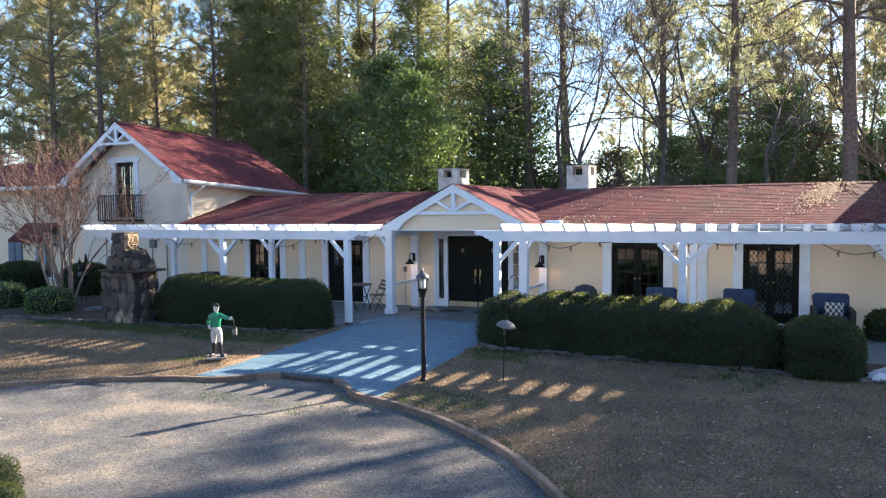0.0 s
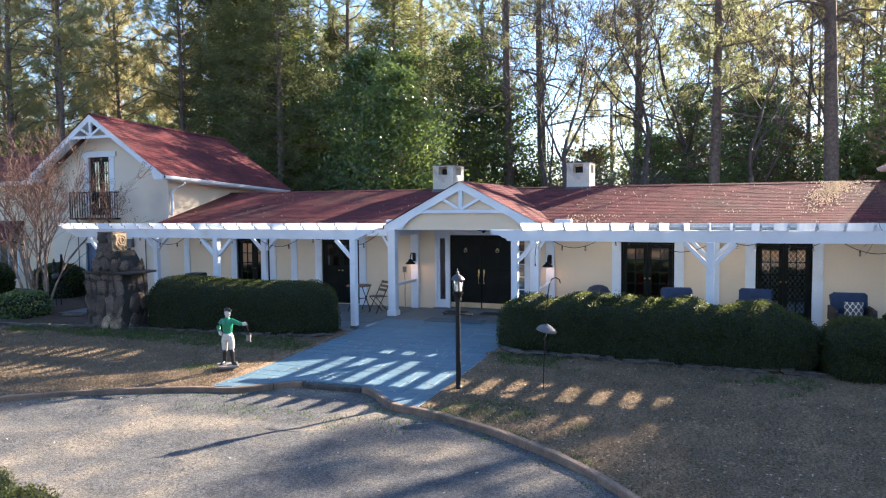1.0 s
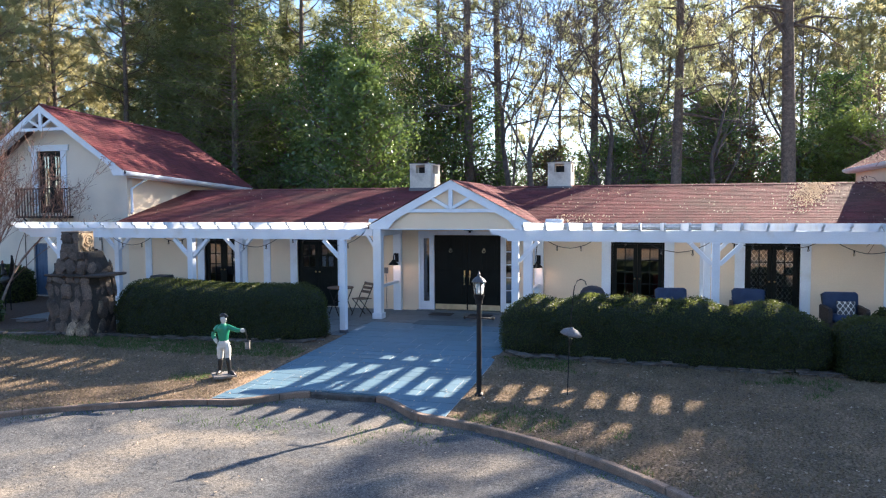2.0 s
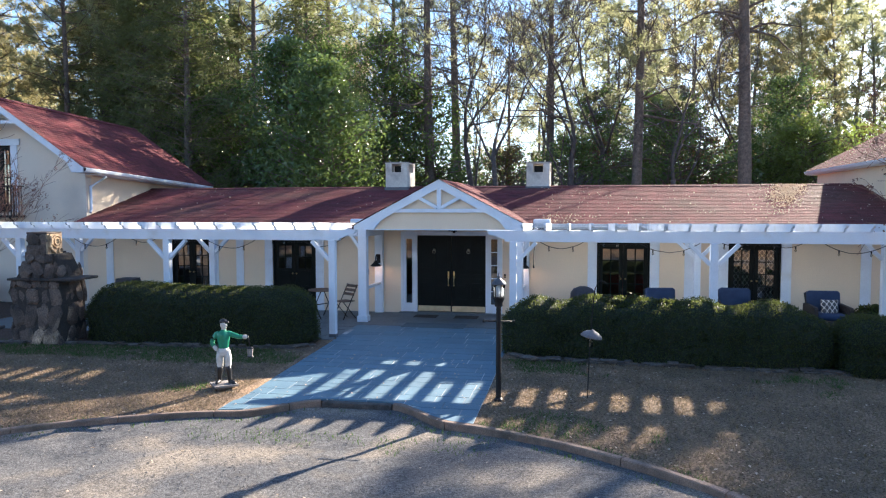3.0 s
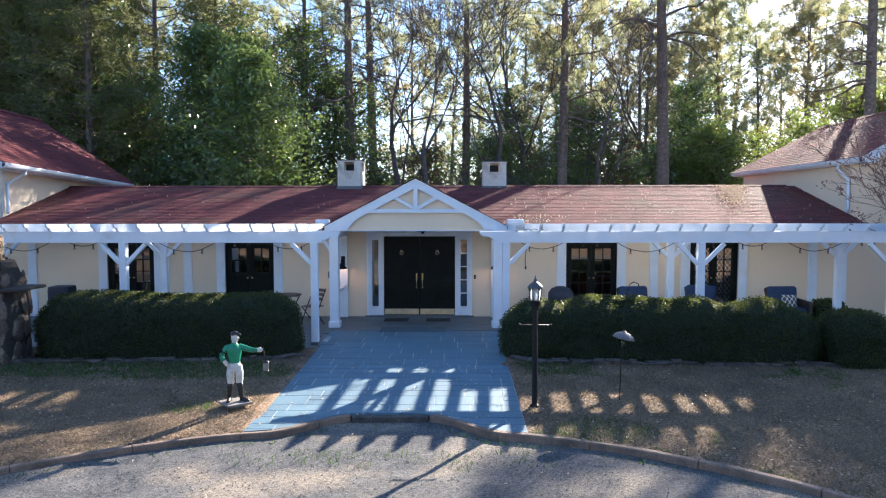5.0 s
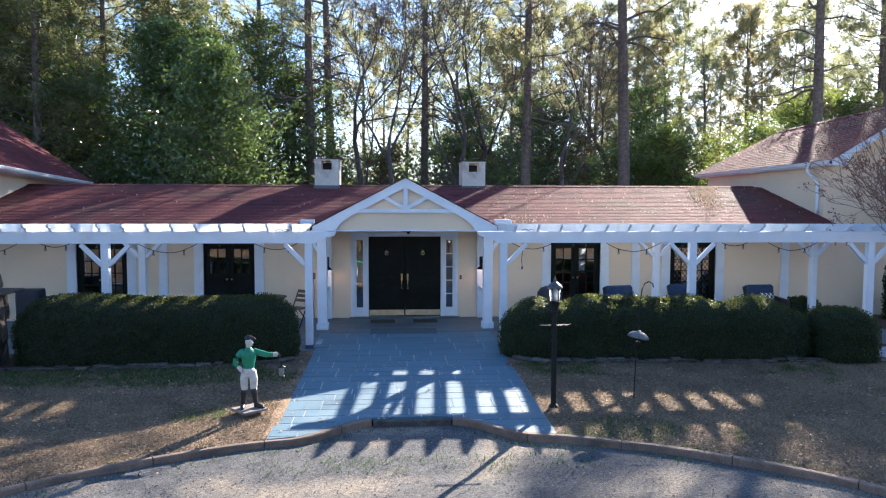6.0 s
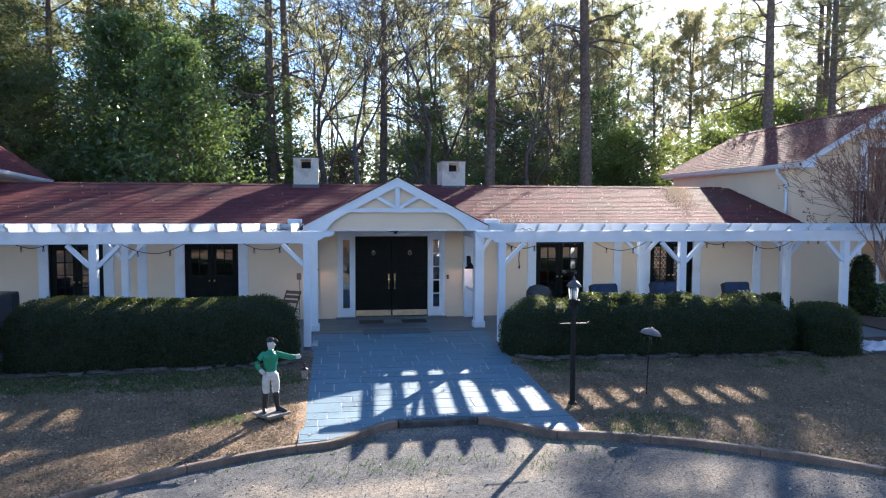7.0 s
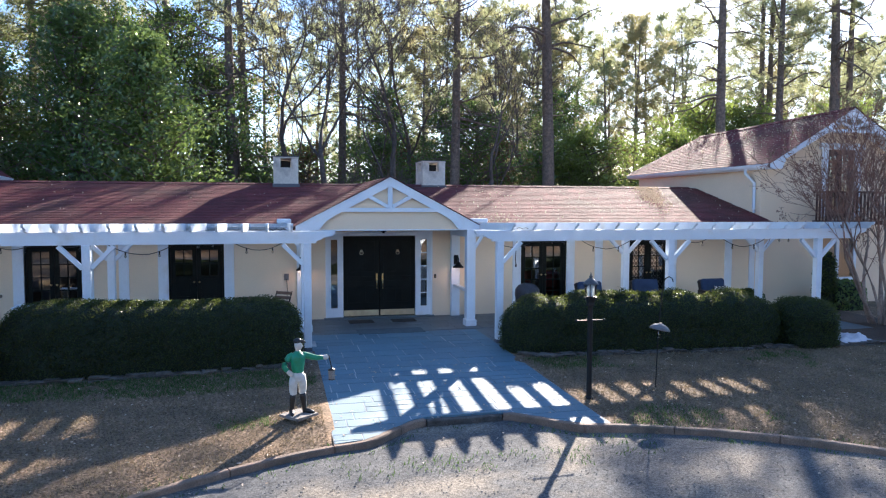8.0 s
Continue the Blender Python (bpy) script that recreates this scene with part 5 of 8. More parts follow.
def pine_meshes(height, crown_from, spread, radius, limbs=46, tufts=9, seed=1, needle=0.26, blade=0.034, per=11, twig=3, puff=0.34, dead=0):
    """Tall pine: straight bare trunk with dead stubs, wandering limbs, needles in open tufts."""
    global npr
    npr = np.random.default_rng(seed)
    r = random.Random(seed)
    wood, green = Cloud(), Cloud()
    k = 12
    t = np.linspace(0, 1, k)
    lean = np.array((r.uniform(-0.6, 0.6), r.uniform(-0.6, 0.6)))
    trunk = np.stack([lean[0] * t ** 2 + 0.06 * np.sin(t * 7 + seed), lean[1] * t ** 2 + 0.06 * np.cos(t * 6 + seed), t * height], axis=1)
    rad = radius * (1 - 0.82 * t ** 1.1)
    rad[0] *= 1.25
    wood.tube(trunk, rad, 10)

    def on_trunk(f):
        i = min(int(f * (k - 1)), k - 2)
        return trunk[i] + (trunk[i + 1] - trunk[i]) * (f * (k - 1) - i)

    for _ in range(9):
        f = r.uniform(0.2, crown_from)
        a = r.uniform(0, 6.28)
        pts, _d = bend(on_trunk(f), (math.cos(a), math.sin(a), r.uniform(-0.1, 0.3)), r.uniform(0.4, 1.8), 4, 0.2)
        wood.tube(pts, np.linspace(0.03, 0.008, 5), 4)
    for _ in range(dead):
        f = r.uniform(crown_from * 0.72, crown_from * 1.15)
        a = r.uniform(0, 6.28)
        L = r.uniform(1.6, 3.8)
        pts, _d = bend(on_trunk(f), (math.cos(a), math.sin(a), r.uniform(0.0, 0.5)), L, 8, 0.22, -0.05)
        wood.tube(pts, np.linspace(0.035 + 0.012 * L, 0.012, 9), 6)
        for _k in range(4):
            q = pts[r.randint(3, 7)]
            tw, _d = bend(q, npr.normal(size=3) + _d, r.uniform(0.5, 1.3), 4, 0.25, -0.03)
            wood.tube(tw, np.linspace(0.018, 0.006, 5), 4)
    for i in range(limbs):
        f = crown_from + (0.985 - crown_from) * ((i + r.random()) / limbs) ** 0.9
        a = i * 2.4 + r.uniform(-0.5, 0.5)
        top = (f - crown_from) / (1 - crown_from)
        L = spread * math.sin(math.pi * (0.15 + 0.8 * top)) ** 0.6 * r.uniform(0.5, 1.15)
        pts, d = bend(on_trunk(f), (math.cos(a), math.sin(a), -0.05 + 0.55 * top), L, 7, 0.2, 0.07)
        wood.tube(pts, np.linspace(0.010 + 0.009 * L, 0.007, 8), 5)
        for j in range(tufts):
            u = r.uniform(0.3, 1.0) ** 0.8 * 6.99
            q = pts[int(u)] + (pts[int(u) + 1] - pts[int(u)]) * (u % 1)
            w = d * 0.6 + npr.normal(size=3) * np.array((0.8, 0.8, 0.45)) + (0, 0, 0.3)
            tw, dd = bend(q, w, r.uniform(0.3, 0.85) * (0.6 + 0.14 * L), 3, 0.2, 0.08)
            if twig > 2:
                wood.tube(tw[[0, 3]], (0.008, 0.004), 3)
            for e in (1, 2, 3)[-twig:]:
                n = int(per * (0.55, 0.55, 0.9, 1.5)[e])
                way = unit(n) + dd * 0.8 + np.array((0, 0, 0.15))
                way /= np.linalg.norm(way, axis=1)[:, None]
                green.blades(np.repeat(tw[e][None, :], n, 0) + npr.normal(size=(n, 3)) * needle * puff, way, npr.uniform(0.6, 1.15, n) * needle, blade)
    return wood.mesh("pine_trunk", True), green.mesh("pine_needles")


def leafy_meshes(height, width, trunk_r, leaves=9000, leaf=0.16, seed=1, low=0.12, clumps=60, pointed=0.5):
    """Broad evergreen: forked limbs and clumps of leaves with gaps between them."""
    global npr
    npr = np.random.default_rng(seed)
    r = random.Random(seed)
    wood, green = Cloud(), Cloud()
    pts, d = bend((0, 0, 0), (r.uniform(-.1, .1), r.uniform(-.1, .1), 1), height * 0.93, 9, 0.07, 0.05)
    wood.tube(pts, np.linspace(trunk_r, 0.02, 10), 8)
    per = leaves // clumps
    for i in range(clumps):
        f = low + (1.0 - low) * (i + r.random()) / clumps
        a = i * 2.4 + r.uniform(-0.6, 0.6)
        prof = math.sin(math.pi * ((f - low) / (1 - low) * 0.66 + 0.24)) ** 0.7 * (1 - pointed * f * f)
        L = width * prof * r.uniform(0.45, 1.15) * (1 + 0.28 * math.sin(3 * a + seed + 5 * f))
        p = pts[min(int(f * 9), 8)]
        br, dd = bend((p[0], p[1], f * height * 0.93), (math.cos(a), math.sin(a), 0.35), max(0.3, L), 5, 0.15, 0.03)
        wood.tube(br, np.linspace(0.05, 0.01, 6), 4)
        n = per
        u = npr.uniform(0.35, 1.08, n)
        idx = np.clip((u * 5).astype(int), 0, 4)
        q = br[idx] + (br[idx + 1] - br[idx]) * (u * 5 - idx)[:, None]
        sp = 0.18 + 0.12 * width * (1.15 - f)
        q = q + npr.normal(size=(n, 3)) * np.array((sp, sp, sp * 0.62))
        nrm = unit(n) * 0.8 + np.array((0, 0, 0.7))
        nrm /= np.linalg.norm(nrm, axis=1)[:, None]
        green.leaves(q, nrm, npr.uniform(0.7, 1.2, n) * leaf, npr.uniform(0.7, 1.2, n) * leaf * 0.5)
    return wood.mesh("trunk", True), green.mesh("leaves")


def cedar_meshes(height, width, seed=1, sprays=170):
    """Dense dark conifer, foliage down to the ground, drooping sprays."""
    global npr
    npr = np.random.default_rng(seed)
    r = random.Random(seed)
    wood, green = Cloud(), Cloud()
    wood.tube([(0, 0, 0), (0.05, 0, height * 0.5), (0, 0.05, height)], (0.2, 0.13, 0.02), 8)
    for i in range(sprays):
        f = 0.08 + 0.92 * (i + r.random()) / sprays
        a = i * 2.4 + r.uniform(-0.5, 0.5)
        L = width * (1.02 - f) ** 0.75 * r.uniform(0.55, 1.15) + 0.2
        br, dd = bend((0, 0, f * height), (math.cos(a), math.sin(a), 0.25), L, 5, 0.12, -0.03)
        wood.tube(br, np.linspace(0.035, 0.008, 6), 3)
        n = 120
        u = npr.uniform(0.3, 1.0, n)
        idx = np.clip((u * 5).astype(int), 0, 4)
        q = br[idx] + (br[idx + 1] - br[idx]) * (u * 5 - idx)[:, None] + npr.normal(size=(n, 3)) * 0.16
        way = unit(n) * 0.6 + dd * 0.7 + np.array((0, 0, -0.25))
        way /= np.linalg.norm(way, axis=1)[:, None]
        green.blades(q, way, npr.uniform(0.12, 0.3, n), 0.05)
    return wood.mesh("trunk", True), green.mesh("sprays")


def bare_meshes(height, seed=1, stems=1, levels=5, trunk_r=0.16, spread=0.55, kids=(3, 4), twig_r=0.006, seed_heads=0, shrink=0.66):
    """Leafless tree: forks again and again down to fine twigs."""
    global npr
    npr = np.random.default_rng(seed)
    r = random.Random(seed)
    woods, twigs, heads = [], Cloud(), Cloud()
    tips = []

    def grow(p, d, L, rad, lev):
        steps = 5 if lev < 2 else 3
        pts, dd = bend(p, d, L, steps, 0.10 + 0.03 * lev, 0.03)
        r1 = max(twig_r, rad * 0.55)
        (woods[-1] if rad > 0.02 else twigs).tube(pts, np.linspace(rad, r1, steps + 1), 7 if lev == 0 else 5 if rad > 0.02 else 3)
        if lev >= levels:
            tips.append((pts[-1], dd))
            return
        for _ in range(r.randint(*kids)):
            u = r.uniform(0.45, 1.0)
            i = min(int(u * steps), steps - 1)
            q = pts[i] + (pts[i + 1] - pts[i]) * (u * steps - i)
            w = dd + npr.normal(size=3) * spread + np.array((0, 0, 0.12))
            grow(q, w, L * shrink * r.uniform(0.75, 1.15), max(twig_r, r1 * r.uniform(0.55, 0.85)), lev + 1)
        grow(pts[-1], dd + npr.normal(size=3) * 0.15, L * shrink, r1 * 0.9, lev + 1)

    for s in range(stems):
        woods.append(Cloud())
        if stems == 1:
            grow((0, 0, 0), (0, 0, 1), height * 0.36, trunk_r, 0)
        else:
            a = s * 2 * math.pi / stems + r.uniform(-0.4, 0.4)
            o = r.uniform(0.05, 0.22)
            grow((o * math.cos(a), o * math.sin(a), 0), (0.37 * math.cos(a), 0.37 * math.sin(a), 1), height * 0.40 * r.uniform(0.8, 1.1), trunk_r * r.uniform(0.6, 1.1), 0)
    if seed_heads:
        for p, dd in tips:
            if r.random() < seed_heads:
                n = 10
                heads.blades(np.repeat(p[None, :], n, 0) + npr.normal(size=(n, 3)) * 0.05, unit(n), npr.uniform(0.04, 0.08, n), 0.035)
    return [w.mesh("limb", True) for w in woods], (twigs.mesh("twigs") if twigs.n else None), (heads.mesh("seed_heads") if heads.n else None)


def plant(name, label, category, meshes, x, y, z=None, turn=0.0, size=1.0, group="", kind=""):
    """A tree or shrub from part meshes [(part name, mesh, material), ...]."""
    z = ground_z(x, y) - 0.03 if z is None else z
    t = thing(name, label, category, pose(x, y, z, 0, 0, turn), group, kind)
    t.scale = (size, size, size)
    for pname, mesh, mat in meshes:
        if mesh is None:
            continue
        ob = new(pname, mesh)
        if not mesh.materials:
            mesh.materials.append(mat)
        ob.parent = t
    return t


def build_trees():
    pines = []
    for i, (h, cf, sp, rad, lim, seed) in enumerate(((24, 0.44, 4.6, 0.30, 46, 3), (22, 0.30, 4.4, 0.25, 54, 5), (26, 0.50, 4.8, 0.33, 58, 8), (17, 0.16, 4.6, 0.2, 66, 12))):
        wood, green = pine_meshes(h, cf, sp, rad, lim, (9, 10, 14, 10)[i], seed, *((0.25, 0.034, 16) if i in (1, 3) else (0.30, 0.040, 13)), puff=0.26, dead=(12, 4, 13, 0)[i])
        pines.append((("trunk", wood, BARK), ("needles", green, NEEDLE_GOLD if i == 3 else NEEDLE)))
    far = []
    for i, (h, cf, sp, rad, lim, seed) in enumerate(((20, 0.18, 5.0, 0.22, 42, 15), (18, 0.10, 4.8, 0.2, 44, 17), (21, 0.30, 5.2, 0.24, 36, 19))):
        wood, green = pine_meshes(h, cf, sp, rad, lim, 6, seed, 0.42, 0.085, 13, 2, 0.3)
        far.append((("trunk", wood, BARK), ("needles", green, NEEDLE_GOLD if i == 1 else NEEDLE)))
    leafy = []
    for i, (h, w, lf, seed, mat, cnt, cl) in enumerate(((12.5, 4.3, 0.2, 21, LEAF, 16500, 130), (8.5, 3.4, 0.18, 23, LEAF, 10500, 90), (8.0, 3.0, 0.20, 27, LEAF_BRIGHT, 10000, 70), (5.0, 2.6, 0.24, 29, LEAF, 1500, 32), (6.5, 2.2, 0.16, 33, LEAF_BROWN, 3600, 50), (6.5, 2.6, 0.22, 35, LEAF_RUSSET, 3600, 50))):
        wood, green = leafy_meshes(h, w, 0.13, cnt, lf, seed, 0.06, cl, 0.25)
        leafy.append((("trunk", wood, BARK), ("crown", green, mat)))
    cedars = []
    for h, w, seed in ((13.5, 4.2, 41), (10.5, 3.6, 44)):
        wood, green = cedar_meshes(h, w, seed)
        cedars.append((("trunk", wood, BARK), ("crown", green, CEDAR)))
    bares = []
    for h, seed in ((15, 51), (12, 53)):
        wood, tw, _h = bare_meshes(h, seed, levels=6, trunk_r=0.19, twig_r=0.009, kids=(2, 2), spread=0.46, shrink=0.73)
        bares.append((("limb", wood[0], GREY_BARK), ("twig", tw, GREY_BARK)))
    r = random.Random(77)
    pine_label = ("tall pine with bare lower trunk and open crown", "tall pine with green needle crown", "tall thick-trunked pine with high open crown", "young pine with yellow-lit needles down to low branches")
    # pines near enough to be told apart: x, y, kind, turn, size
    for x, y, k, turn, size in (
            (10.45, 14.8, 2, 20, 1.0), (-4.57, 18.9, 0, 100, 1.0), (-4.1, 25.0, 2, 40, 1.0), (5.95, 15.4, 1, 10, 1.05), (19.45, 14.0, 0, 10, 1.0), (22.3, 13.5, 0, 200, 0.82),
            (-26.5, 9.5, 1, 0, 0.85), (-8.5, 27, 1, 140, 1.05), (-21, 19, 3, 30, 1.0), (-31, 18, 3, 80, 1.1), (-16, 22, 1, 260, 1.0), (27, 20, 1, 120, 1.0), (26.1, 14.0, 2, 75, 1.0), (28.5, 15.5, 1, 160, 1.0), (-22, 27, 1, 20, 1.05), (-25.5, 23, 1, 200, 1.0), (-24.0, 16.0, 1, 120, 0.85), (-16.5, 30, 1, 80, 1.15), (1.5, 26, 0, 210, 1.0), (31, 26, 0, 20, 1.0), (-19, 25, 1, 50, 1.05), (-13.5, 28, 0, 190, 1.0),
            (-29.5, 9.0, 3, 310, 1.15), (-36, 10, 3, 10, 1.1), (-33, 15, 1, 70, 0.95),
            (-39, 16, 3, 45, 1.1), (-45, 20, 1, 130, 1.0), (-29, 22, 3, 200, 1.05), (-35.5, 22, 3, 90, 1.15), (-24.5, 20, 3, 280, 1.0), (-42, 27, 1, 20, 1.0), (-51, 26, 3, 160, 1.2)):
        plant("pine_tree", pine_label[k], "tree", pines[k], x, y, None, turn, size, "pines behind the house")
    # deeper wood behind; no tree higher than the low sun clears
    far_label = ("far pine with green needle crown", "far pine with yellow-lit low branches", "far pine with tall bare trunk")
    n = 0
    while n < 44:
        y = 27 + 12 * r.random() if n < 12 else 36 + 40 * r.random() ** 1.1
        x = r.uniform(-1, 1) * (22 + y * 0.85) + 2
        k = r.choice((0, 0, 1, 1, 2))
        h = (20, 18, 21)[k]
        size = min(r.uniform(0.95, 1.3), 0.44 * (y + 3) / h * r.uniform(0.9, 1.0))
        plant("pine_tree", far_label[k], "tree", far[k], x, y, None, r.uniform(0, 360), size, "pines of the wood")
        n += 1
    for i in range(9):
        x, y, k = 6 + i * 5.6 + r.uniform(-1, 1), r.uniform(42, 60), (0, 2, 1)[i % 3]
        plant("pine_tree", far_label[k], "tree", far[k], x, y, None, r.uniform(0, 360), 0.45 * (y + 3) / (20, 18, 21)[k] * r.uniform(0.85, 0.98), "pines of the wood")
    for x, y, k, size in ((18, 33, 1, 0.85), (8, 33, 1, 0.85), (17, 43, 0, 1.0), (21.5, 45, 1, 1.15), (26, 47, 0, 1.08), (31, 44, 1, 1.1), (13, 46, 1, 1.15)):
        plant("pine_tree", far_label[k], "tree", far[k], x, y, None, r.uniform(0, 360), size, "pines of the wood")
    for i in range(11):
        x, y = r.uniform(-64, -30), r.uniform(2, 34)
        k = r.choice((0, 1, 1))
        plant("pine_tree", far_label[k], "tree", far[k], x, y, None, r.uniform(0, 360), r.uniform(0.6, 0.95), "pines of the wood")
    for i in range(7):
        x, y = r.uniform(28, 62), r.uniform(18, 45)
        plant("pine_tree", far_label[0], "tree", far[0], x, y, None, r.uniform(0, 360), r.uniform(0.6, 0.8), "pines of the wood")
    for i in range(16):
        plant("understory_shrub", "dark evergreen shrub under the pines", "shrub", leafy[3], r.uniform(-75, -28), r.uniform(4, 30), None, r.uniform(0, 360), r.uniform(0.9, 1.6), "shrubs under the pines")
    for x, y, k, turn, size in ((-31, 12.5, 1, 30, 0.8), (-36, 16, 1, 160, 0.9), (-27, 17, 1, 80, 0.8), (-42, 21, 0, 210, 0.8), (-48, 24, 1, 300, 1.1), (-33, 24, 0, 120, 0.8), (-55, 30, 0, 60, 0.9)):
        plant("evergreen_tree", "broad evergreen tree with glossy dark leaves", "tree", leafy[k], x, y, None, turn, size, "evergreens behind the west wing")
    # wood behind the camera, seen in the panes
    for i in range(12):
        x, y = -48 + i * 8.0 + r.uniform(-2, 2), r.uniform(-44, -34)
        plant("withered_oak", "young oak full of russet withered leaves", "tree", leafy[5], x, y, None, r.uniform(0, 360), r.uniform(1.2, 1.8), "withered oaks across the drive")
    for i in range(34):
        x, y = -36 + i * 2.2 + r.uniform(-1.0, 1.0), r.uniform(-34, -27)
        plant("withered_oak", "young oak full of russet withered leaves", "tree", leafy[5], x, y, None, r.uniform(0, 360), r.uniform(0.45, 0.8), "withered oaks across the drive")
    for i in range(9):
        x, y = -60 + i * 14.0 + r.uniform(-2, 2), r.uniform(-66, -46)
        k = r.choice((0, 1, 1))
        plant("pine_tree", far_label[k], "tree", far[k], x, y, None, r.uniform(0, 360), r.uniform(0.7, 0.95), "pines across the drive")
    for x, y, k, turn, size in ((-7.5, 19.5, 0, 0, 1.05), (-3.9, 20.5, 1, 120, 1.2), (-10.0, 15.5, 0, 240, 0.9), (-13.5, 15.0, 1, 60, 1.15), (3.0, 18.5, 1, 10, 0.8), (7.6, 19.5, 1, 200, 1.0), (13.2, 21.5, 0, 320, 0.8), (-17.5, 18.5, 0, 150, 1.1), (-22, 21, 0, 20, 1.1), (9.0, 26, 0, 100, 0.8), (4.5, 27, 0, 10, 0.85)):
        plant("evergreen_tree", "broad evergreen tree with glossy dark leaves", "tree", leafy[k], x, y, None, turn, size, "evergreens behind the house")
    for x, y, turn, size in ((14.2, 16.2, 0, 0.9), (17.2, 15.5, 130, 0.85), (20.5, 18.5, 250, 1.15), (12.6, 18.5, 200, 0.75), (25, 17.5, 50, 1.1), (30, 20, 220, 1.2)):
        plant("sunlit_shrub", "large shrub with bright yellow-green leaves", "shrub", leafy[2], x, y, None, turn, size, "sunlit shrubs behind the house")
    for i in range(28):
        x = -38 + i * 2.9 + r.uniform(-1, 1)
        plant("understory_shrub", "dark evergreen shrub under the pines", "shrub", leafy[3], x, r.uniform(16.5, 25), None, r.uniform(0, 360), r.uniform(0.7, 1.25), "shrubs under the pines")
    for i in range(11):
        plant("understory_shrub", "dark evergreen shrub under the pines", "shrub", leafy[3], -55 + i * 10.5 + r.uniform(-2, 2), r.uniform(28, 48), None, r.uniform(0, 360), r.uniform(1.2, 2.0), "shrubs under the pines")
    for i in range(11):
        plant("understory_shrub", "dark evergreen shrub under the pines", "shrub", leafy[3], -13 + i * 2.6 + r.uniform(-1, 1), r.uniform(26, 34), None, r.uniform(0, 360), r.uniform(0.9, 1.5), "shrubs under the pines")
    for x, y, turn, size in ((9.0, 21, 0, 1.1), (-1.2, 20.5, 120, 1.0), (12.4, 23, 60, 1.0), (-14.5, 19, 40, 0.9), (5.2, 23, 200, 1.1), (16.5, 22, 20, 1.1)):
        plant("withered_oak", "young oak with brown withered leaves", "tree", leafy[4], x, y, None, turn, size, "withered oaks")
    for x, y, k, turn, size in ((-15.5, 13.5, 0, 0, 1.2), (-19.0, 15.5, 1, 60, 1.5), (-12.0, 20.5, 0, 120, 1.3), (-17.5, 23, 0, 90, 1.1), (-20.5, 18.5, 0, 140, 1.4), (-24.5, 19.5, 0, 30, 1.3)):
        plant("cedar_tree", "dense dark green cedar", "tree", cedars[k], x, y, None, turn, size, "cedars behind the west wing")
    for x, y, k, turn, size in ((-0.35, 13.9, 0, 0, 1.0), (2.6, 15.5, 1, 100, 1.2), (-1.6, 16.0, 1, 230, 1.2), (4.4, 20.0, 0, 160, 1.1), (7.6, 14.5, 1, 300, 0.95), (-6.0, 20, 1, 30, 1.2), (12.5, 24, 0, 80, 1.1)):
        plant("bare_tree", "leafless grey-barked tree with fine twigs", "tree", bares[k], x, y, None, turn, size, "leafless trees behind the house")
    # near evergreens right behind the house, and a thicket of bare shrubs
    near = []
    for h, w, cnt, cl, seed in ((9.4, 3.0, 15000, 110, 71), (11.0, 3.3, 13000, 100, 73)):
        wood, green = leafy_meshes(h, w, 0.15, cnt, 0.21, seed, 0.05, cl, 0.3)
        near.append((("trunk", wood, BARK), ("crown", green, LEAF)))
    for x, y, k, turn, size in ((-6.6, 10.0, 0, 40, 1.0), (-9.8, 13.2, 1, 110, 1.0)):
        plant("magnolia_tree", "tall broad magnolia with glossy dark leaves", "tree", near[k], x, y, None, turn, size, "magnolias behind the house")
    wood, tw, _h = bare_meshes(5.5, 81, 7, 4, 0.05, 0.42, (2, 3), 0.006, 0, 0.66)
    mats = (*[("stem", w, GREY_BARK) for w in wood], ("twig", tw, GREY_BARK))
    for x, y, turn, size in ((0.6, 16.0, 0, 1.1), (3.4, 16.4, 240, 1.0), (-1.8, 17.5, 160, 1.0)):
        plant("bare_shrub", "leafless many-stemmed shrub with fine grey twigs", "shrub", mats, x, y, None, turn, size, "leafless shrubs behind the house")
    # crape myrtles before the wings
    wood, tw, heads = bare_meshes(5.6, 61, 11, 4, 0.046, 0.34, (2, 3), 0.005, 0.16, 0.66)
    mats = (*[("stem", w, MYRTLE_BARK) for w in wood], ("twig", tw, TWIG), ("seed_head", heads, SEED))
    plant("crape_myrtle", "leafless crape myrtle with pale stems and red-brown twigs", "tree", mats, -12.2, -3.7, None, 0, 1.0, "crape myrtles before the wings")
    plant("crape_myrtle", "leafless crape myrtle with pale stems and red-brown twigs", "tree", mats, 11.75, -3.6, None, 225, 1.07, "crape myrtles before the wings")


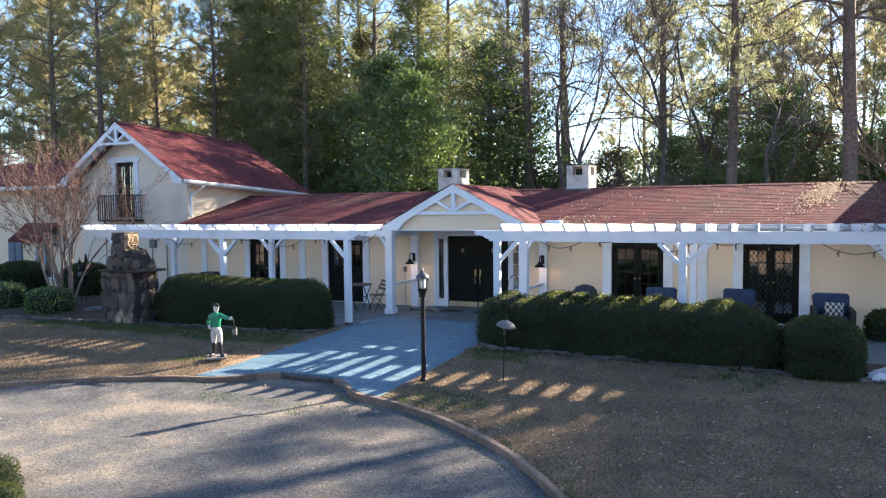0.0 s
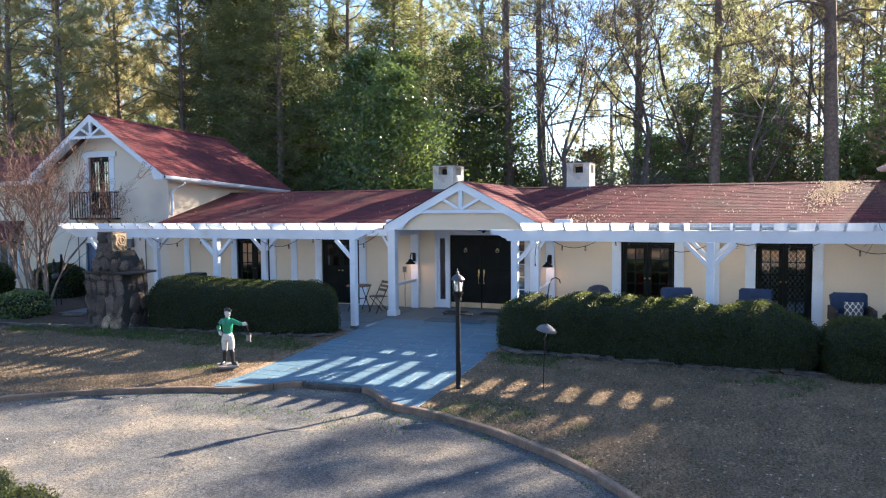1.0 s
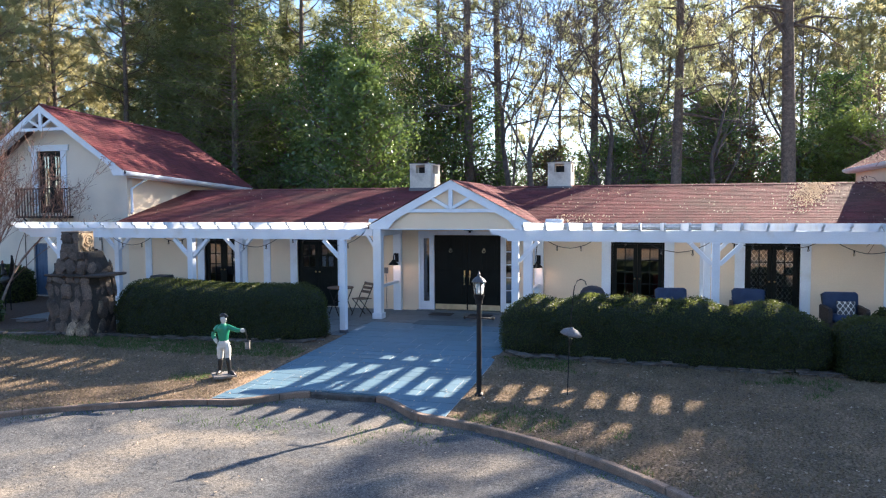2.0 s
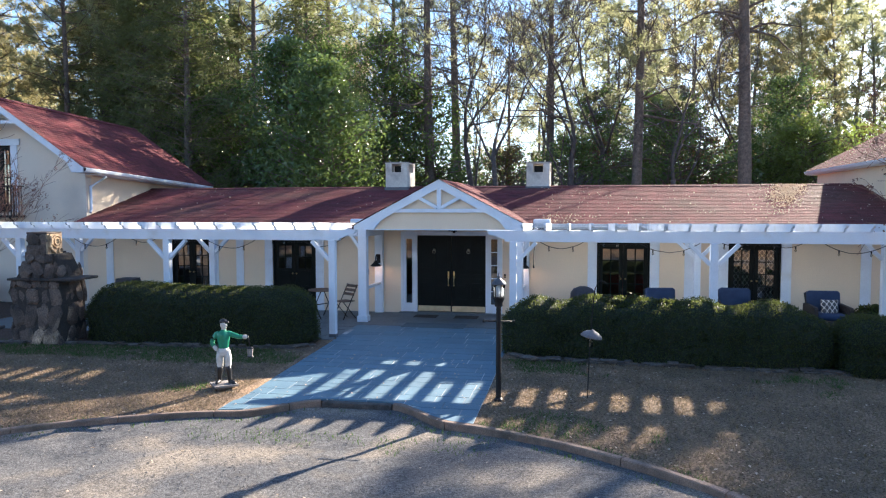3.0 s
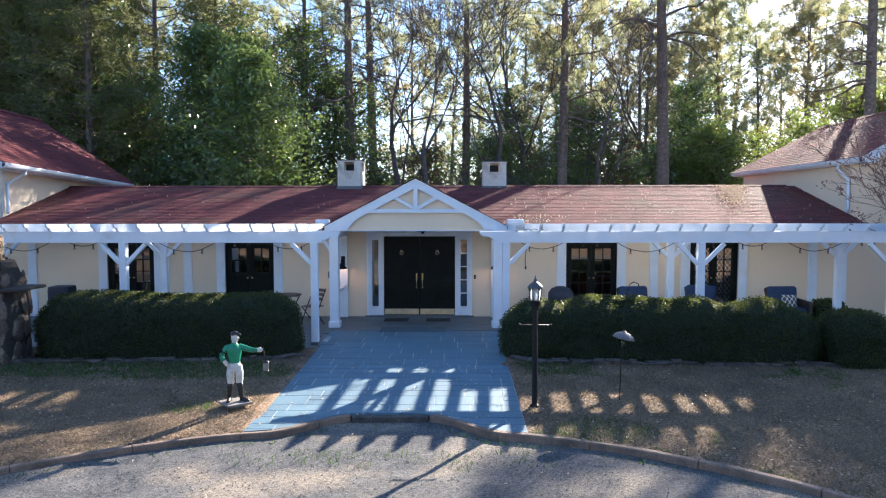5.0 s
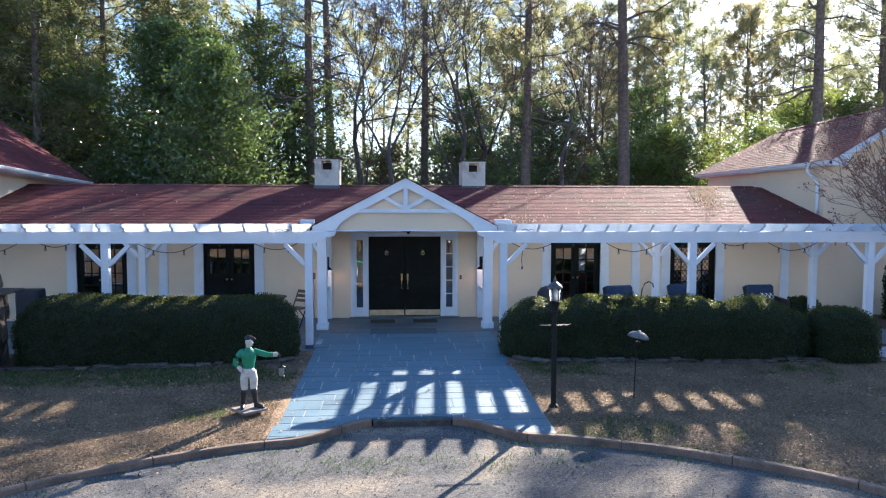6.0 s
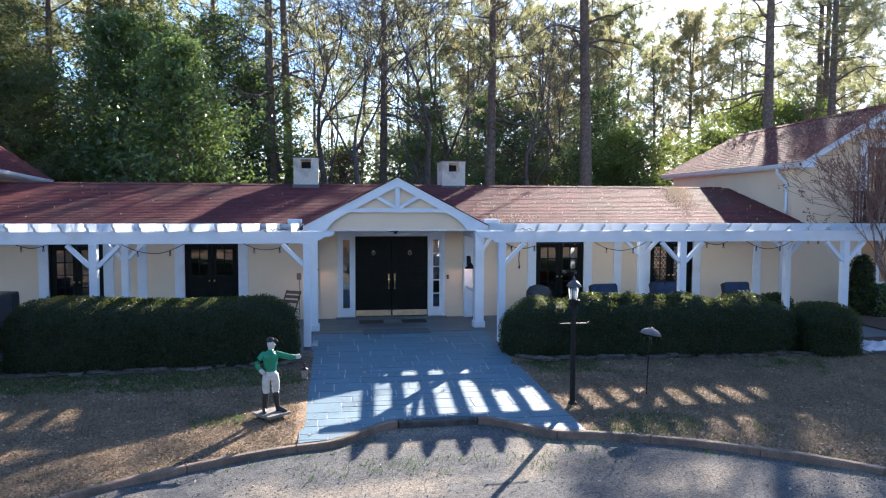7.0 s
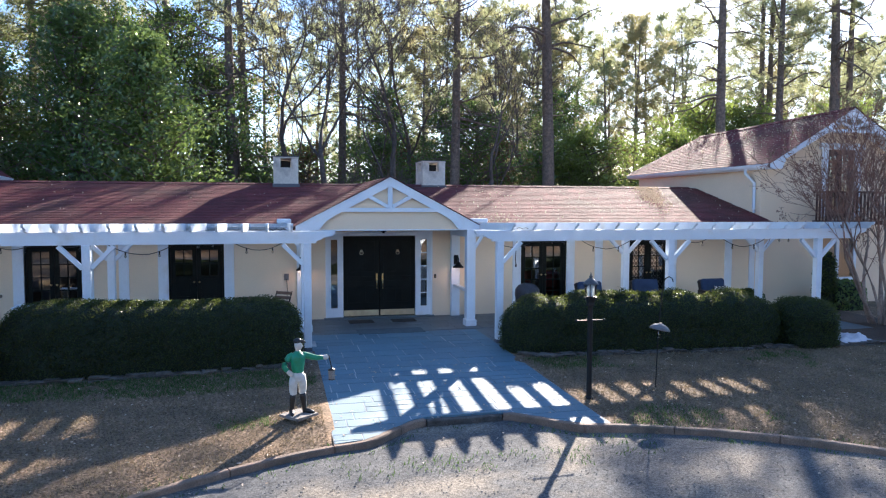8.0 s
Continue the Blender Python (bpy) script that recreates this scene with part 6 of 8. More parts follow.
def mound(name, label, x0, x1, yc, half_y, z0, top, leaf=0.04, seed=1, humps=None, per_m2=1500, mat=None, kind="", squash=4.0, group="", slant=0.0):
    """A clipped hedge or shrub: a rounded body, coloured dark for the shade inside, under many small leaves. humps: (x,
    height) of swellings along its top.
    """
    global npr
    npr = np.random.default_rng(seed)
    cx, hx = (x0 + x1) / 2, (x1 - x0) / 2
    t = thing(name, label, "hedge" if kind == "hedge" else "shrub", pose(cx, yc, z0), group)

    def shape(u, v):
        """A point on the body for angles u (round) and v (up), with its outward way."""
        cu, su, cv, sv = np.cos(u), np.sin(u), np.cos(v), np.sin(v)
        ex, ez = 2 / squash if hx > 1.2 * half_y else 0.75, 2 / 3.0
        f = lambda c, e: np.sign(c) * np.abs(c) ** e
        x = f(cu, ex) * f(cv, 0.7 if hx < 1.2 * half_y else 0.18 if squash > 6.5 else 0.38)
        y = f(su, 0.8 if hx > 1.2 * half_y else 0.75) * f(cv, 0.55)
        z = f(sv, ez)
        return x, y, z

    nu, nv = int(90 * max(1, hx / 1.5)), 26
    U, V = np.meshgrid(np.linspace(-math.pi, math.pi, nu, endpoint=False), np.linspace(-0.55, math.pi / 2, nv), indexing="ij")

    def place(U, V, grow=0.0):
        x, y, z = shape(U, V)
        H = np.full_like(x, top - z0)
        X = x * (hx + grow)
        for c, h in humps or ():
            H = H + h * np.exp(-((X + cx - c) / 0.34) ** 2)
        wob = np.array([noise.noise((a * 1.7 + seed, b * 2.3, c * 2.3)) for a, b, c in zip(X.ravel(), (y * half_y).ravel(), z.ravel())]).reshape(x.shape)
        fine = np.array([noise.noise((a * 4.6, b * 5.0 + seed, c * 4.0)) for a, b, c in zip(X.ravel(), (y * half_y).ravel(), z.ravel())]).reshape(x.shape)
        k = 1 + 0.08 * wob + 0.05 * fine + 0.6 * (H - (top - z0))
        mid = 0.38
        Z = np.where(z > 0, (H * mid) + z * (H * (1 - mid) + grow) * (1 + 0.04 * wob + 0.03 * fine), H * mid * (1 + z * 1.2 / 0.65))
        return np.stack([X * (1 + 0.02 * wob), y * (half_y + grow) * k + slant * X / hx, np.maximum(Z, 0.02)], axis=-1)

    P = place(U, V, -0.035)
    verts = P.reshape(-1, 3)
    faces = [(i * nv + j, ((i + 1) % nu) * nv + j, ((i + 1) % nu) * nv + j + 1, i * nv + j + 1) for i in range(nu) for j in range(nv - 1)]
    link_mesh("body", mesh_from("body", verts, faces, True), HEDGE_CORE, t, "dark body for the shade between the leaves")
    area = (2 * hx + 2 * half_y) * 2 * (top - z0) + 4 * hx * half_y
    n = int(area * per_m2)
    # even spread over the body's faces
    Q = P
    d1, d2 = np.roll(Q, -1, 0)[:, :-1] - Q[:, :-1], Q[:, 1:] - Q[:, :-1]
    w = np.linalg.norm(np.cross(d1, d2), axis=-1)
    pick = npr.choice(w.size, n, p=(w / w.sum()).ravel())
    iu, iv = np.unravel_index(pick, w.shape)
    a, b = npr.random(n)[:, None], npr.random(n)[:, None]
    base = Q[iu, iv] + d1[iu, iv] * a + d2[iu, iv] * b
    nrm = np.cross(d1[iu, iv], d2[iu, iv])
    nrm /= np.linalg.norm(nrm, axis=1)[:, None] + 1e-9
    flip = np.sign((nrm * (base - np.array((0, 0, (top - z0) * 0.4)))).sum(1))[:, None]
    nrm = nrm * np.where(flip == 0, 1, flip)
    base = base + nrm * (npr.random(n)[:, None] ** 1.5 * 0.075)
    c = Cloud()
    way = nrm * 0.7 + unit(n) * 0.8
    way /= np.linalg.norm(way, axis=1)[:, None]
    c.leaves(base, way, npr.uniform(0.7, 1.3, n) * leaf, npr.uniform(0.7, 1.2, n) * leaf * 0.55)
    ob = link_mesh("foliage", c.mesh("foliage"), mat or HEDGE, t)
    tagged(ob, kind="stuff")
    return t


def build_hedges():
    g = 0.17
    mound("hedge", "long clipped dark green boxwood hedge", -7.16, -2.12, -4.5, 0.65, g, 1.37, 0.04, 3, [(-6.5, 0.05), (-6.1, 0.07), (-5.7, 0.04), (-2.7, 0.05)], 1500, None, "hedge", 6.6, slant=0.12)
    mound("hedge", "long billowing clipped boxwood hedge before the chairs", 1.8, 7.78, -4.62, 0.60, g, 1.31, 0.04, 5, [(2.5, 0.08), (3.05, -0.11), (3.55, 0.11), (4.05, -0.11), (4.55, 0.11), (5.05, -0.11), (5.55, 0.10), (6.05, -0.09), (6.8, 0.08), (7.4, -0.02)], 1500, None, "hedge", 6.0, slant=-0.22)
    mound("boxwood_ball", "round clipped boxwood at the end of the hedge", 7.72, 8.98, -4.98, 0.62, g, 1.17, 0.04, 7, None, 1600, None, "hedge")
    for x, y, w, h, s, m in ((-14.0, -4.6, 0.75, 0.75, 11, LEAF), (-11.6, -4.7, 0.65, 0.7, 12, LEAF), (-15.9, -3.9, 0.8, 1.2, 13, HEDGE), (-14.4, -1.2, 0.8, 1.1, 14, HEDGE), (9.8, -1.25, 0.42, 0.62, 21, HEDGE), (-17.2, -1.7, 0.85, 1.15, 19, HEDGE), (-18.7, -2.3, 0.85, 1.0, 20, HEDGE), (13.1, -1.0, 0.55, 0.8, 16, LEAF), (11.4, -4.9, 0.5, 0.55, 17, LEAF_BRIGHT), (12.45, -1.0, 0.3, 1.6, 18, HEDGE)):
        mound("garden_shrub", "loose green shrub in a mulched bed", x - w, x + w, y, w * 0.85, ground_z(x, y) - 0.02, ground_z(x, y) + h, 0.095, s, None, 380, m, group="shrubs beside the house")
    for k, (x, y) in enumerate(((0.02, -13.95), (-0.85, -13.75), (0.8, -14.45), (-1.6, -14.2), (1.35, -15.1))):
        mound("boxwood_ball", "small clipped boxwood on the drive's island", x - 0.3, x + 0.3, y, 0.3, 0.0, 0.50, 0.03, 30 + k, None, 2200, HEDGE, "hedge", group="boxwoods on the island")


def build_lawn_cover():
    """Short dead grass, tufts of green, and fallen leaves on lawn and roofs."""
    global npr
    npr = np.random.default_rng(91)
    c, g, lv = Cloud(), Cloud(), Cloud()
    pts, gp = [], []
    while len(pts) < 100000:
        x, y = npr.uniform(-11, 11.5), npr.uniform(-12.5, -5.2)
        if in_drive(x, y) or math.hypot(x - DRIVE_X, y - DRIVE_Y) < DRIVE_R + 0.16 or (abs(x) < WALK_W + 0.05):
            continue
        z = ground_z(x, y)
        d = noise.noise((x * 0.5, y * 0.5, 9.0)) + 0.35 * noise.noise((x * 2.2, y * 2.2, 3.0))
        if (d > 0.6 or math.hypot(x - 2.9, (y + 8.7) * 1.3) < 0.55 + 0.5 * d or -6.3 + 0.5 * d < y < -5.2 and (x < -1.9 and d > -0.25 or d > 0.3)) and npr.random() < 0.42:
            gp.append((x, y, z))
            for _ in range(3 if y > -6.6 else 1):
                gx, gy = x + npr.normal() * 0.05, y + npr.normal() * 0.05
                gp.append((gx, gy, ground_z(gx, gy)))
        pts.append((x, y, z))
    pts = np.array(pts)
    n = len(pts)
    way = unit(n) * 0.9 + np.array((0, 0, 0.75))
    way[:, 2] = np.abs(way[:, 2])
    way /= np.linalg.norm(way, axis=1)[:, None]
    c.blades(pts, way, npr.uniform(0.025, 0.07, n), 0.012)
    tagged(link_mesh("dead_grass", c.mesh("dead_grass"), STRAW), "short dead grass blades", "grass", kind="stuff")
    # a ragged fringe of grass along the kerb
    for (ax, ay), (bx, by) in zip(KERB_LINE, KERB_LINE[1:]):
        if min(ay, by) < -15:
            continue
        rx, ry = (ax + bx) / 2 - DRIVE_X, (ay + by) / 2 - DRIVE_Y
        rl = math.hypot(rx, ry)
        for _ in range(int(110 * math.hypot(bx - ax, by - ay))):
            u, s = npr.random(), npr.choice((-1, 1), p=(0.4, 0.6))
            if noise.noise((ax * 1.3 + u, ay * 1.3, 2.0 * s)) < -0.05:
                continue
            off = s * (0.13 + abs(npr.normal()) * 0.07)
            x, y = ax + (bx - ax) * u + rx / rl * off, ay + (by - ay) * u + ry / rl * off
            if s > 0 and abs(x) < WALK_W + 0.05:
                continue
            gp.append((x, y, 0.036 if s < 0 else ground_z(x, y)))
    # moss and thin grass where the drive meets the end of the walk
    for _ in range(1000):
        x, y = npr.uniform(-2.0, 2.2), npr.uniform(-10.6, -9.4)
        if in_drive(x, y) and noise.noise((x * 2.5, y * 2.5, 4.0)) + (y + 10.0) * 1.2 > 0.12:
            gp.append((x, y, 0.03))
    gp = np.array(gp)
    n = len(gp)
    way = unit(n) * 0.6 + np.array((0, 0, 0.9))
    way /= np.linalg.norm(way, axis=1)[:, None]
    g.blades(gp, way, npr.uniform(0.03, 0.07, n), 0.012)
    tagged(link_mesh("green_grass", g.mesh("green_grass"), GRASS), "thin green grass tufts in the lawn", "grass", kind="stuff")
    n = 1300
    q = []
    while len(q) < n:
        x, y = npr.uniform(-10, 11), npr.uniform(-12, -4.9)
        if not in_drive(x, y) or npr.random() < 0.2:
            q.append((x, y, (walk_z(y) if abs(x) < WALK_W else ground_z(x, y)) + 0.012) if not in_drive(x, y) else (x, y, 0.05))
    nr = unit(n) * 0.35 + np.array((0, 0, 1))
    nr /= np.linalg.norm(nr, axis=1)[:, None]
    lv.leaves(np.array(q), nr, npr.uniform(0.03, 0.07, n), npr.uniform(0.02, 0.04, n))
    tagged(link_mesh("fallen_leaves", lv.mesh("fallen_leaves"), DRY_LEAF), "dry brown leaves fallen on lawn and walk", "leaves", kind="stuff")
    # leaves on the roofs, thick in the corner by the east wing and behind the porch gable
    rl = Cloud()
    q = []
    while len(q) < 2100:
        u = npr.random()
        if u < 0.83:
            y = max(0.2, 3.2 - abs(npr.normal()) * 1.1)
            x = 9.12 + (y - 3.1) * 0.34 + npr.normal() * 0.2
        elif u < 0.87:
            x, y = 2.35 + abs(npr.normal()) * 0.5, npr.uniform(-0.6, 0.1)
        elif u < 0.97:
            x, y = npr.uniform(2.2, 10.8), npr.uniform(-0.6, 3.2)
        else:
            x, y = npr.uniform(-10.5, -1.8), npr.uniform(-0.6, 3.2)
        q.append((x, y, EAVE_Z + (y - EAVE_Y) * PITCH + 0.03 + 0.02 * npr.random()))
    for _ in range(700):
        y = npr.uniform(-0.6, 7.0)
        x = 13.58 - abs(npr.normal()) * 1.3 - 0.2
        if 10.9 < x:
            q.append((x, y, 5.92 - (13.58 - x) * (5.92 - 4.33) / 2.72 + 0.03 - 0.013 * max(0.0, y)))
    q = np.array(q)
    n = len(q)
    nr = unit(n) * 1.5 + np.array((0, -0.1, 0.8))
    nr /= np.linalg.norm(nr, axis=1)[:, None]
    rl.leaves(q, nr, npr.uniform(0.03, 0.065, n), npr.uniform(0.018, 0.035, n))
    tagged(link_mesh("roof_leaves", rl.mesh("roof_leaves"), DRY_LEAF), "dry leaves caught on the roof shingles", "leaves", kind="stuff")


STRAW = leaf_material("straw_blade", (0.155, 0.12, 0.076), (0.30, 0.235, 0.15), (0.22, 0.17, 0.10), 0.3, 0.7, 0.2)
GRASS = leaf_material("green_blade", (0.035, 0.085, 0.022), (0.07, 0.13, 0.035), (0.14, 0.25, 0.06), 0.35, 0.6, 0.2)

# ---- garden things ----
def build_lamp_post(x, y):
    z = ground_z(x, y)
    t = thing("lamp_post", "black lamp post with glass lantern and ladder bar", "lamp post", pose(x, y, z))
    part("post", lathe([(0.07, -0.05), (0.07, 0.02), (0.042, 0.05), (0.038, 1.44), (0.06, 1.45), (0.06, 1.50), (0.085, 1.56), (0.09, 1.58)], 14), IRON, t, "", False)
    c = Cloud()
    c.tube([(-0.22, 0, 1.22), (0.22, 0, 1.22)], (0.012, 0.012), 8)
    for s in (-1, 1):
        c.tube([(s * 0.22, 0, 1.20), (s * 0.235, 0, 1.22), (s * 0.225, 0, 1.245)], (0.015, 0.02, 0.012), 6)
    link_mesh("ladder_bar", c.mesh("ladder_bar", True), IRON, t)
    lan = new("lantern")
    lan.parent = t
    lan.location = (0, 0, 1.58)
    lan.scale = (0.98, 0.98, 1.06)
    bm = bmesh.new()
    n = 6
    for i in range(n):
        a = i * math.pi / 3
        ca, sa = math.cos(a), math.sin(a)
        add_beam(bm, (0.075 * ca, 0.075 * sa, 0.0), (0.098 * ca, 0.098 * sa, 0.19), 0.012, 0.012)
    add_lathe(bm, [(0.085, -0.002), (0.09, 0.01), (0.06, 0.015)], 6)
    part("cage", bm, IRON, lan)
    bm = bmesh.new()
    for i in range(n):
        a, b = i * math.pi / 3, (i + 1) * math.pi / 3
        q = [bm.verts.new((r * math.cos(w), r * math.sin(w), h)) for r, w, h in ((0.07, a, 0.012), (0.07, b, 0.012), (0.092, b, 0.19), (0.092, a, 0.19))]
        bm.faces.new(q)
    g = part("lantern_glass", bm, LAMP_GLASS, lan, "clear glass panes")
    g.visible_shadow = False
    part("lantern_roof", lathe([(0.12, 0.188), (0.118, 0.2), (0.09, 0.235), (0.055, 0.262), (0.03, 0.275), (0.022, 0.29), (0.03, 0.30), (0.016, 0.315), (0.008, 0.34), (0.002, 0.37)], 12), LANTERN_CAP, lan, "weathered grey metal cap with finial", True)
    # candle made broad and white so its colour stands for the bright panes
    part("candle", lathe([(0.045, 0.012), (0.052, 0.05), (0.055, 0.13), (0.045, 0.165), (0.01, 0.18)], 14), WHITE, lan, "white candle widened to brighten the lantern panes", True)


def build_feeder(x, y):
    z = ground_z(x, y)
    t = thing("bird_feeder", "shepherd's hook pole with grey domed squirrel baffle", "bird feeder", pose(x, y, z))
    c = Cloud()
    pts = [(0, 0, -0.05), (0.03, 0, 0.9), (0.08, 0, 1.55), (0.10, 0, 1.70), (0.14, 0, 1.79), (0.20, 0, 1.82), (0.26, 0, 1.79), (0.28, 0, 1.73)]
    c.tube(pts, [0.009] * len(pts), 6)
    link_mesh("hook_pole", c.mesh("hook_pole", True), IRON, t)
    bm = lathe([(0.165, 0.0), (0.17, 0.008), (0.14, 0.05), (0.09, 0.085), (0.03, 0.105), (0.012, 0.12), (0.0, 0.12)], 24)
    bmesh.ops.rotate(bm, verts=bm.verts, matrix=Matrix.Rotation(radians(12), 3, "Y"))
    bmesh.ops.translate(bm, verts=bm.verts, vec=(0.05, 0, 0.95))
    part("baffle", bm, GREY_METAL, t, "grey metal dome", True)
    bm = lathe([(0.03, 0.80), (0.035, 0.82), (0.035, 0.94), (0.02, 0.96)], 10, (0.045, 0))
    part("seed_tube", bm, LAMP_GLASS, t, "clear seed tube", True)


def limb(c, pts, radii, sides=10):
    c.tube(pts, radii, sides)


def build_statue(x, y):
    """Painted garden statue on a square base, arm stretched out with a lantern: one plain mesh."""
    z = ground_z(x, y)
    clouds = []

    def add(mat, build):
        c = Cloud()
        build(c)
        clouds.append((mat, c))

    def boots(c):
        limb(c, [(-0.095, 0.02, 0.06), (-0.088, 0.02, 0.16), (-0.078, 0.015, 0.27), (-0.072, 0.01, 0.335)], (0.036, 0.038, 0.05, 0.048))
        limb(c, [(0.105, 0.0, 0.06), (0.092, 0.0, 0.16), (0.078, 0.005, 0.27), (0.07, 0.0, 0.335)], (0.036, 0.038, 0.05, 0.048))
        limb(c, [(-0.095, 0.035, 0.085), (-0.10, -0.04, 0.078), (-0.105, -0.10, 0.066), (-0.108, -0.13, 0.062)], (0.034, 0.035, 0.028, 0.012))
        limb(c, [(0.10, 0.015, 0.085), (0.15, -0.04, 0.08), (0.20, -0.085, 0.067), (0.225, -0.10, 0.062)], (0.034, 0.036, 0.028, 0.012))

    def trousers(c):
        for s in (-1, 1):
            limb(c, [(s * 0.066, 0.005, 0.32), (s * 0.072, 0.005, 0.37), (s * 0.07, 0.0, 0.47), (s * 0.052, 0.0, 0.585)], (0.05, 0.056, 0.064, 0.062))
        limb(c, [(0, 0, 0.51), (0, 0, 0.57), (0, 0, 0.63)], (0.082, 0.10, 0.086))

    def jacket(c):
        limb(c, [(0, -0.015, 0.56), (0, -0.005, 0.60), (0, 0, 0.66), (0, 0, 0.75), (0, 0, 0.82), (0, 0, 0.868), (0, 0, 0.90), (0, 0, 0.912)], (0.03, 0.078, 0.088, 0.104, 0.118, 0.105, 0.065, 0.036), 16)
        limb(c, [(-0.07, 0.0, 0.868), (-0.12, 0.005, 0.845), (-0.16, 0.01, 0.80), (-0.19, 0.015, 0.755), (-0.20, 0.012, 0.715), (-0.185, -0.005, 0.685), (-0.15, -0.028, 0.655)], (0.044, 0.046, 0.044, 0.042, 0.04, 0.037, 0.032))
        limb(c, [(0.08, 0.0, 0.865), (0.17, -0.02, 0.838), (0.27, -0.05, 0.812), (0.36, -0.085, 0.815)], (0.044, 0.044, 0.038, 0.030))
        limb(c, [(0, -0.002, 0.90), (0, -0.004, 0.925)], (0.05, 0.044), 12)
        for k in range(5):
            limb(c, [(0.004, -0.082 - 0.007 * k, 0.64 + 0.05 * k), (0.004, -0.098 - 0.007 * k, 0.64 + 0.05 * k)], (0.011, 0.006), 6)

    def pale(c):
        limb(c, [(0, 0, 0.91), (0.002, -0.003, 0.935), (0.008, -0.008, 0.955), (0.01, -0.01, 0.995), (0.006, -0.006, 1.04), (0.004, 0, 1.055)], (0.032, 0.034, 0.05, 0.058, 0.055, 0.03), 14)
        limb(c, [(0.055, -0.025, 1.0), (0.072, -0.03, 0.985), (0.06, -0.026, 0.972)], (0.01, 0.012, 0.008), 6)
        limb(c, [(0.355, -0.085, 0.815), (0.40, -0.095, 0.82), (0.425, -0.10, 0.825)], (0.033, 0.036, 0.015))
        limb(c, [(-0.155, -0.028, 0.655), (-0.118, -0.055, 0.62), (-0.105, -0.06, 0.585)], (0.032, 0.034, 0.015))

    def cap(c):
        limb(c, [(0.002, 0.0, 1.035), (0.002, 0.0, 1.062), (0.0, 0.002, 1.085), (0.0, 0.004, 1.10)], (0.062, 0.066, 0.05, 0.012), 14)
        limb(c, [(0.04, -0.018, 1.05), (0.08, -0.034, 1.046), (0.115, -0.046, 1.038)], (0.034, 0.026, 0.006), 10)
        limb(c, [(0.415, -0.098, 0.85), (0.43, -0.10, 0.83), (0.45, -0.105, 0.74), (0.465, -0.108, 0.66)], (0.008, 0.01, 0.009, 0.008), 5)
        limb(c, [(0.465, -0.108, 0.66), (0.465, -0.108, 0.64), (0.465, -0.108, 0.63)], (0.015, 0.055, 0.058), 6)
        limb(c, [(0.465, -0.108, 0.495), (0.465, -0.108, 0.51)], (0.05, 0.05), 6)

    def lantern(c):
        limb(c, [(0.465, -0.108, 0.51), (0.465, -0.108, 0.63)], (0.042, 0.048), 6)

    def base(c):
        c.add(np.array([[a * 0.27, b * 0.27 - 0.03, h] for h in (0.022, 0.055) for a, b in ((-0.3, -1), (1, -0.3), (0.3, 1), (-1, 0.3))]), [(0, 1, 5, 4), (1, 2, 6, 5), (2, 3, 7, 6), (3, 0, 4, 7), (4, 5, 6, 7), (3, 2, 1, 0)])
        c.add(np.array([[a * 0.16, b * 0.16 - 0.03, h] for h in (-0.12, 0.022) for a, b in ((-0.3, -1), (1, -0.3), (0.3, 1), (-1, 0.3))]), [(0, 1, 5, 4), (1, 2, 6, 5), (2, 3, 7, 6), (3, 0, 4, 7)])

    for mat, b in ((BLACK_PAINT, boots), (WHITE_PAINT, trousers), (GREEN_PAINT, jacket), (WHITE_PAINT, pale), (BLACK_PAINT, cap), (PLINTH, lantern), (PLINTH, base)):
        add(mat, b)
    verts, faces, idx, n = [], [], [], 0
    mats = []
    for mat, c in clouds:
        if mat not in mats:
            mats.append(mat)
        v = np.concatenate(c.v)
        verts += v.tolist()
        faces += [tuple(i + n for i in f) for f in c.f]
        idx += [mats.index(mat)] * len(c.f)
        n += len(v)
    verts = [(a * 0.92 if a < 0.2 else a - 0.016, b * 0.9, h) for a, b, h in verts]
    mesh = mesh_from("garden_statue", verts, faces, True)
    for m in mats:
        mesh.materials.append(m)
    mesh.polygons.foreach_set("material_index", idx)
    flat = mats.index(PLINTH)
    mesh.polygons.foreach_set("use_smooth", [i != flat for i in idx])
    ob = new("garden_statue", mesh)
    ob.matrix_basis = pose(x, y, z + 0.01, 0, 0, 12)
    tagged(ob, "painted garden statue in green holding out a lantern", "statue")


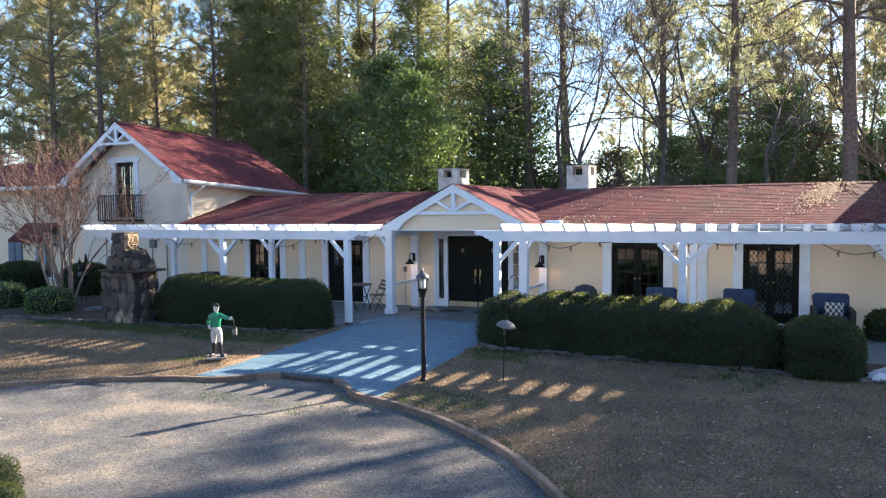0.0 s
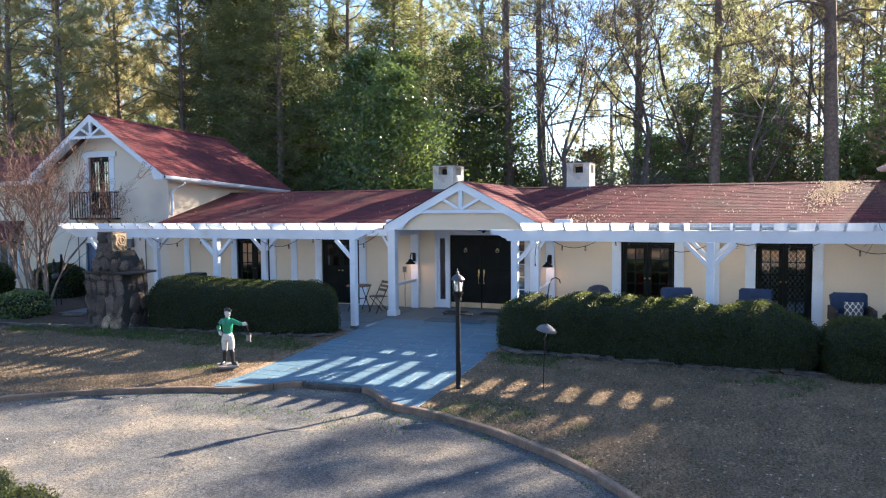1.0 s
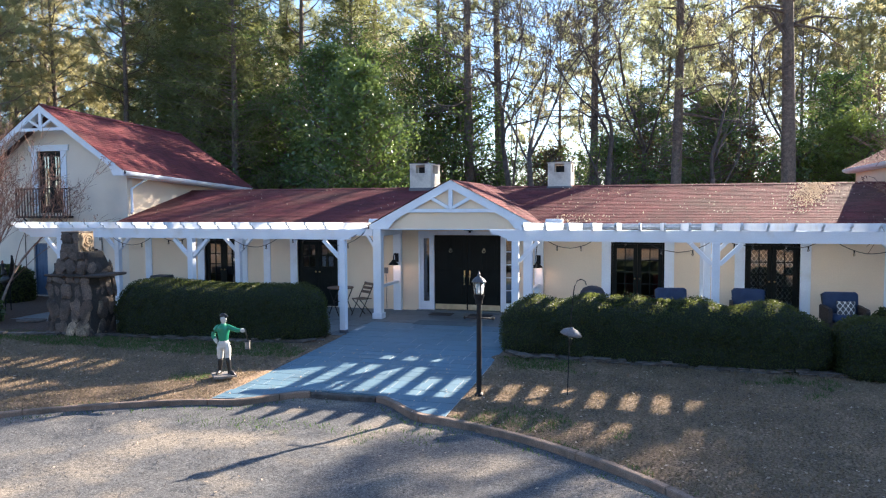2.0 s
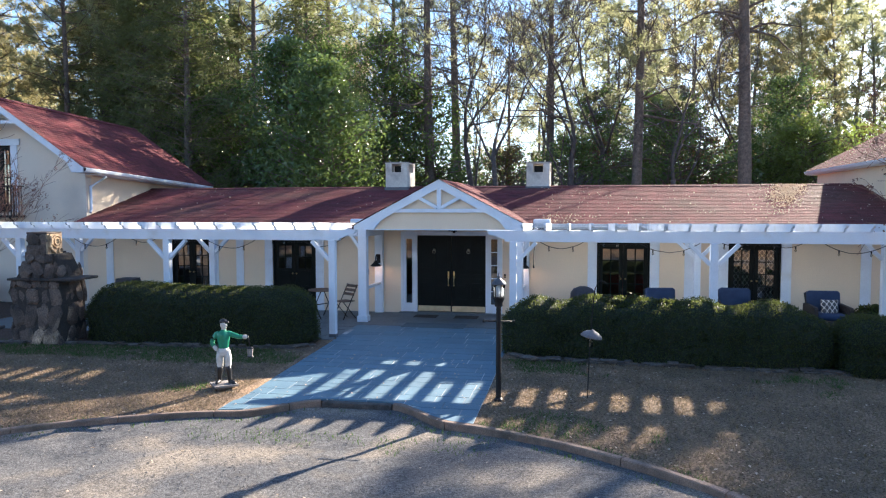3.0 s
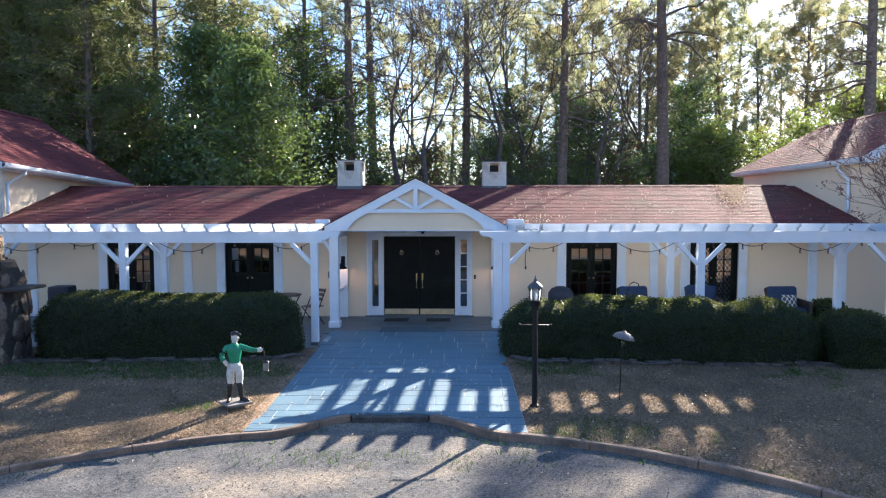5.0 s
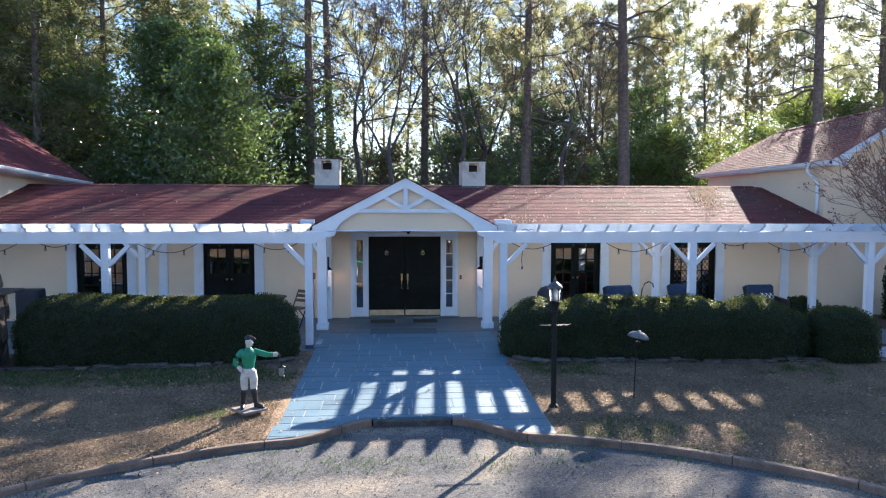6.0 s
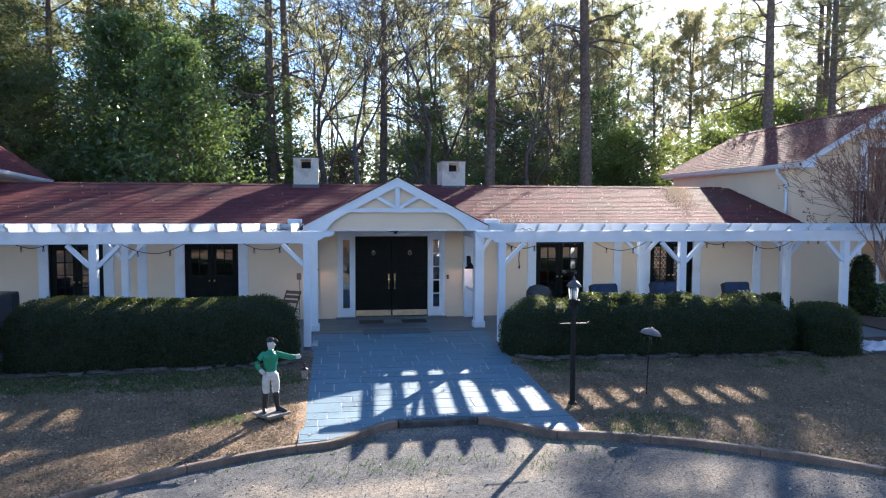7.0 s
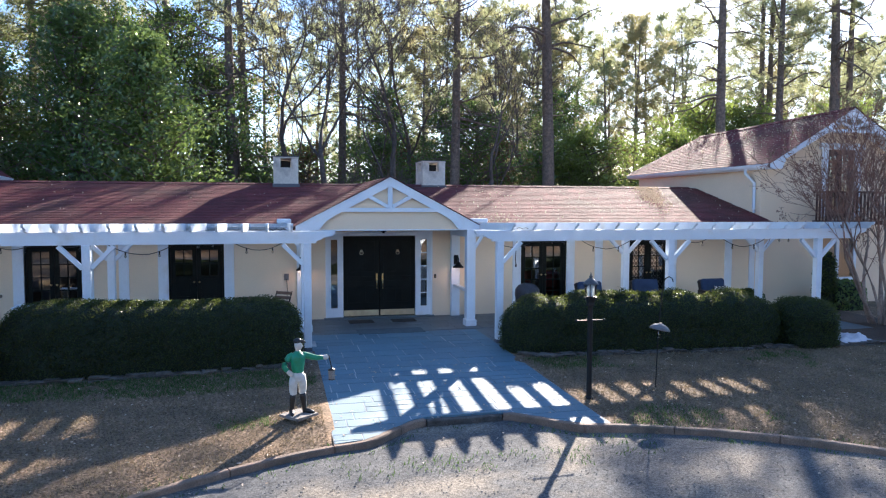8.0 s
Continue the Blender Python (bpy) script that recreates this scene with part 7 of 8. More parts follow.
def build_armchair(x, y, turn, m=None):
    t = thing("armchair", "dark wicker garden armchair with navy blue cushions", "chair", pose(x, y, FLOOR, 0, 0, turn), "armchairs on the porch")
    part("seat_frame", box(-0.36, -0.36, 0.18, 0.36, 0.36, 0.34, 0.02), WICKER, t)
    for sx in (-1, 1):
        for sy in (-1, 1):
            part("leg", box(sx * 0.31 - 0.03, sy * 0.31 - 0.03, 0, sx * 0.31 + 0.03, sy * 0.31 + 0.03, 0.18, 0.004), WICKER, t)
        bm = prism([(-0.36, 0.34), (0.36, 0.34), (0.36, 0.62), (0.30, 0.65), (-0.33, 0.63), (-0.37, 0.58)], sx * 0.36 - 0.04, sx * 0.36 + 0.04, "x")
        part("armrest", bm, WICKER, t)
    bm = prism([(-0.30, 0.34), (-0.30, 0.34), (0.30, 0.34), (0.36, 0.87), (0.30, 0.91), (-0.30, 0.91), (-0.36, 0.87)][1:], 0.26, 0.36)
    bmesh.ops.rotate(bm, verts=bm.verts, cent=(0, 0.3, 0.34), matrix=Matrix.Rotation(radians(-10), 3, "X"))
    part("back_frame", bm, WICKER, t)
    bm = add_box(bmesh.new(), -0.31, -0.35, 0.34, 0.31, 0.24, 0.48, 0.05)
    part("seat_cushion", bm, NAVY, t, "navy seat cushion", True)
    bm = add_box(bmesh.new(), -0.35, 0.14, 0.45, 0.35, 0.28, 0.93, 0.05)
    bmesh.ops.rotate(bm, verts=bm.verts, cent=(0, 0.25, 0.34), matrix=Matrix.Rotation(radians(-10), 3, "X"))
    part("back_cushion", bm, NAVY, t, "navy back cushion", True)
    return t


def build_pillow(x, y, turn):
    t = thing("throw_pillow", "small square pillow with white trellis print", "pillow", pose(x, y, FLOOR + 0.40, -16, 0, turn))
    bm = bmesh.new()
    n = 8
    vs = {}
    for s in (-1, 1):
        for i in range(n + 1):
            for j in range(n + 1):
                u, v = i / n * 2 - 1, j / n * 2 - 1
                b = (1 - u ** 4) * (1 - v ** 4)
                vs[s, i, j] = bm.verts.new((0.19 * u * (1 - 0.06 * (1 - v * v)), s * 0.07 * b ** 0.6, 0.19 + 0.19 * v * (1 - 0.06 * (1 - u * u))))
    for s in (-1, 1):
        for i in range(n):
            for j in range(n):
                q = [vs[s, i, j], vs[s, i + 1, j], vs[s, i + 1, j + 1], vs[s, i, j + 1]]
                bm.faces.new(q if s < 0 else q[::-1])
    bmesh.ops.remove_doubles(bm, verts=bm.verts, dist=1e-4)
    part("pillow_cover", bm, TRELLIS, t, "", True)


def build_grill(x, y):
    t = thing("covered_grill", "round grill under a dark weatherproof cover", "grill", pose(x, y, FLOOR))
    bm = lathe([(0.25, 0.0), (0.26, 0.05), (0.25, 0.35), (0.28, 0.56), (0.30, 0.68), (0.29, 0.80), (0.22, 0.90), (0.10, 0.95), (0.0, 0.96)], 22)
    for v in bm.verts:
        a = math.atan2(v.co.y, v.co.x)
        v.co.x *= 1 + 0.04 * math.sin(a * 7 + v.co.z * 4)
        v.co.y *= 1 + 0.04 * math.cos(a * 5 + v.co.z * 3)
    part("cover", bm, COVER, t, "", True)


def build_bistro(x, y):
    t = thing("bistro_table", "round folding table with brown wooden top", "table", pose(x, y, FLOOR, 0, 0, 65))
    bm = lathe([(0.34, 0.70), (0.35, 0.71), (0.35, 0.725), (0.34, 0.73)], 28)
    part("tabletop", bm, TABLE_WOOD, t)
    for s in (-1, 1):
        for d in (-1, 1):
            part("leg", beam((s * 0.24, d * 0.2, 0.0), (s * 0.24, -d * 0.2, 0.70), 0.016, 0.022, (1, 0, 0), 0.002), IRON, t)
    part("stretcher", box(-0.24, -0.01, 0.34, 0.24, 0.01, 0.36, 0.002), IRON, t)


def build_folding_chair(x, y, turn):
    t = thing("folding_chair", "folding garden chair with brown slats and black frame", "chair", pose(x, y, FLOOR, 0, 0, turn))
    for s in (-1, 1):
        part("frame_bar", beam((s * 0.2, -0.2, 0.0), (s * 0.2, 0.26, 0.86), 0.016, 0.024, (1, 0, 0), 0.002), IRON, t)
        part("frame_bar", beam((s * 0.18, 0.22, 0.0), (s * 0.18, -0.18, 0.45), 0.016, 0.024, (1, 0, 0), 0.002), IRON, t)
    for k in range(6):
        y0 = -0.18 + k * 0.062
        part("seat_slat", box(-0.2, y0, 0.44, 0.2, y0 + 0.05, 0.46, 0.003), TABLE_WOOD, t)
    for z in (0.62, 0.72, 0.82):
        yy = -0.2 + 0.46 * z / 0.86
        part("back_slat", box(-0.21, yy - 0.012, z - 0.035, 0.21, yy + 0.012, z + 0.035, 0.003), TABLE_WOOD, t)


def build_fireplace(x, y):
    """Outdoor fireplace of rough fieldstone: broad hearth body, slab ledge, sloping shoulder and stack."""
    z = 0.14
    t = thing("stone_fireplace", "rough fieldstone outdoor fireplace with stepped chimney", "fireplace", pose(x, y, z))
    bm = bmesh.new()
    add_box(bm, -0.46, -0.45, -0.1, 0.68, 0.32, 1.42)
    add_prism(bm, [(-0.40, 1.42), (0.66, 1.42), (0.42, 1.98), (-0.04, 1.98)], -0.42, 0.2)
    add_prism(bm, [(-0.42, 1.42), (0.46, 1.42), (0.1, 1.98), (-0.42, 1.98)], 0.3, 0.56, "x")
    add_box(bm, -0.04, -0.44, 1.98, 0.40, -0.02, 2.40)
    add_box(bm, -0.30, -0.43, 1.42, 0.52, 0.22, 1.72)
    add_box(bm, -0.12, -0.435, 1.70, 0.42, 0.12, 2.02)
    part("stone_core", bm, CORE, t)
    part("ledge", box(0.05, -0.52, 1.42, 1.0, 0.36, 1.475, 0.012), FIELD, t, "flat dark stone ledge")
    part("ledge", box(-0.52, -0.52, 1.42, 0.04, 0.0, 1.465, 0.012), FIELD, t, "flat dark stone ledge")
    part("chimney_slab", box(-0.06, -0.46, 2.40, 0.43, 0.0, 2.44, 0.012), FIELD, t)
    bm = prism([(-0.44, 1.60), (0.30, 1.52), (0.30, 1.57), (-0.02, 1.96), (-0.40, 1.96)], 0.56, 0.62, "x")
    part("shoulder_slab", bm, CORE, t, "dark sloping shoulder slab")
    r = random.Random(4)

    def stone(cx, cy, cz, sx, sy, sz, nrm):
        b = bmesh.new()
        bmesh.ops.create_icosphere(b, subdivisions=2, radius=1.0)
        sd = r.uniform(0, 90)
        for v in b.verts:
            p = v.co
            k = max(abs(p.x), abs(p.y), abs(p.z))
            q = p * (0.2 + 0.8 / max(k, 0.4) * 0.82)
            q *= 1 + 0.42 * noise.noise(p * 1.7 + Vector((sd, 0, 0)))
            v.co = (q.x * sx, q.y * sy, q.z * sz)
        bmesh.ops.rotate(b, verts=b.verts, matrix=Matrix.Rotation(r.uniform(-0.5, 0.5), 3, nrm))
        bmesh.ops.translate(b, verts=b.verts, vec=(cx, cy, cz))
        part("fieldstone", b, FIELD, t, "", False)

    def face(width_at, z0, z1, at, ax):
        zz = z0
        while zz < z1 - 0.04:
            h = min(r.uniform(0.34, 0.62) if zz < 1.3 else r.uniform(0.2, 0.34), z1 - zz)
            lo, hi = width_at(zz + h / 2)
            u = lo
            while u < hi - 0.04:
                w = min(r.uniform(0.15, 0.36), hi - u)
                c0 = u + w / 2
                if ax == "y":
                    stone(c0, at + r.uniform(-0.02, 0.03), zz + h / 2, w * 0.58, r.uniform(0.03, 0.07), h * 0.6, "Y")
                else:
                    stone(at + r.uniform(-0.03, 0.02), c0, zz + h / 2, r.uniform(0.03, 0.07), w * 0.6, h * 0.6, "X")
                u += w
            zz += h

    face(lambda q: (-0.48, 0.70), 0.0, 1.42, -0.45, "y")
    face(lambda q: (-0.24, 0.32), 0.0, 1.42, 0.68, "x")
    face(lambda q: (-0.45, 0.32), 0.0, 1.42, -0.46, "x")
    face(lambda q: (-0.40 + (q - 1.45) * 0.7, 0.66 - (q - 1.45) * 0.3), 1.47, 1.98, -0.44, "y")
    face(lambda q: (-0.42, 0.44 - (q - 1.45) * 0.6), 1.48, 1.75, 0.6, "x")
    face(lambda q: (-0.06, 0.42), 1.94, 2.40, -0.45, "y")
    # carved tan panel with a scroll on the stack's east face
    part("carved_panel", box(0.40, -0.46, 1.97, 0.445, -0.02, 2.40, 0.01), TAN_CARVING, t, "tan carved panel with a round scroll")
    c = Cloud()
    for rad, cy, cz in ((0.125, -0.20, 2.235), (0.07, -0.20, 2.235), (0.055, -0.10, 2.04)):
        c.tube([(0.455, cy + rad * math.cos(a), cz + rad * math.sin(a)) for a in np.linspace(0, 2 * math.pi, 21)], [0.02] * 21, 6)
    c.tube([(0.455, -0.42, 2.39), (0.46, -0.37, 2.28), (0.46, -0.41, 2.15), (0.455, -0.33, 2.03), (0.455, -0.22, 2.0)], (0.03, 0.045, 0.04, 0.035, 0.02), 8)
    link_mesh("scroll", c.mesh("scroll", True), TAN_CARVING, t, "raised tan scrollwork")


def build_edging():
    """Dry-laid flat stones along the planting beds, and mulch behind them."""
    r = random.Random(14)
    runs = [[(-16.0, -5.5), (-13.0, -5.9), (-10.0, -5.75), (-7.0, -5.25), (-4.5, -5.15), (-2.6, -5.0), (-2.05, -4.7)], [(2.0, -4.75), (2.4, -5.2), (5.0, -5.25), (9.0, -5.35), (12.5, -5.9)]]
    for run in runs:
        t = thing("bed_edging", "low dry-laid grey stone edging of a planting bed", "edging", kind="structure")
        for layer in (0, 1, 2):
            for a, b in zip(run, run[1:]):
                a, b = Vector((*a, 0)), Vector((*b, 0))
                d = (b - a).normalized()
                u, L = r.uniform(-0.1, 0.1), (b - a).length
                while u < L:
                    w = r.uniform(0.12, 0.34)
                    if layer == 0 or r.random() < (0.75, 0.75, 0.4)[layer]:
                        c = a + d * (u + w / 2)
                        bm = add_box(bmesh.new(), -w / 2 + 0.008, -0.07, -0.02, w / 2 - 0.008, 0.07, 0.016 + r.uniform(0, 0.012), 0.006)
                        for v in bm.verts:
                            v.co += Vector((r.uniform(-.02, .02), r.uniform(-.03, .03), r.uniform(-.005, .005)))
                        bm.transform(Matrix.Translation((c.x, c.y + r.uniform(-0.03, 0.03), ground_z(c.x, c.y) + 0.008 + layer * 0.028)) @ Matrix.Rotation(math.atan2(d.y, d.x) + r.uniform(-0.06, 0.06), 4, "Z"))
                        part("edging_stone", bm, EDGING, t)
                    u += w
    for xs, run in (((-16.0, -2.1), runs[0]), ((2.0, 12.5), runs[1])):
        verts, faces = [], []
        n = 40
        for i in range(n + 1):
            x = xs[0] + (xs[1] - xs[0]) * i / n
            y0 = np.interp(x, [p[0] for p in run], [p[1] for p in run])
            back = -4.02 if abs(x) < 11.2 else -0.02
            for k in range(7):
                y = y0 + (back - y0) * k / 6
                verts.append((x, y, ground_z(x, y) + 0.03 + 0.015 * noise.noise((x * 4, y * 4, 0))))
        for i in range(n):
            for k in range(6):
                faces.append((i * 7 + k, (i + 1) * 7 + k, (i + 1) * 7 + k + 1, i * 7 + k + 1))
        tagged(link_mesh("mulch_bed", mesh_from("mulch_bed", verts, faces, True), MULCH), "brown leaf mulch in the planting bed", "mulch", kind="structure")


def build_small_things():
    for x in (-0.55, 0.5):
        t = thing("door_mat", "dark rubber mat before the front doors", "mat", pose(x, -0.62, FLOOR + 0.002), "mats at the doors")
        part("mat_sheet", box(-0.3, -0.2, 0, 0.3, 0.2, 0.014, 0.004), MAT, t)
    t = thing("porch_mat", "large faded dark mat on the porch floor", "mat", pose(-0.05, -2.0, FLOOR + 0.003))
    part("mat_sheet", box(-0.75, -0.3, 0, 0.75, 0.3, 0.012, 0.004), FADED_MAT, t)
    # crumpled sheet on the ground by the bed
    t = thing("crumpled_sheet", "crumpled white sheet lying on the ground", "sheet", pose(9.45, -5.1, ground_z(9.45, -5.1) + 0.02))
    verts, faces, n = [], [], 22
    for i in range(n + 1):
        for j in range(n + 1):
            u, v = i / n * 2 - 1, j / n * 2 - 1
            e = max(0.0, 1 - (u * u + v * v) ** 2 * 0.6)
            h = 0.16 * e * (0.7 + 0.9 * noise.noise((u * 2.2, v * 2.2, 5.0))) + 0.05 * e * noise.noise((u * 6, v * 6, 1.0))
            verts.append((u * 0.45 * (1 + 0.1 * noise.noise((v * 3, 0, 0))), v * 0.3, max(0.0, h)))
    for i in range(n):
        for j in range(n):
            faces.append((i * (n + 1) + j, (i + 1) * (n + 1) + j, (i + 1) * (n + 1) + j + 1, i * (n + 1) + j + 1))
    link_mesh("sheet_cloth", mesh_from("sheet_cloth", verts, faces, True), PLASTIC_SHEET, t)


def build_curtains():
    """Printed curtains behind the eastern glazed doors."""
    c_, w = WINDOWS[3]
    for s in (-1, 1):
        t = thing("curtain", "dark curtain with white trellis print behind glass", "curtain", pose(c_ + s * 0.3, 0.2, FLOOR), "curtains behind the glazed doors")
        verts, faces, n = [], [], 40
        for i in range(n + 1):
            x = -0.27 + 0.54 * i / n
            y = 0.02 + 0.022 * math.sin(i / n * 2 * math.pi * 4.5)
            verts += [(x, y, 0.03), (x, y, 1.96)]
        for i in range(n):
            faces.append((2 * i, 2 * i + 2, 2 * i + 3, 2 * i + 1))
        link_mesh("curtain_cloth", mesh_from("curtain_cloth", verts, faces, True), TRELLIS, t)


def build_bird_ornament(x, y, turn):
    """Tall metal yard bird: plump body, raised tail plumes, bent neck, thin legs."""
    t = thing("bird_ornament", "dark metal rooster ornament with arched tail plumes", "garden ornament", pose(x, y, ground_z(x, y), 0, 0, turn))
    c = Cloud()
    c.tube([(-0.24, 0, 0.98), (-0.16, 0, 0.90), (0.0, 0, 0.86), (0.14, 0, 0.92), (0.2, 0, 1.04), (0.22, 0, 1.18), (0.25, 0, 1.28)], (0.04, 0.11, 0.16, 0.13, 0.08, 0.05, 0.04), 12)
    link_mesh("body", c.mesh("body", True), IRON, t)
    c = Cloud()
    c.tube([(0.22, 0, 1.26), (0.27, 0, 1.30), (0.33, 0, 1.29), (0.39, 0, 1.26)], (0.045, 0.055, 0.035, 0.006), 10)
    head = link_mesh("head", c.mesh("head", True), IRON, t)
    part("comb", prism([(0.21, 1.34), (0.24, 1.43), (0.27, 1.37), (0.30, 1.42), (0.33, 1.33)], -0.01, 0.01), RUST, head, "rusty red comb")
    for k in range(6):
        c = Cloud()
        c.tube([(-0.18, 0.01 * (k - 3), 0.95), (-0.30 - 0.05 * k * 0.4, 0.015 * (k - 3), 1.05 + 0.08 * k), (-0.42, 0.02 * (k - 3), 1.08 + 0.10 * k), (-0.52, 0.022 * (k - 3), 0.95 + 0.11 * k)], (0.03, 0.035, 0.026, 0.005), 6)
        link_mesh("tail_plume", c.mesh("tail_plume", True), IRON, t)
    for s in (-1, 1):
        c = Cloud()
        c.tube([(0.0, s * 0.06, 0.8), (0.02, s * 0.07, 0.45), (0.0, s * 0.07, 0.02), (0.10, s * 0.08, 0.01)], (0.025, 0.015, 0.014, 0.01), 6)
        link_mesh("leg", c.mesh("leg", True), IRON, t)


def build_dining_chair(x, y, turn):
    t = thing("dining_chair", "red upholstered dining chair inside the glazed doors", "chair", pose(x, y, FLOOR, 0, 0, turn))
    part("seat", box(-0.23, -0.23, 0.42, 0.23, 0.22, 0.50, 0.02), RED_CLOTH, t)
    part("backrest", box(-0.22, 0.17, 0.52, 0.22, 0.23, 1.02, 0.02), RED_CLOTH, t)
    for sx in (-1, 1):
        for sy in (-1, 1):
            part("leg", box(sx * 0.2 - 0.02, sy * 0.19 - 0.02, 0.0, sx * 0.2 + 0.02, sy * 0.19 + 0.02, 0.42, 0.003), TABLE_WOOD, t)


def build_wall_fittings():
    t = thing("utility_box", "small grey electrical box with conduit on stucco", "electrical box", pose(-12.42, -0.0, 1.85))
    part("case", box(-0.13, -0.10, 0, 0.13, 0.0, 0.29, 0.008), GREY_METAL, t)
    part("lid", box(-0.115, -0.108, 0.02, 0.115, -0.101, 0.27, 0.003), GREY_METAL, t)
    c = Cloud()
    c.tube([(-0.06, -0.03, 0.0), (-0.06, -0.03, -0.5), (-0.09, -0.03, -0.56), (-0.09, -0.03, -1.5)], [0.014] * 4, 6)
    link_mesh("conduit", c.mesh("conduit"), GREY_METAL, t)
    for x, z0, z1 in ((-11.8, 0.2, 2.2), (-14.8, 0.2, 2.3)):
        t = thing("wall_conduit", "thin dark conduit running up the stucco wall", "conduit", pose(x, -0.02, z0), "conduits on the west wing")
        c = Cloud()
        c.tube([(0, 0, 0), (0.005, 0, (z1 - z0) / 2), (0, 0, z1 - z0)], [0.012] * 3, 6)
        link_mesh("pipe", c.mesh("pipe"), IRON, t)
    t = thing("wall_outlet", "small grey weatherproof outlet with hanging cord", "outlet", pose(-2.31, 0.0, 1.26))
    part("cover_plate", box(-0.055, -0.035, 0, 0.055, 0.0, 0.16, 0.006), GREY_METAL, t)
    c = Cloud()
    c.tube([(0.0, -0.03, 0.03), (0.01, -0.06, -0.06), (0.02, -0.02, -0.3), (0.0, -0.015, -0.7), (0.015, -0.015, -0.98)], [0.007] * 5, 5)
    link_mesh("cord", c.mesh("cord"), WIRE, t)
    t = thing("doorbell", "small dark doorbell button on the white trim", "doorbell", pose(1.43, -0.05, 1.24))
    part("plate", box(-0.025, -0.015, 0, 0.025, 0.012, 0.10, 0.004), IRON, t)
    part("button", box(-0.01, -0.02, 0.035, 0.01, -0.0155, 0.06, 0.002), BRASS, t)
    t = thing("porch_camera", "small black camera under the porch header", "camera", pose(0.09, -0.06, 2.44))
    part("mount", box(-0.07, -0.02, 0.0, 0.07, 0.05, 0.04, 0.005), IRON, t)
    part("lens_body", lathe([(0.03, -0.04), (0.035, -0.02), (0.035, 0.0)], 12, (0, 0.0)), IRON, t, "", True)
    t = thing("stone_slab", "flat pale stone slab lying by the bed", "stone", pose(-10.3, -4.2, ground_z(-10.3, -4.2) + 0.03, 0, 0, 12))
    part("slab", box(-0.3, -0.18, 0, 0.3, 0.18, 0.06, 0.015), EDGING, t)
    t = thing("hanging_cord", "loose black cord end hanging from the pergola beam", "cable", pose(2.39, -3.56, 2.37))
    c = Cloud()
    c.tube([(0.0, 0.0, 0.06), (0.02, 0.01, -0.06), (0.0, 0.02, -0.2), (-0.015, 0.015, -0.36), (-0.005, 0.01, -0.50)], [0.008] * 5, 6)
    link_mesh("cord", c.mesh("cord", True), WIRE, t)
    part("plug", lathe([(0.012, -0.56), (0.018, -0.55), (0.018, -0.505), (0.009, -0.495)], 8, (-0.005, 0.01)), WIRE, t)
    # loose loops of cable on the beam beside the porch
    for s in (-1, 1):
        t = thing("cable_loop", "loose loop of black cable on the beam", "cable", pose(s * 2.55, -3.68, 2.605), "cable loops on the beams")
        c = Cloud()
        pts = [(-0.2 + 0.4 * k / 12, 0.03 * math.sin(k * 1.1), 0.012 + 0.035 * abs(math.sin(k * 0.8))) for k in range(13)]
        c.tube(pts, [0.007] * 13, 5)
        link_mesh("cable_run", c.mesh("cable_run"), WIRE, t)


RED_CLOTH = material("red_upholstery", (0.28, 0.03, 0.025), 0.8, second=(0.2, 0.02, 0.02), scale=8, bump=0.2)
RUST = material("rusty_red_metal", (0.22, 0.06, 0.03), 0.7, second=(0.12, 0.04, 0.03), scale=15)


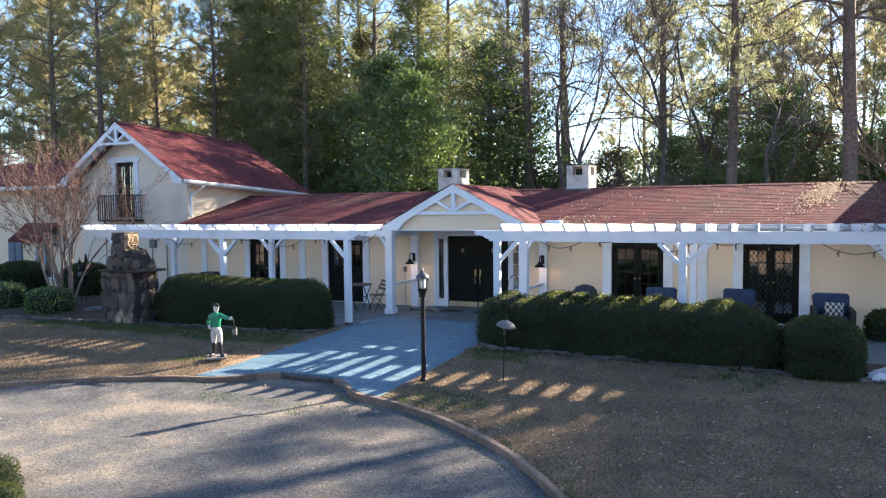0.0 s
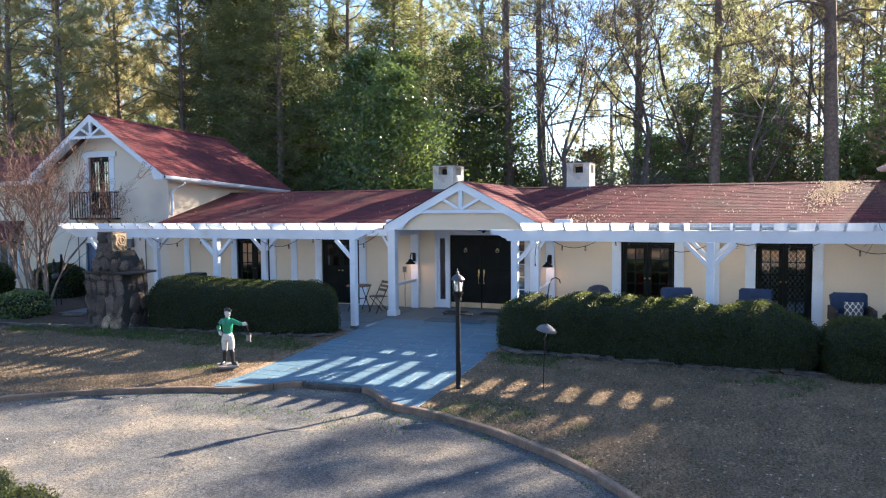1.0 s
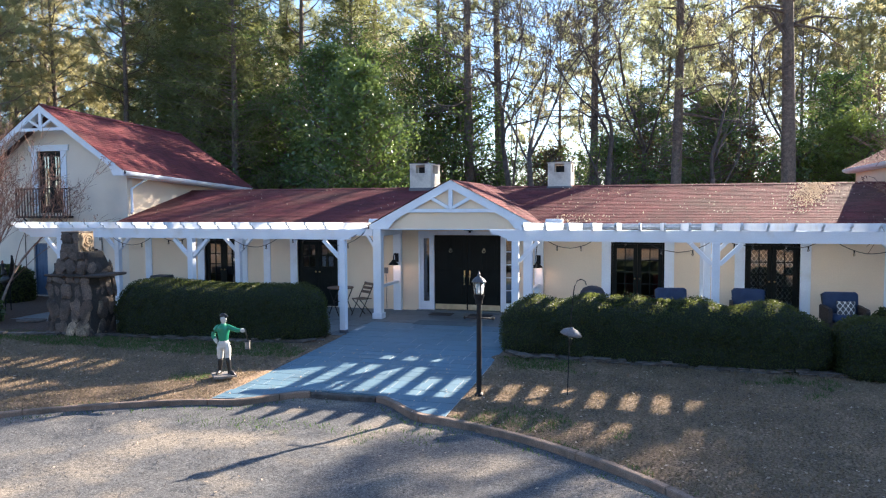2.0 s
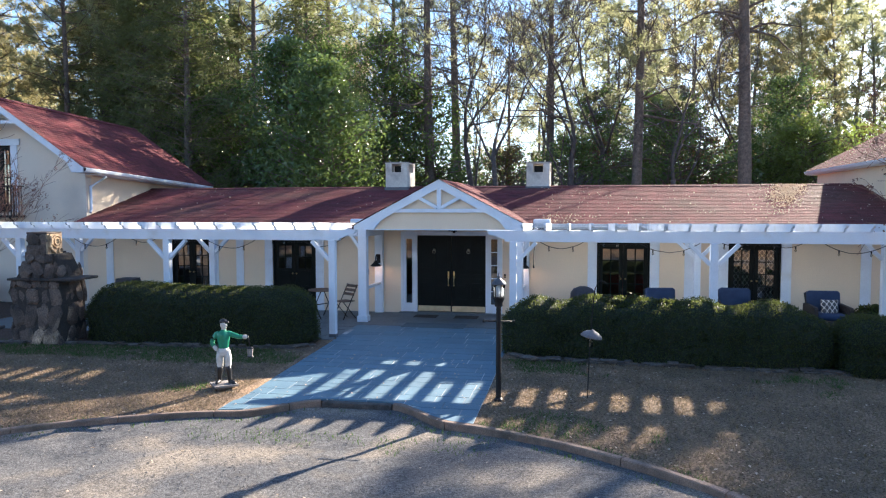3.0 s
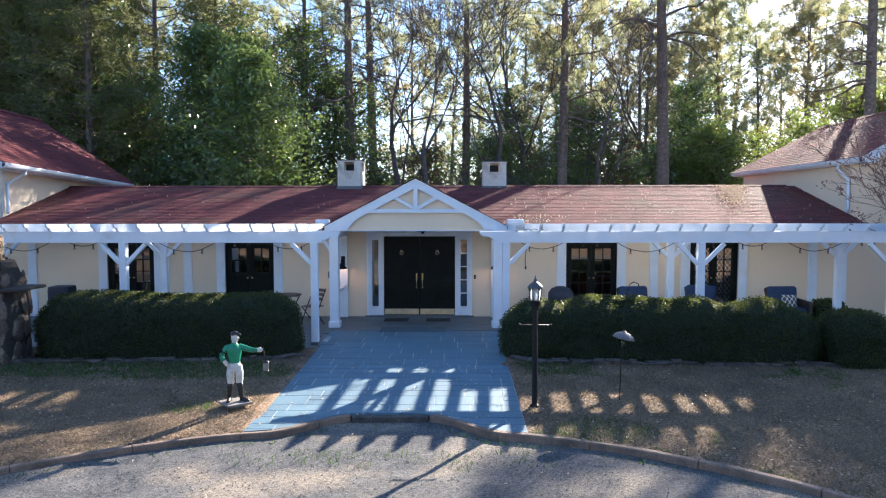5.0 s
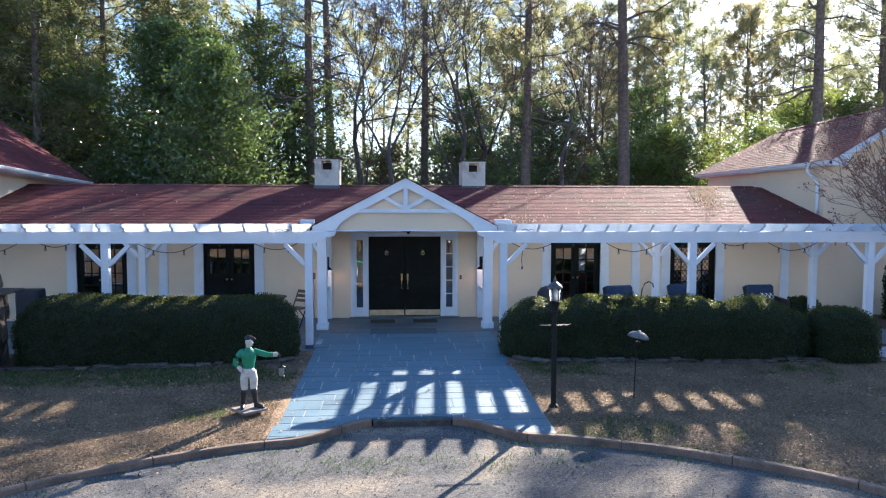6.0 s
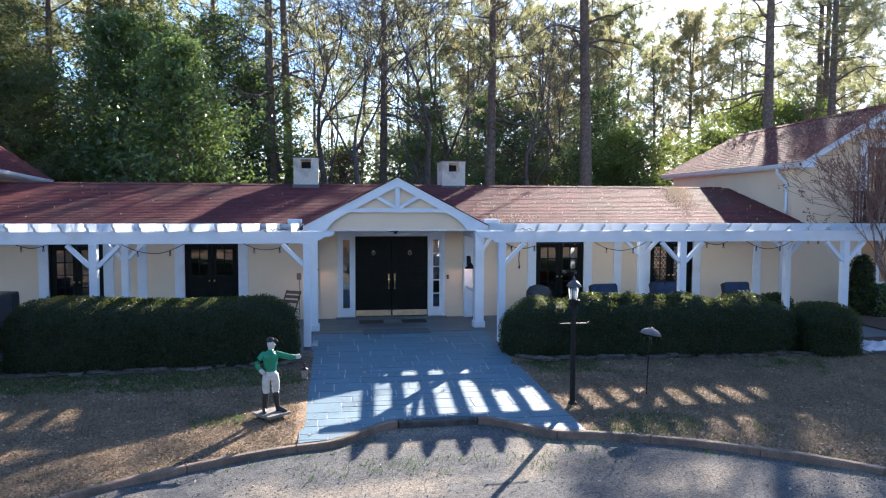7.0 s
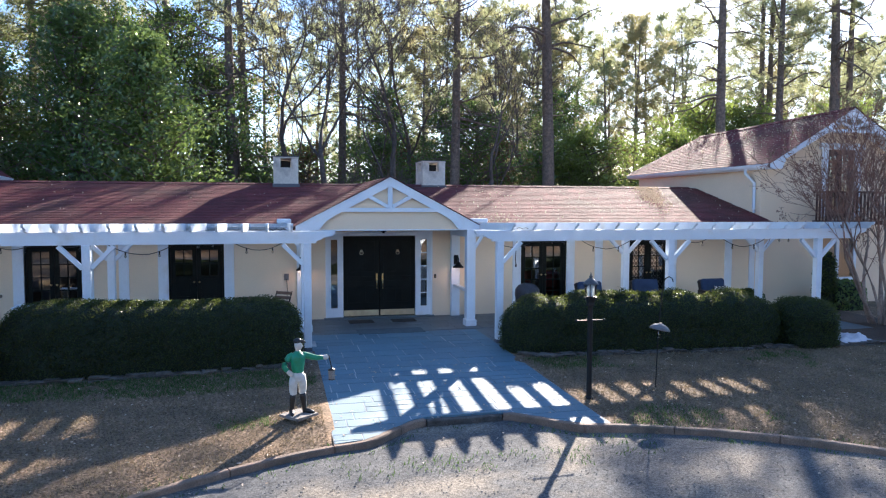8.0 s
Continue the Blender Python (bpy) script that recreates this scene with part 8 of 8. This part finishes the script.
def build_covered_cart(x, y, turn):
    """A boxy grill cart under a fitted grey cover, its cloth drawn in at the foot."""
    t = thing("covered_grill_cart", "boxy grill cart under a slate-grey fitted cover", "grill", pose(x, y, FLOOR, 0, 0, turn))
    bm = bmesh.new()
    n, rows = 48, 10
    rings = []
    for k in range(rows + 1):
        h = 0.04 + 0.91 * k / rows
        ring = []
        for i in range(n):
            a = 2 * math.pi * i / n
            ca, sa = math.cos(a), math.sin(a)
            e = max(abs(ca) ** 8 + abs(sa) ** 8, 1e-9) ** (-1 / 8)
            f = 1 - 0.05 * smooth(0.9, 1.0, k / rows) + 0.02 * math.sin(a * 9 + 1) * (1 - k / rows) + 0.02 * noise.noise((ca * 2, sa * 2, h * 3))
            ring.append(bm.verts.new((0.25 * ca * e * f, 0.25 * sa * e * f, h)))
        rings.append(ring)
    for a, b in zip(rings, rings[1:]):
        for i in range(n):
            bm.faces.new((a[i], a[(i + 1) % n], b[(i + 1) % n], b[i]))
    bm.faces.new(rings[-1])
    bm.faces.new(rings[0][::-1])
    part("cover", bm, COVER, t, "", False)
    for sx in (-1, 1):
        for sy in (-1, 1):
            part("caster", lathe([(0.02, 0.0), (0.03, 0.01), (0.03, 0.035), (0.02, 0.045)], 10, (sx * 0.17, sy * 0.17)), RUBBER, t)


def build_side_table(x, y):
    t = thing("side_table", "small white painted garden side table", "table", pose(x, y, FLOOR))
    part("tabletop", box(-0.3, -0.22, 0.70, 0.3, 0.22, 0.735, 0.008), WHITE, t)
    for sx in (-1, 1):
        for sy in (-1, 1):
            part("leg", box(sx * 0.26 - 0.02, sy * 0.18 - 0.02, 0, sx * 0.26 + 0.02, sy * 0.18 + 0.02, 0.70, 0.003), WHITE, t)

# ---- the place ----
build_ground()
build_drive()
house = build_main()
build_entry(house)
build_porch()
for cx, cy, dz in ((-2.24, 3.46, 0.04), (2.1, 3.6, 0.0)):
    build_chimney(cx, cy, dz)
for side in (-1, 1):
    build_wing(side)
build_annex()
for side in (-1, 1):
    build_pergola(side)
    build_string_lights(side)
    build_sconce(side * 1.95)
build_hedges()
build_trees()
build_lawn_cover()
build_fireplace(-8.0, -5.02)
build_lamp_post(2.115, -7.76)
build_feeder(3.45, -7.43)
build_statue(-2.31, -7.95)
for ax, ay, at in ((5.23, -1.5, 8), (6.86, -1.25, -6), (8.74, -1.5, 2)):
    build_armchair(ax, ay, at)
build_pillow(8.78, -1.56, 2)
build_grill(3.42, -1.45)
build_bistro(-3.14, -1.25)
build_folding_chair(-2.52, -1.3, -34)
build_curtains()
build_covered_cart(-8.48, -1.5, 4)
build_side_table(-7.55, -1.5)
build_bird_ornament(-12.45, -2.9, 160)
build_dining_chair(4.4, 0.75, 30)
build_dining_chair(4.95, 0.85, -20)
build_wall_fittings()
build_small_things()
build_kerb()
build_edging()
build_patio()
build_walk()
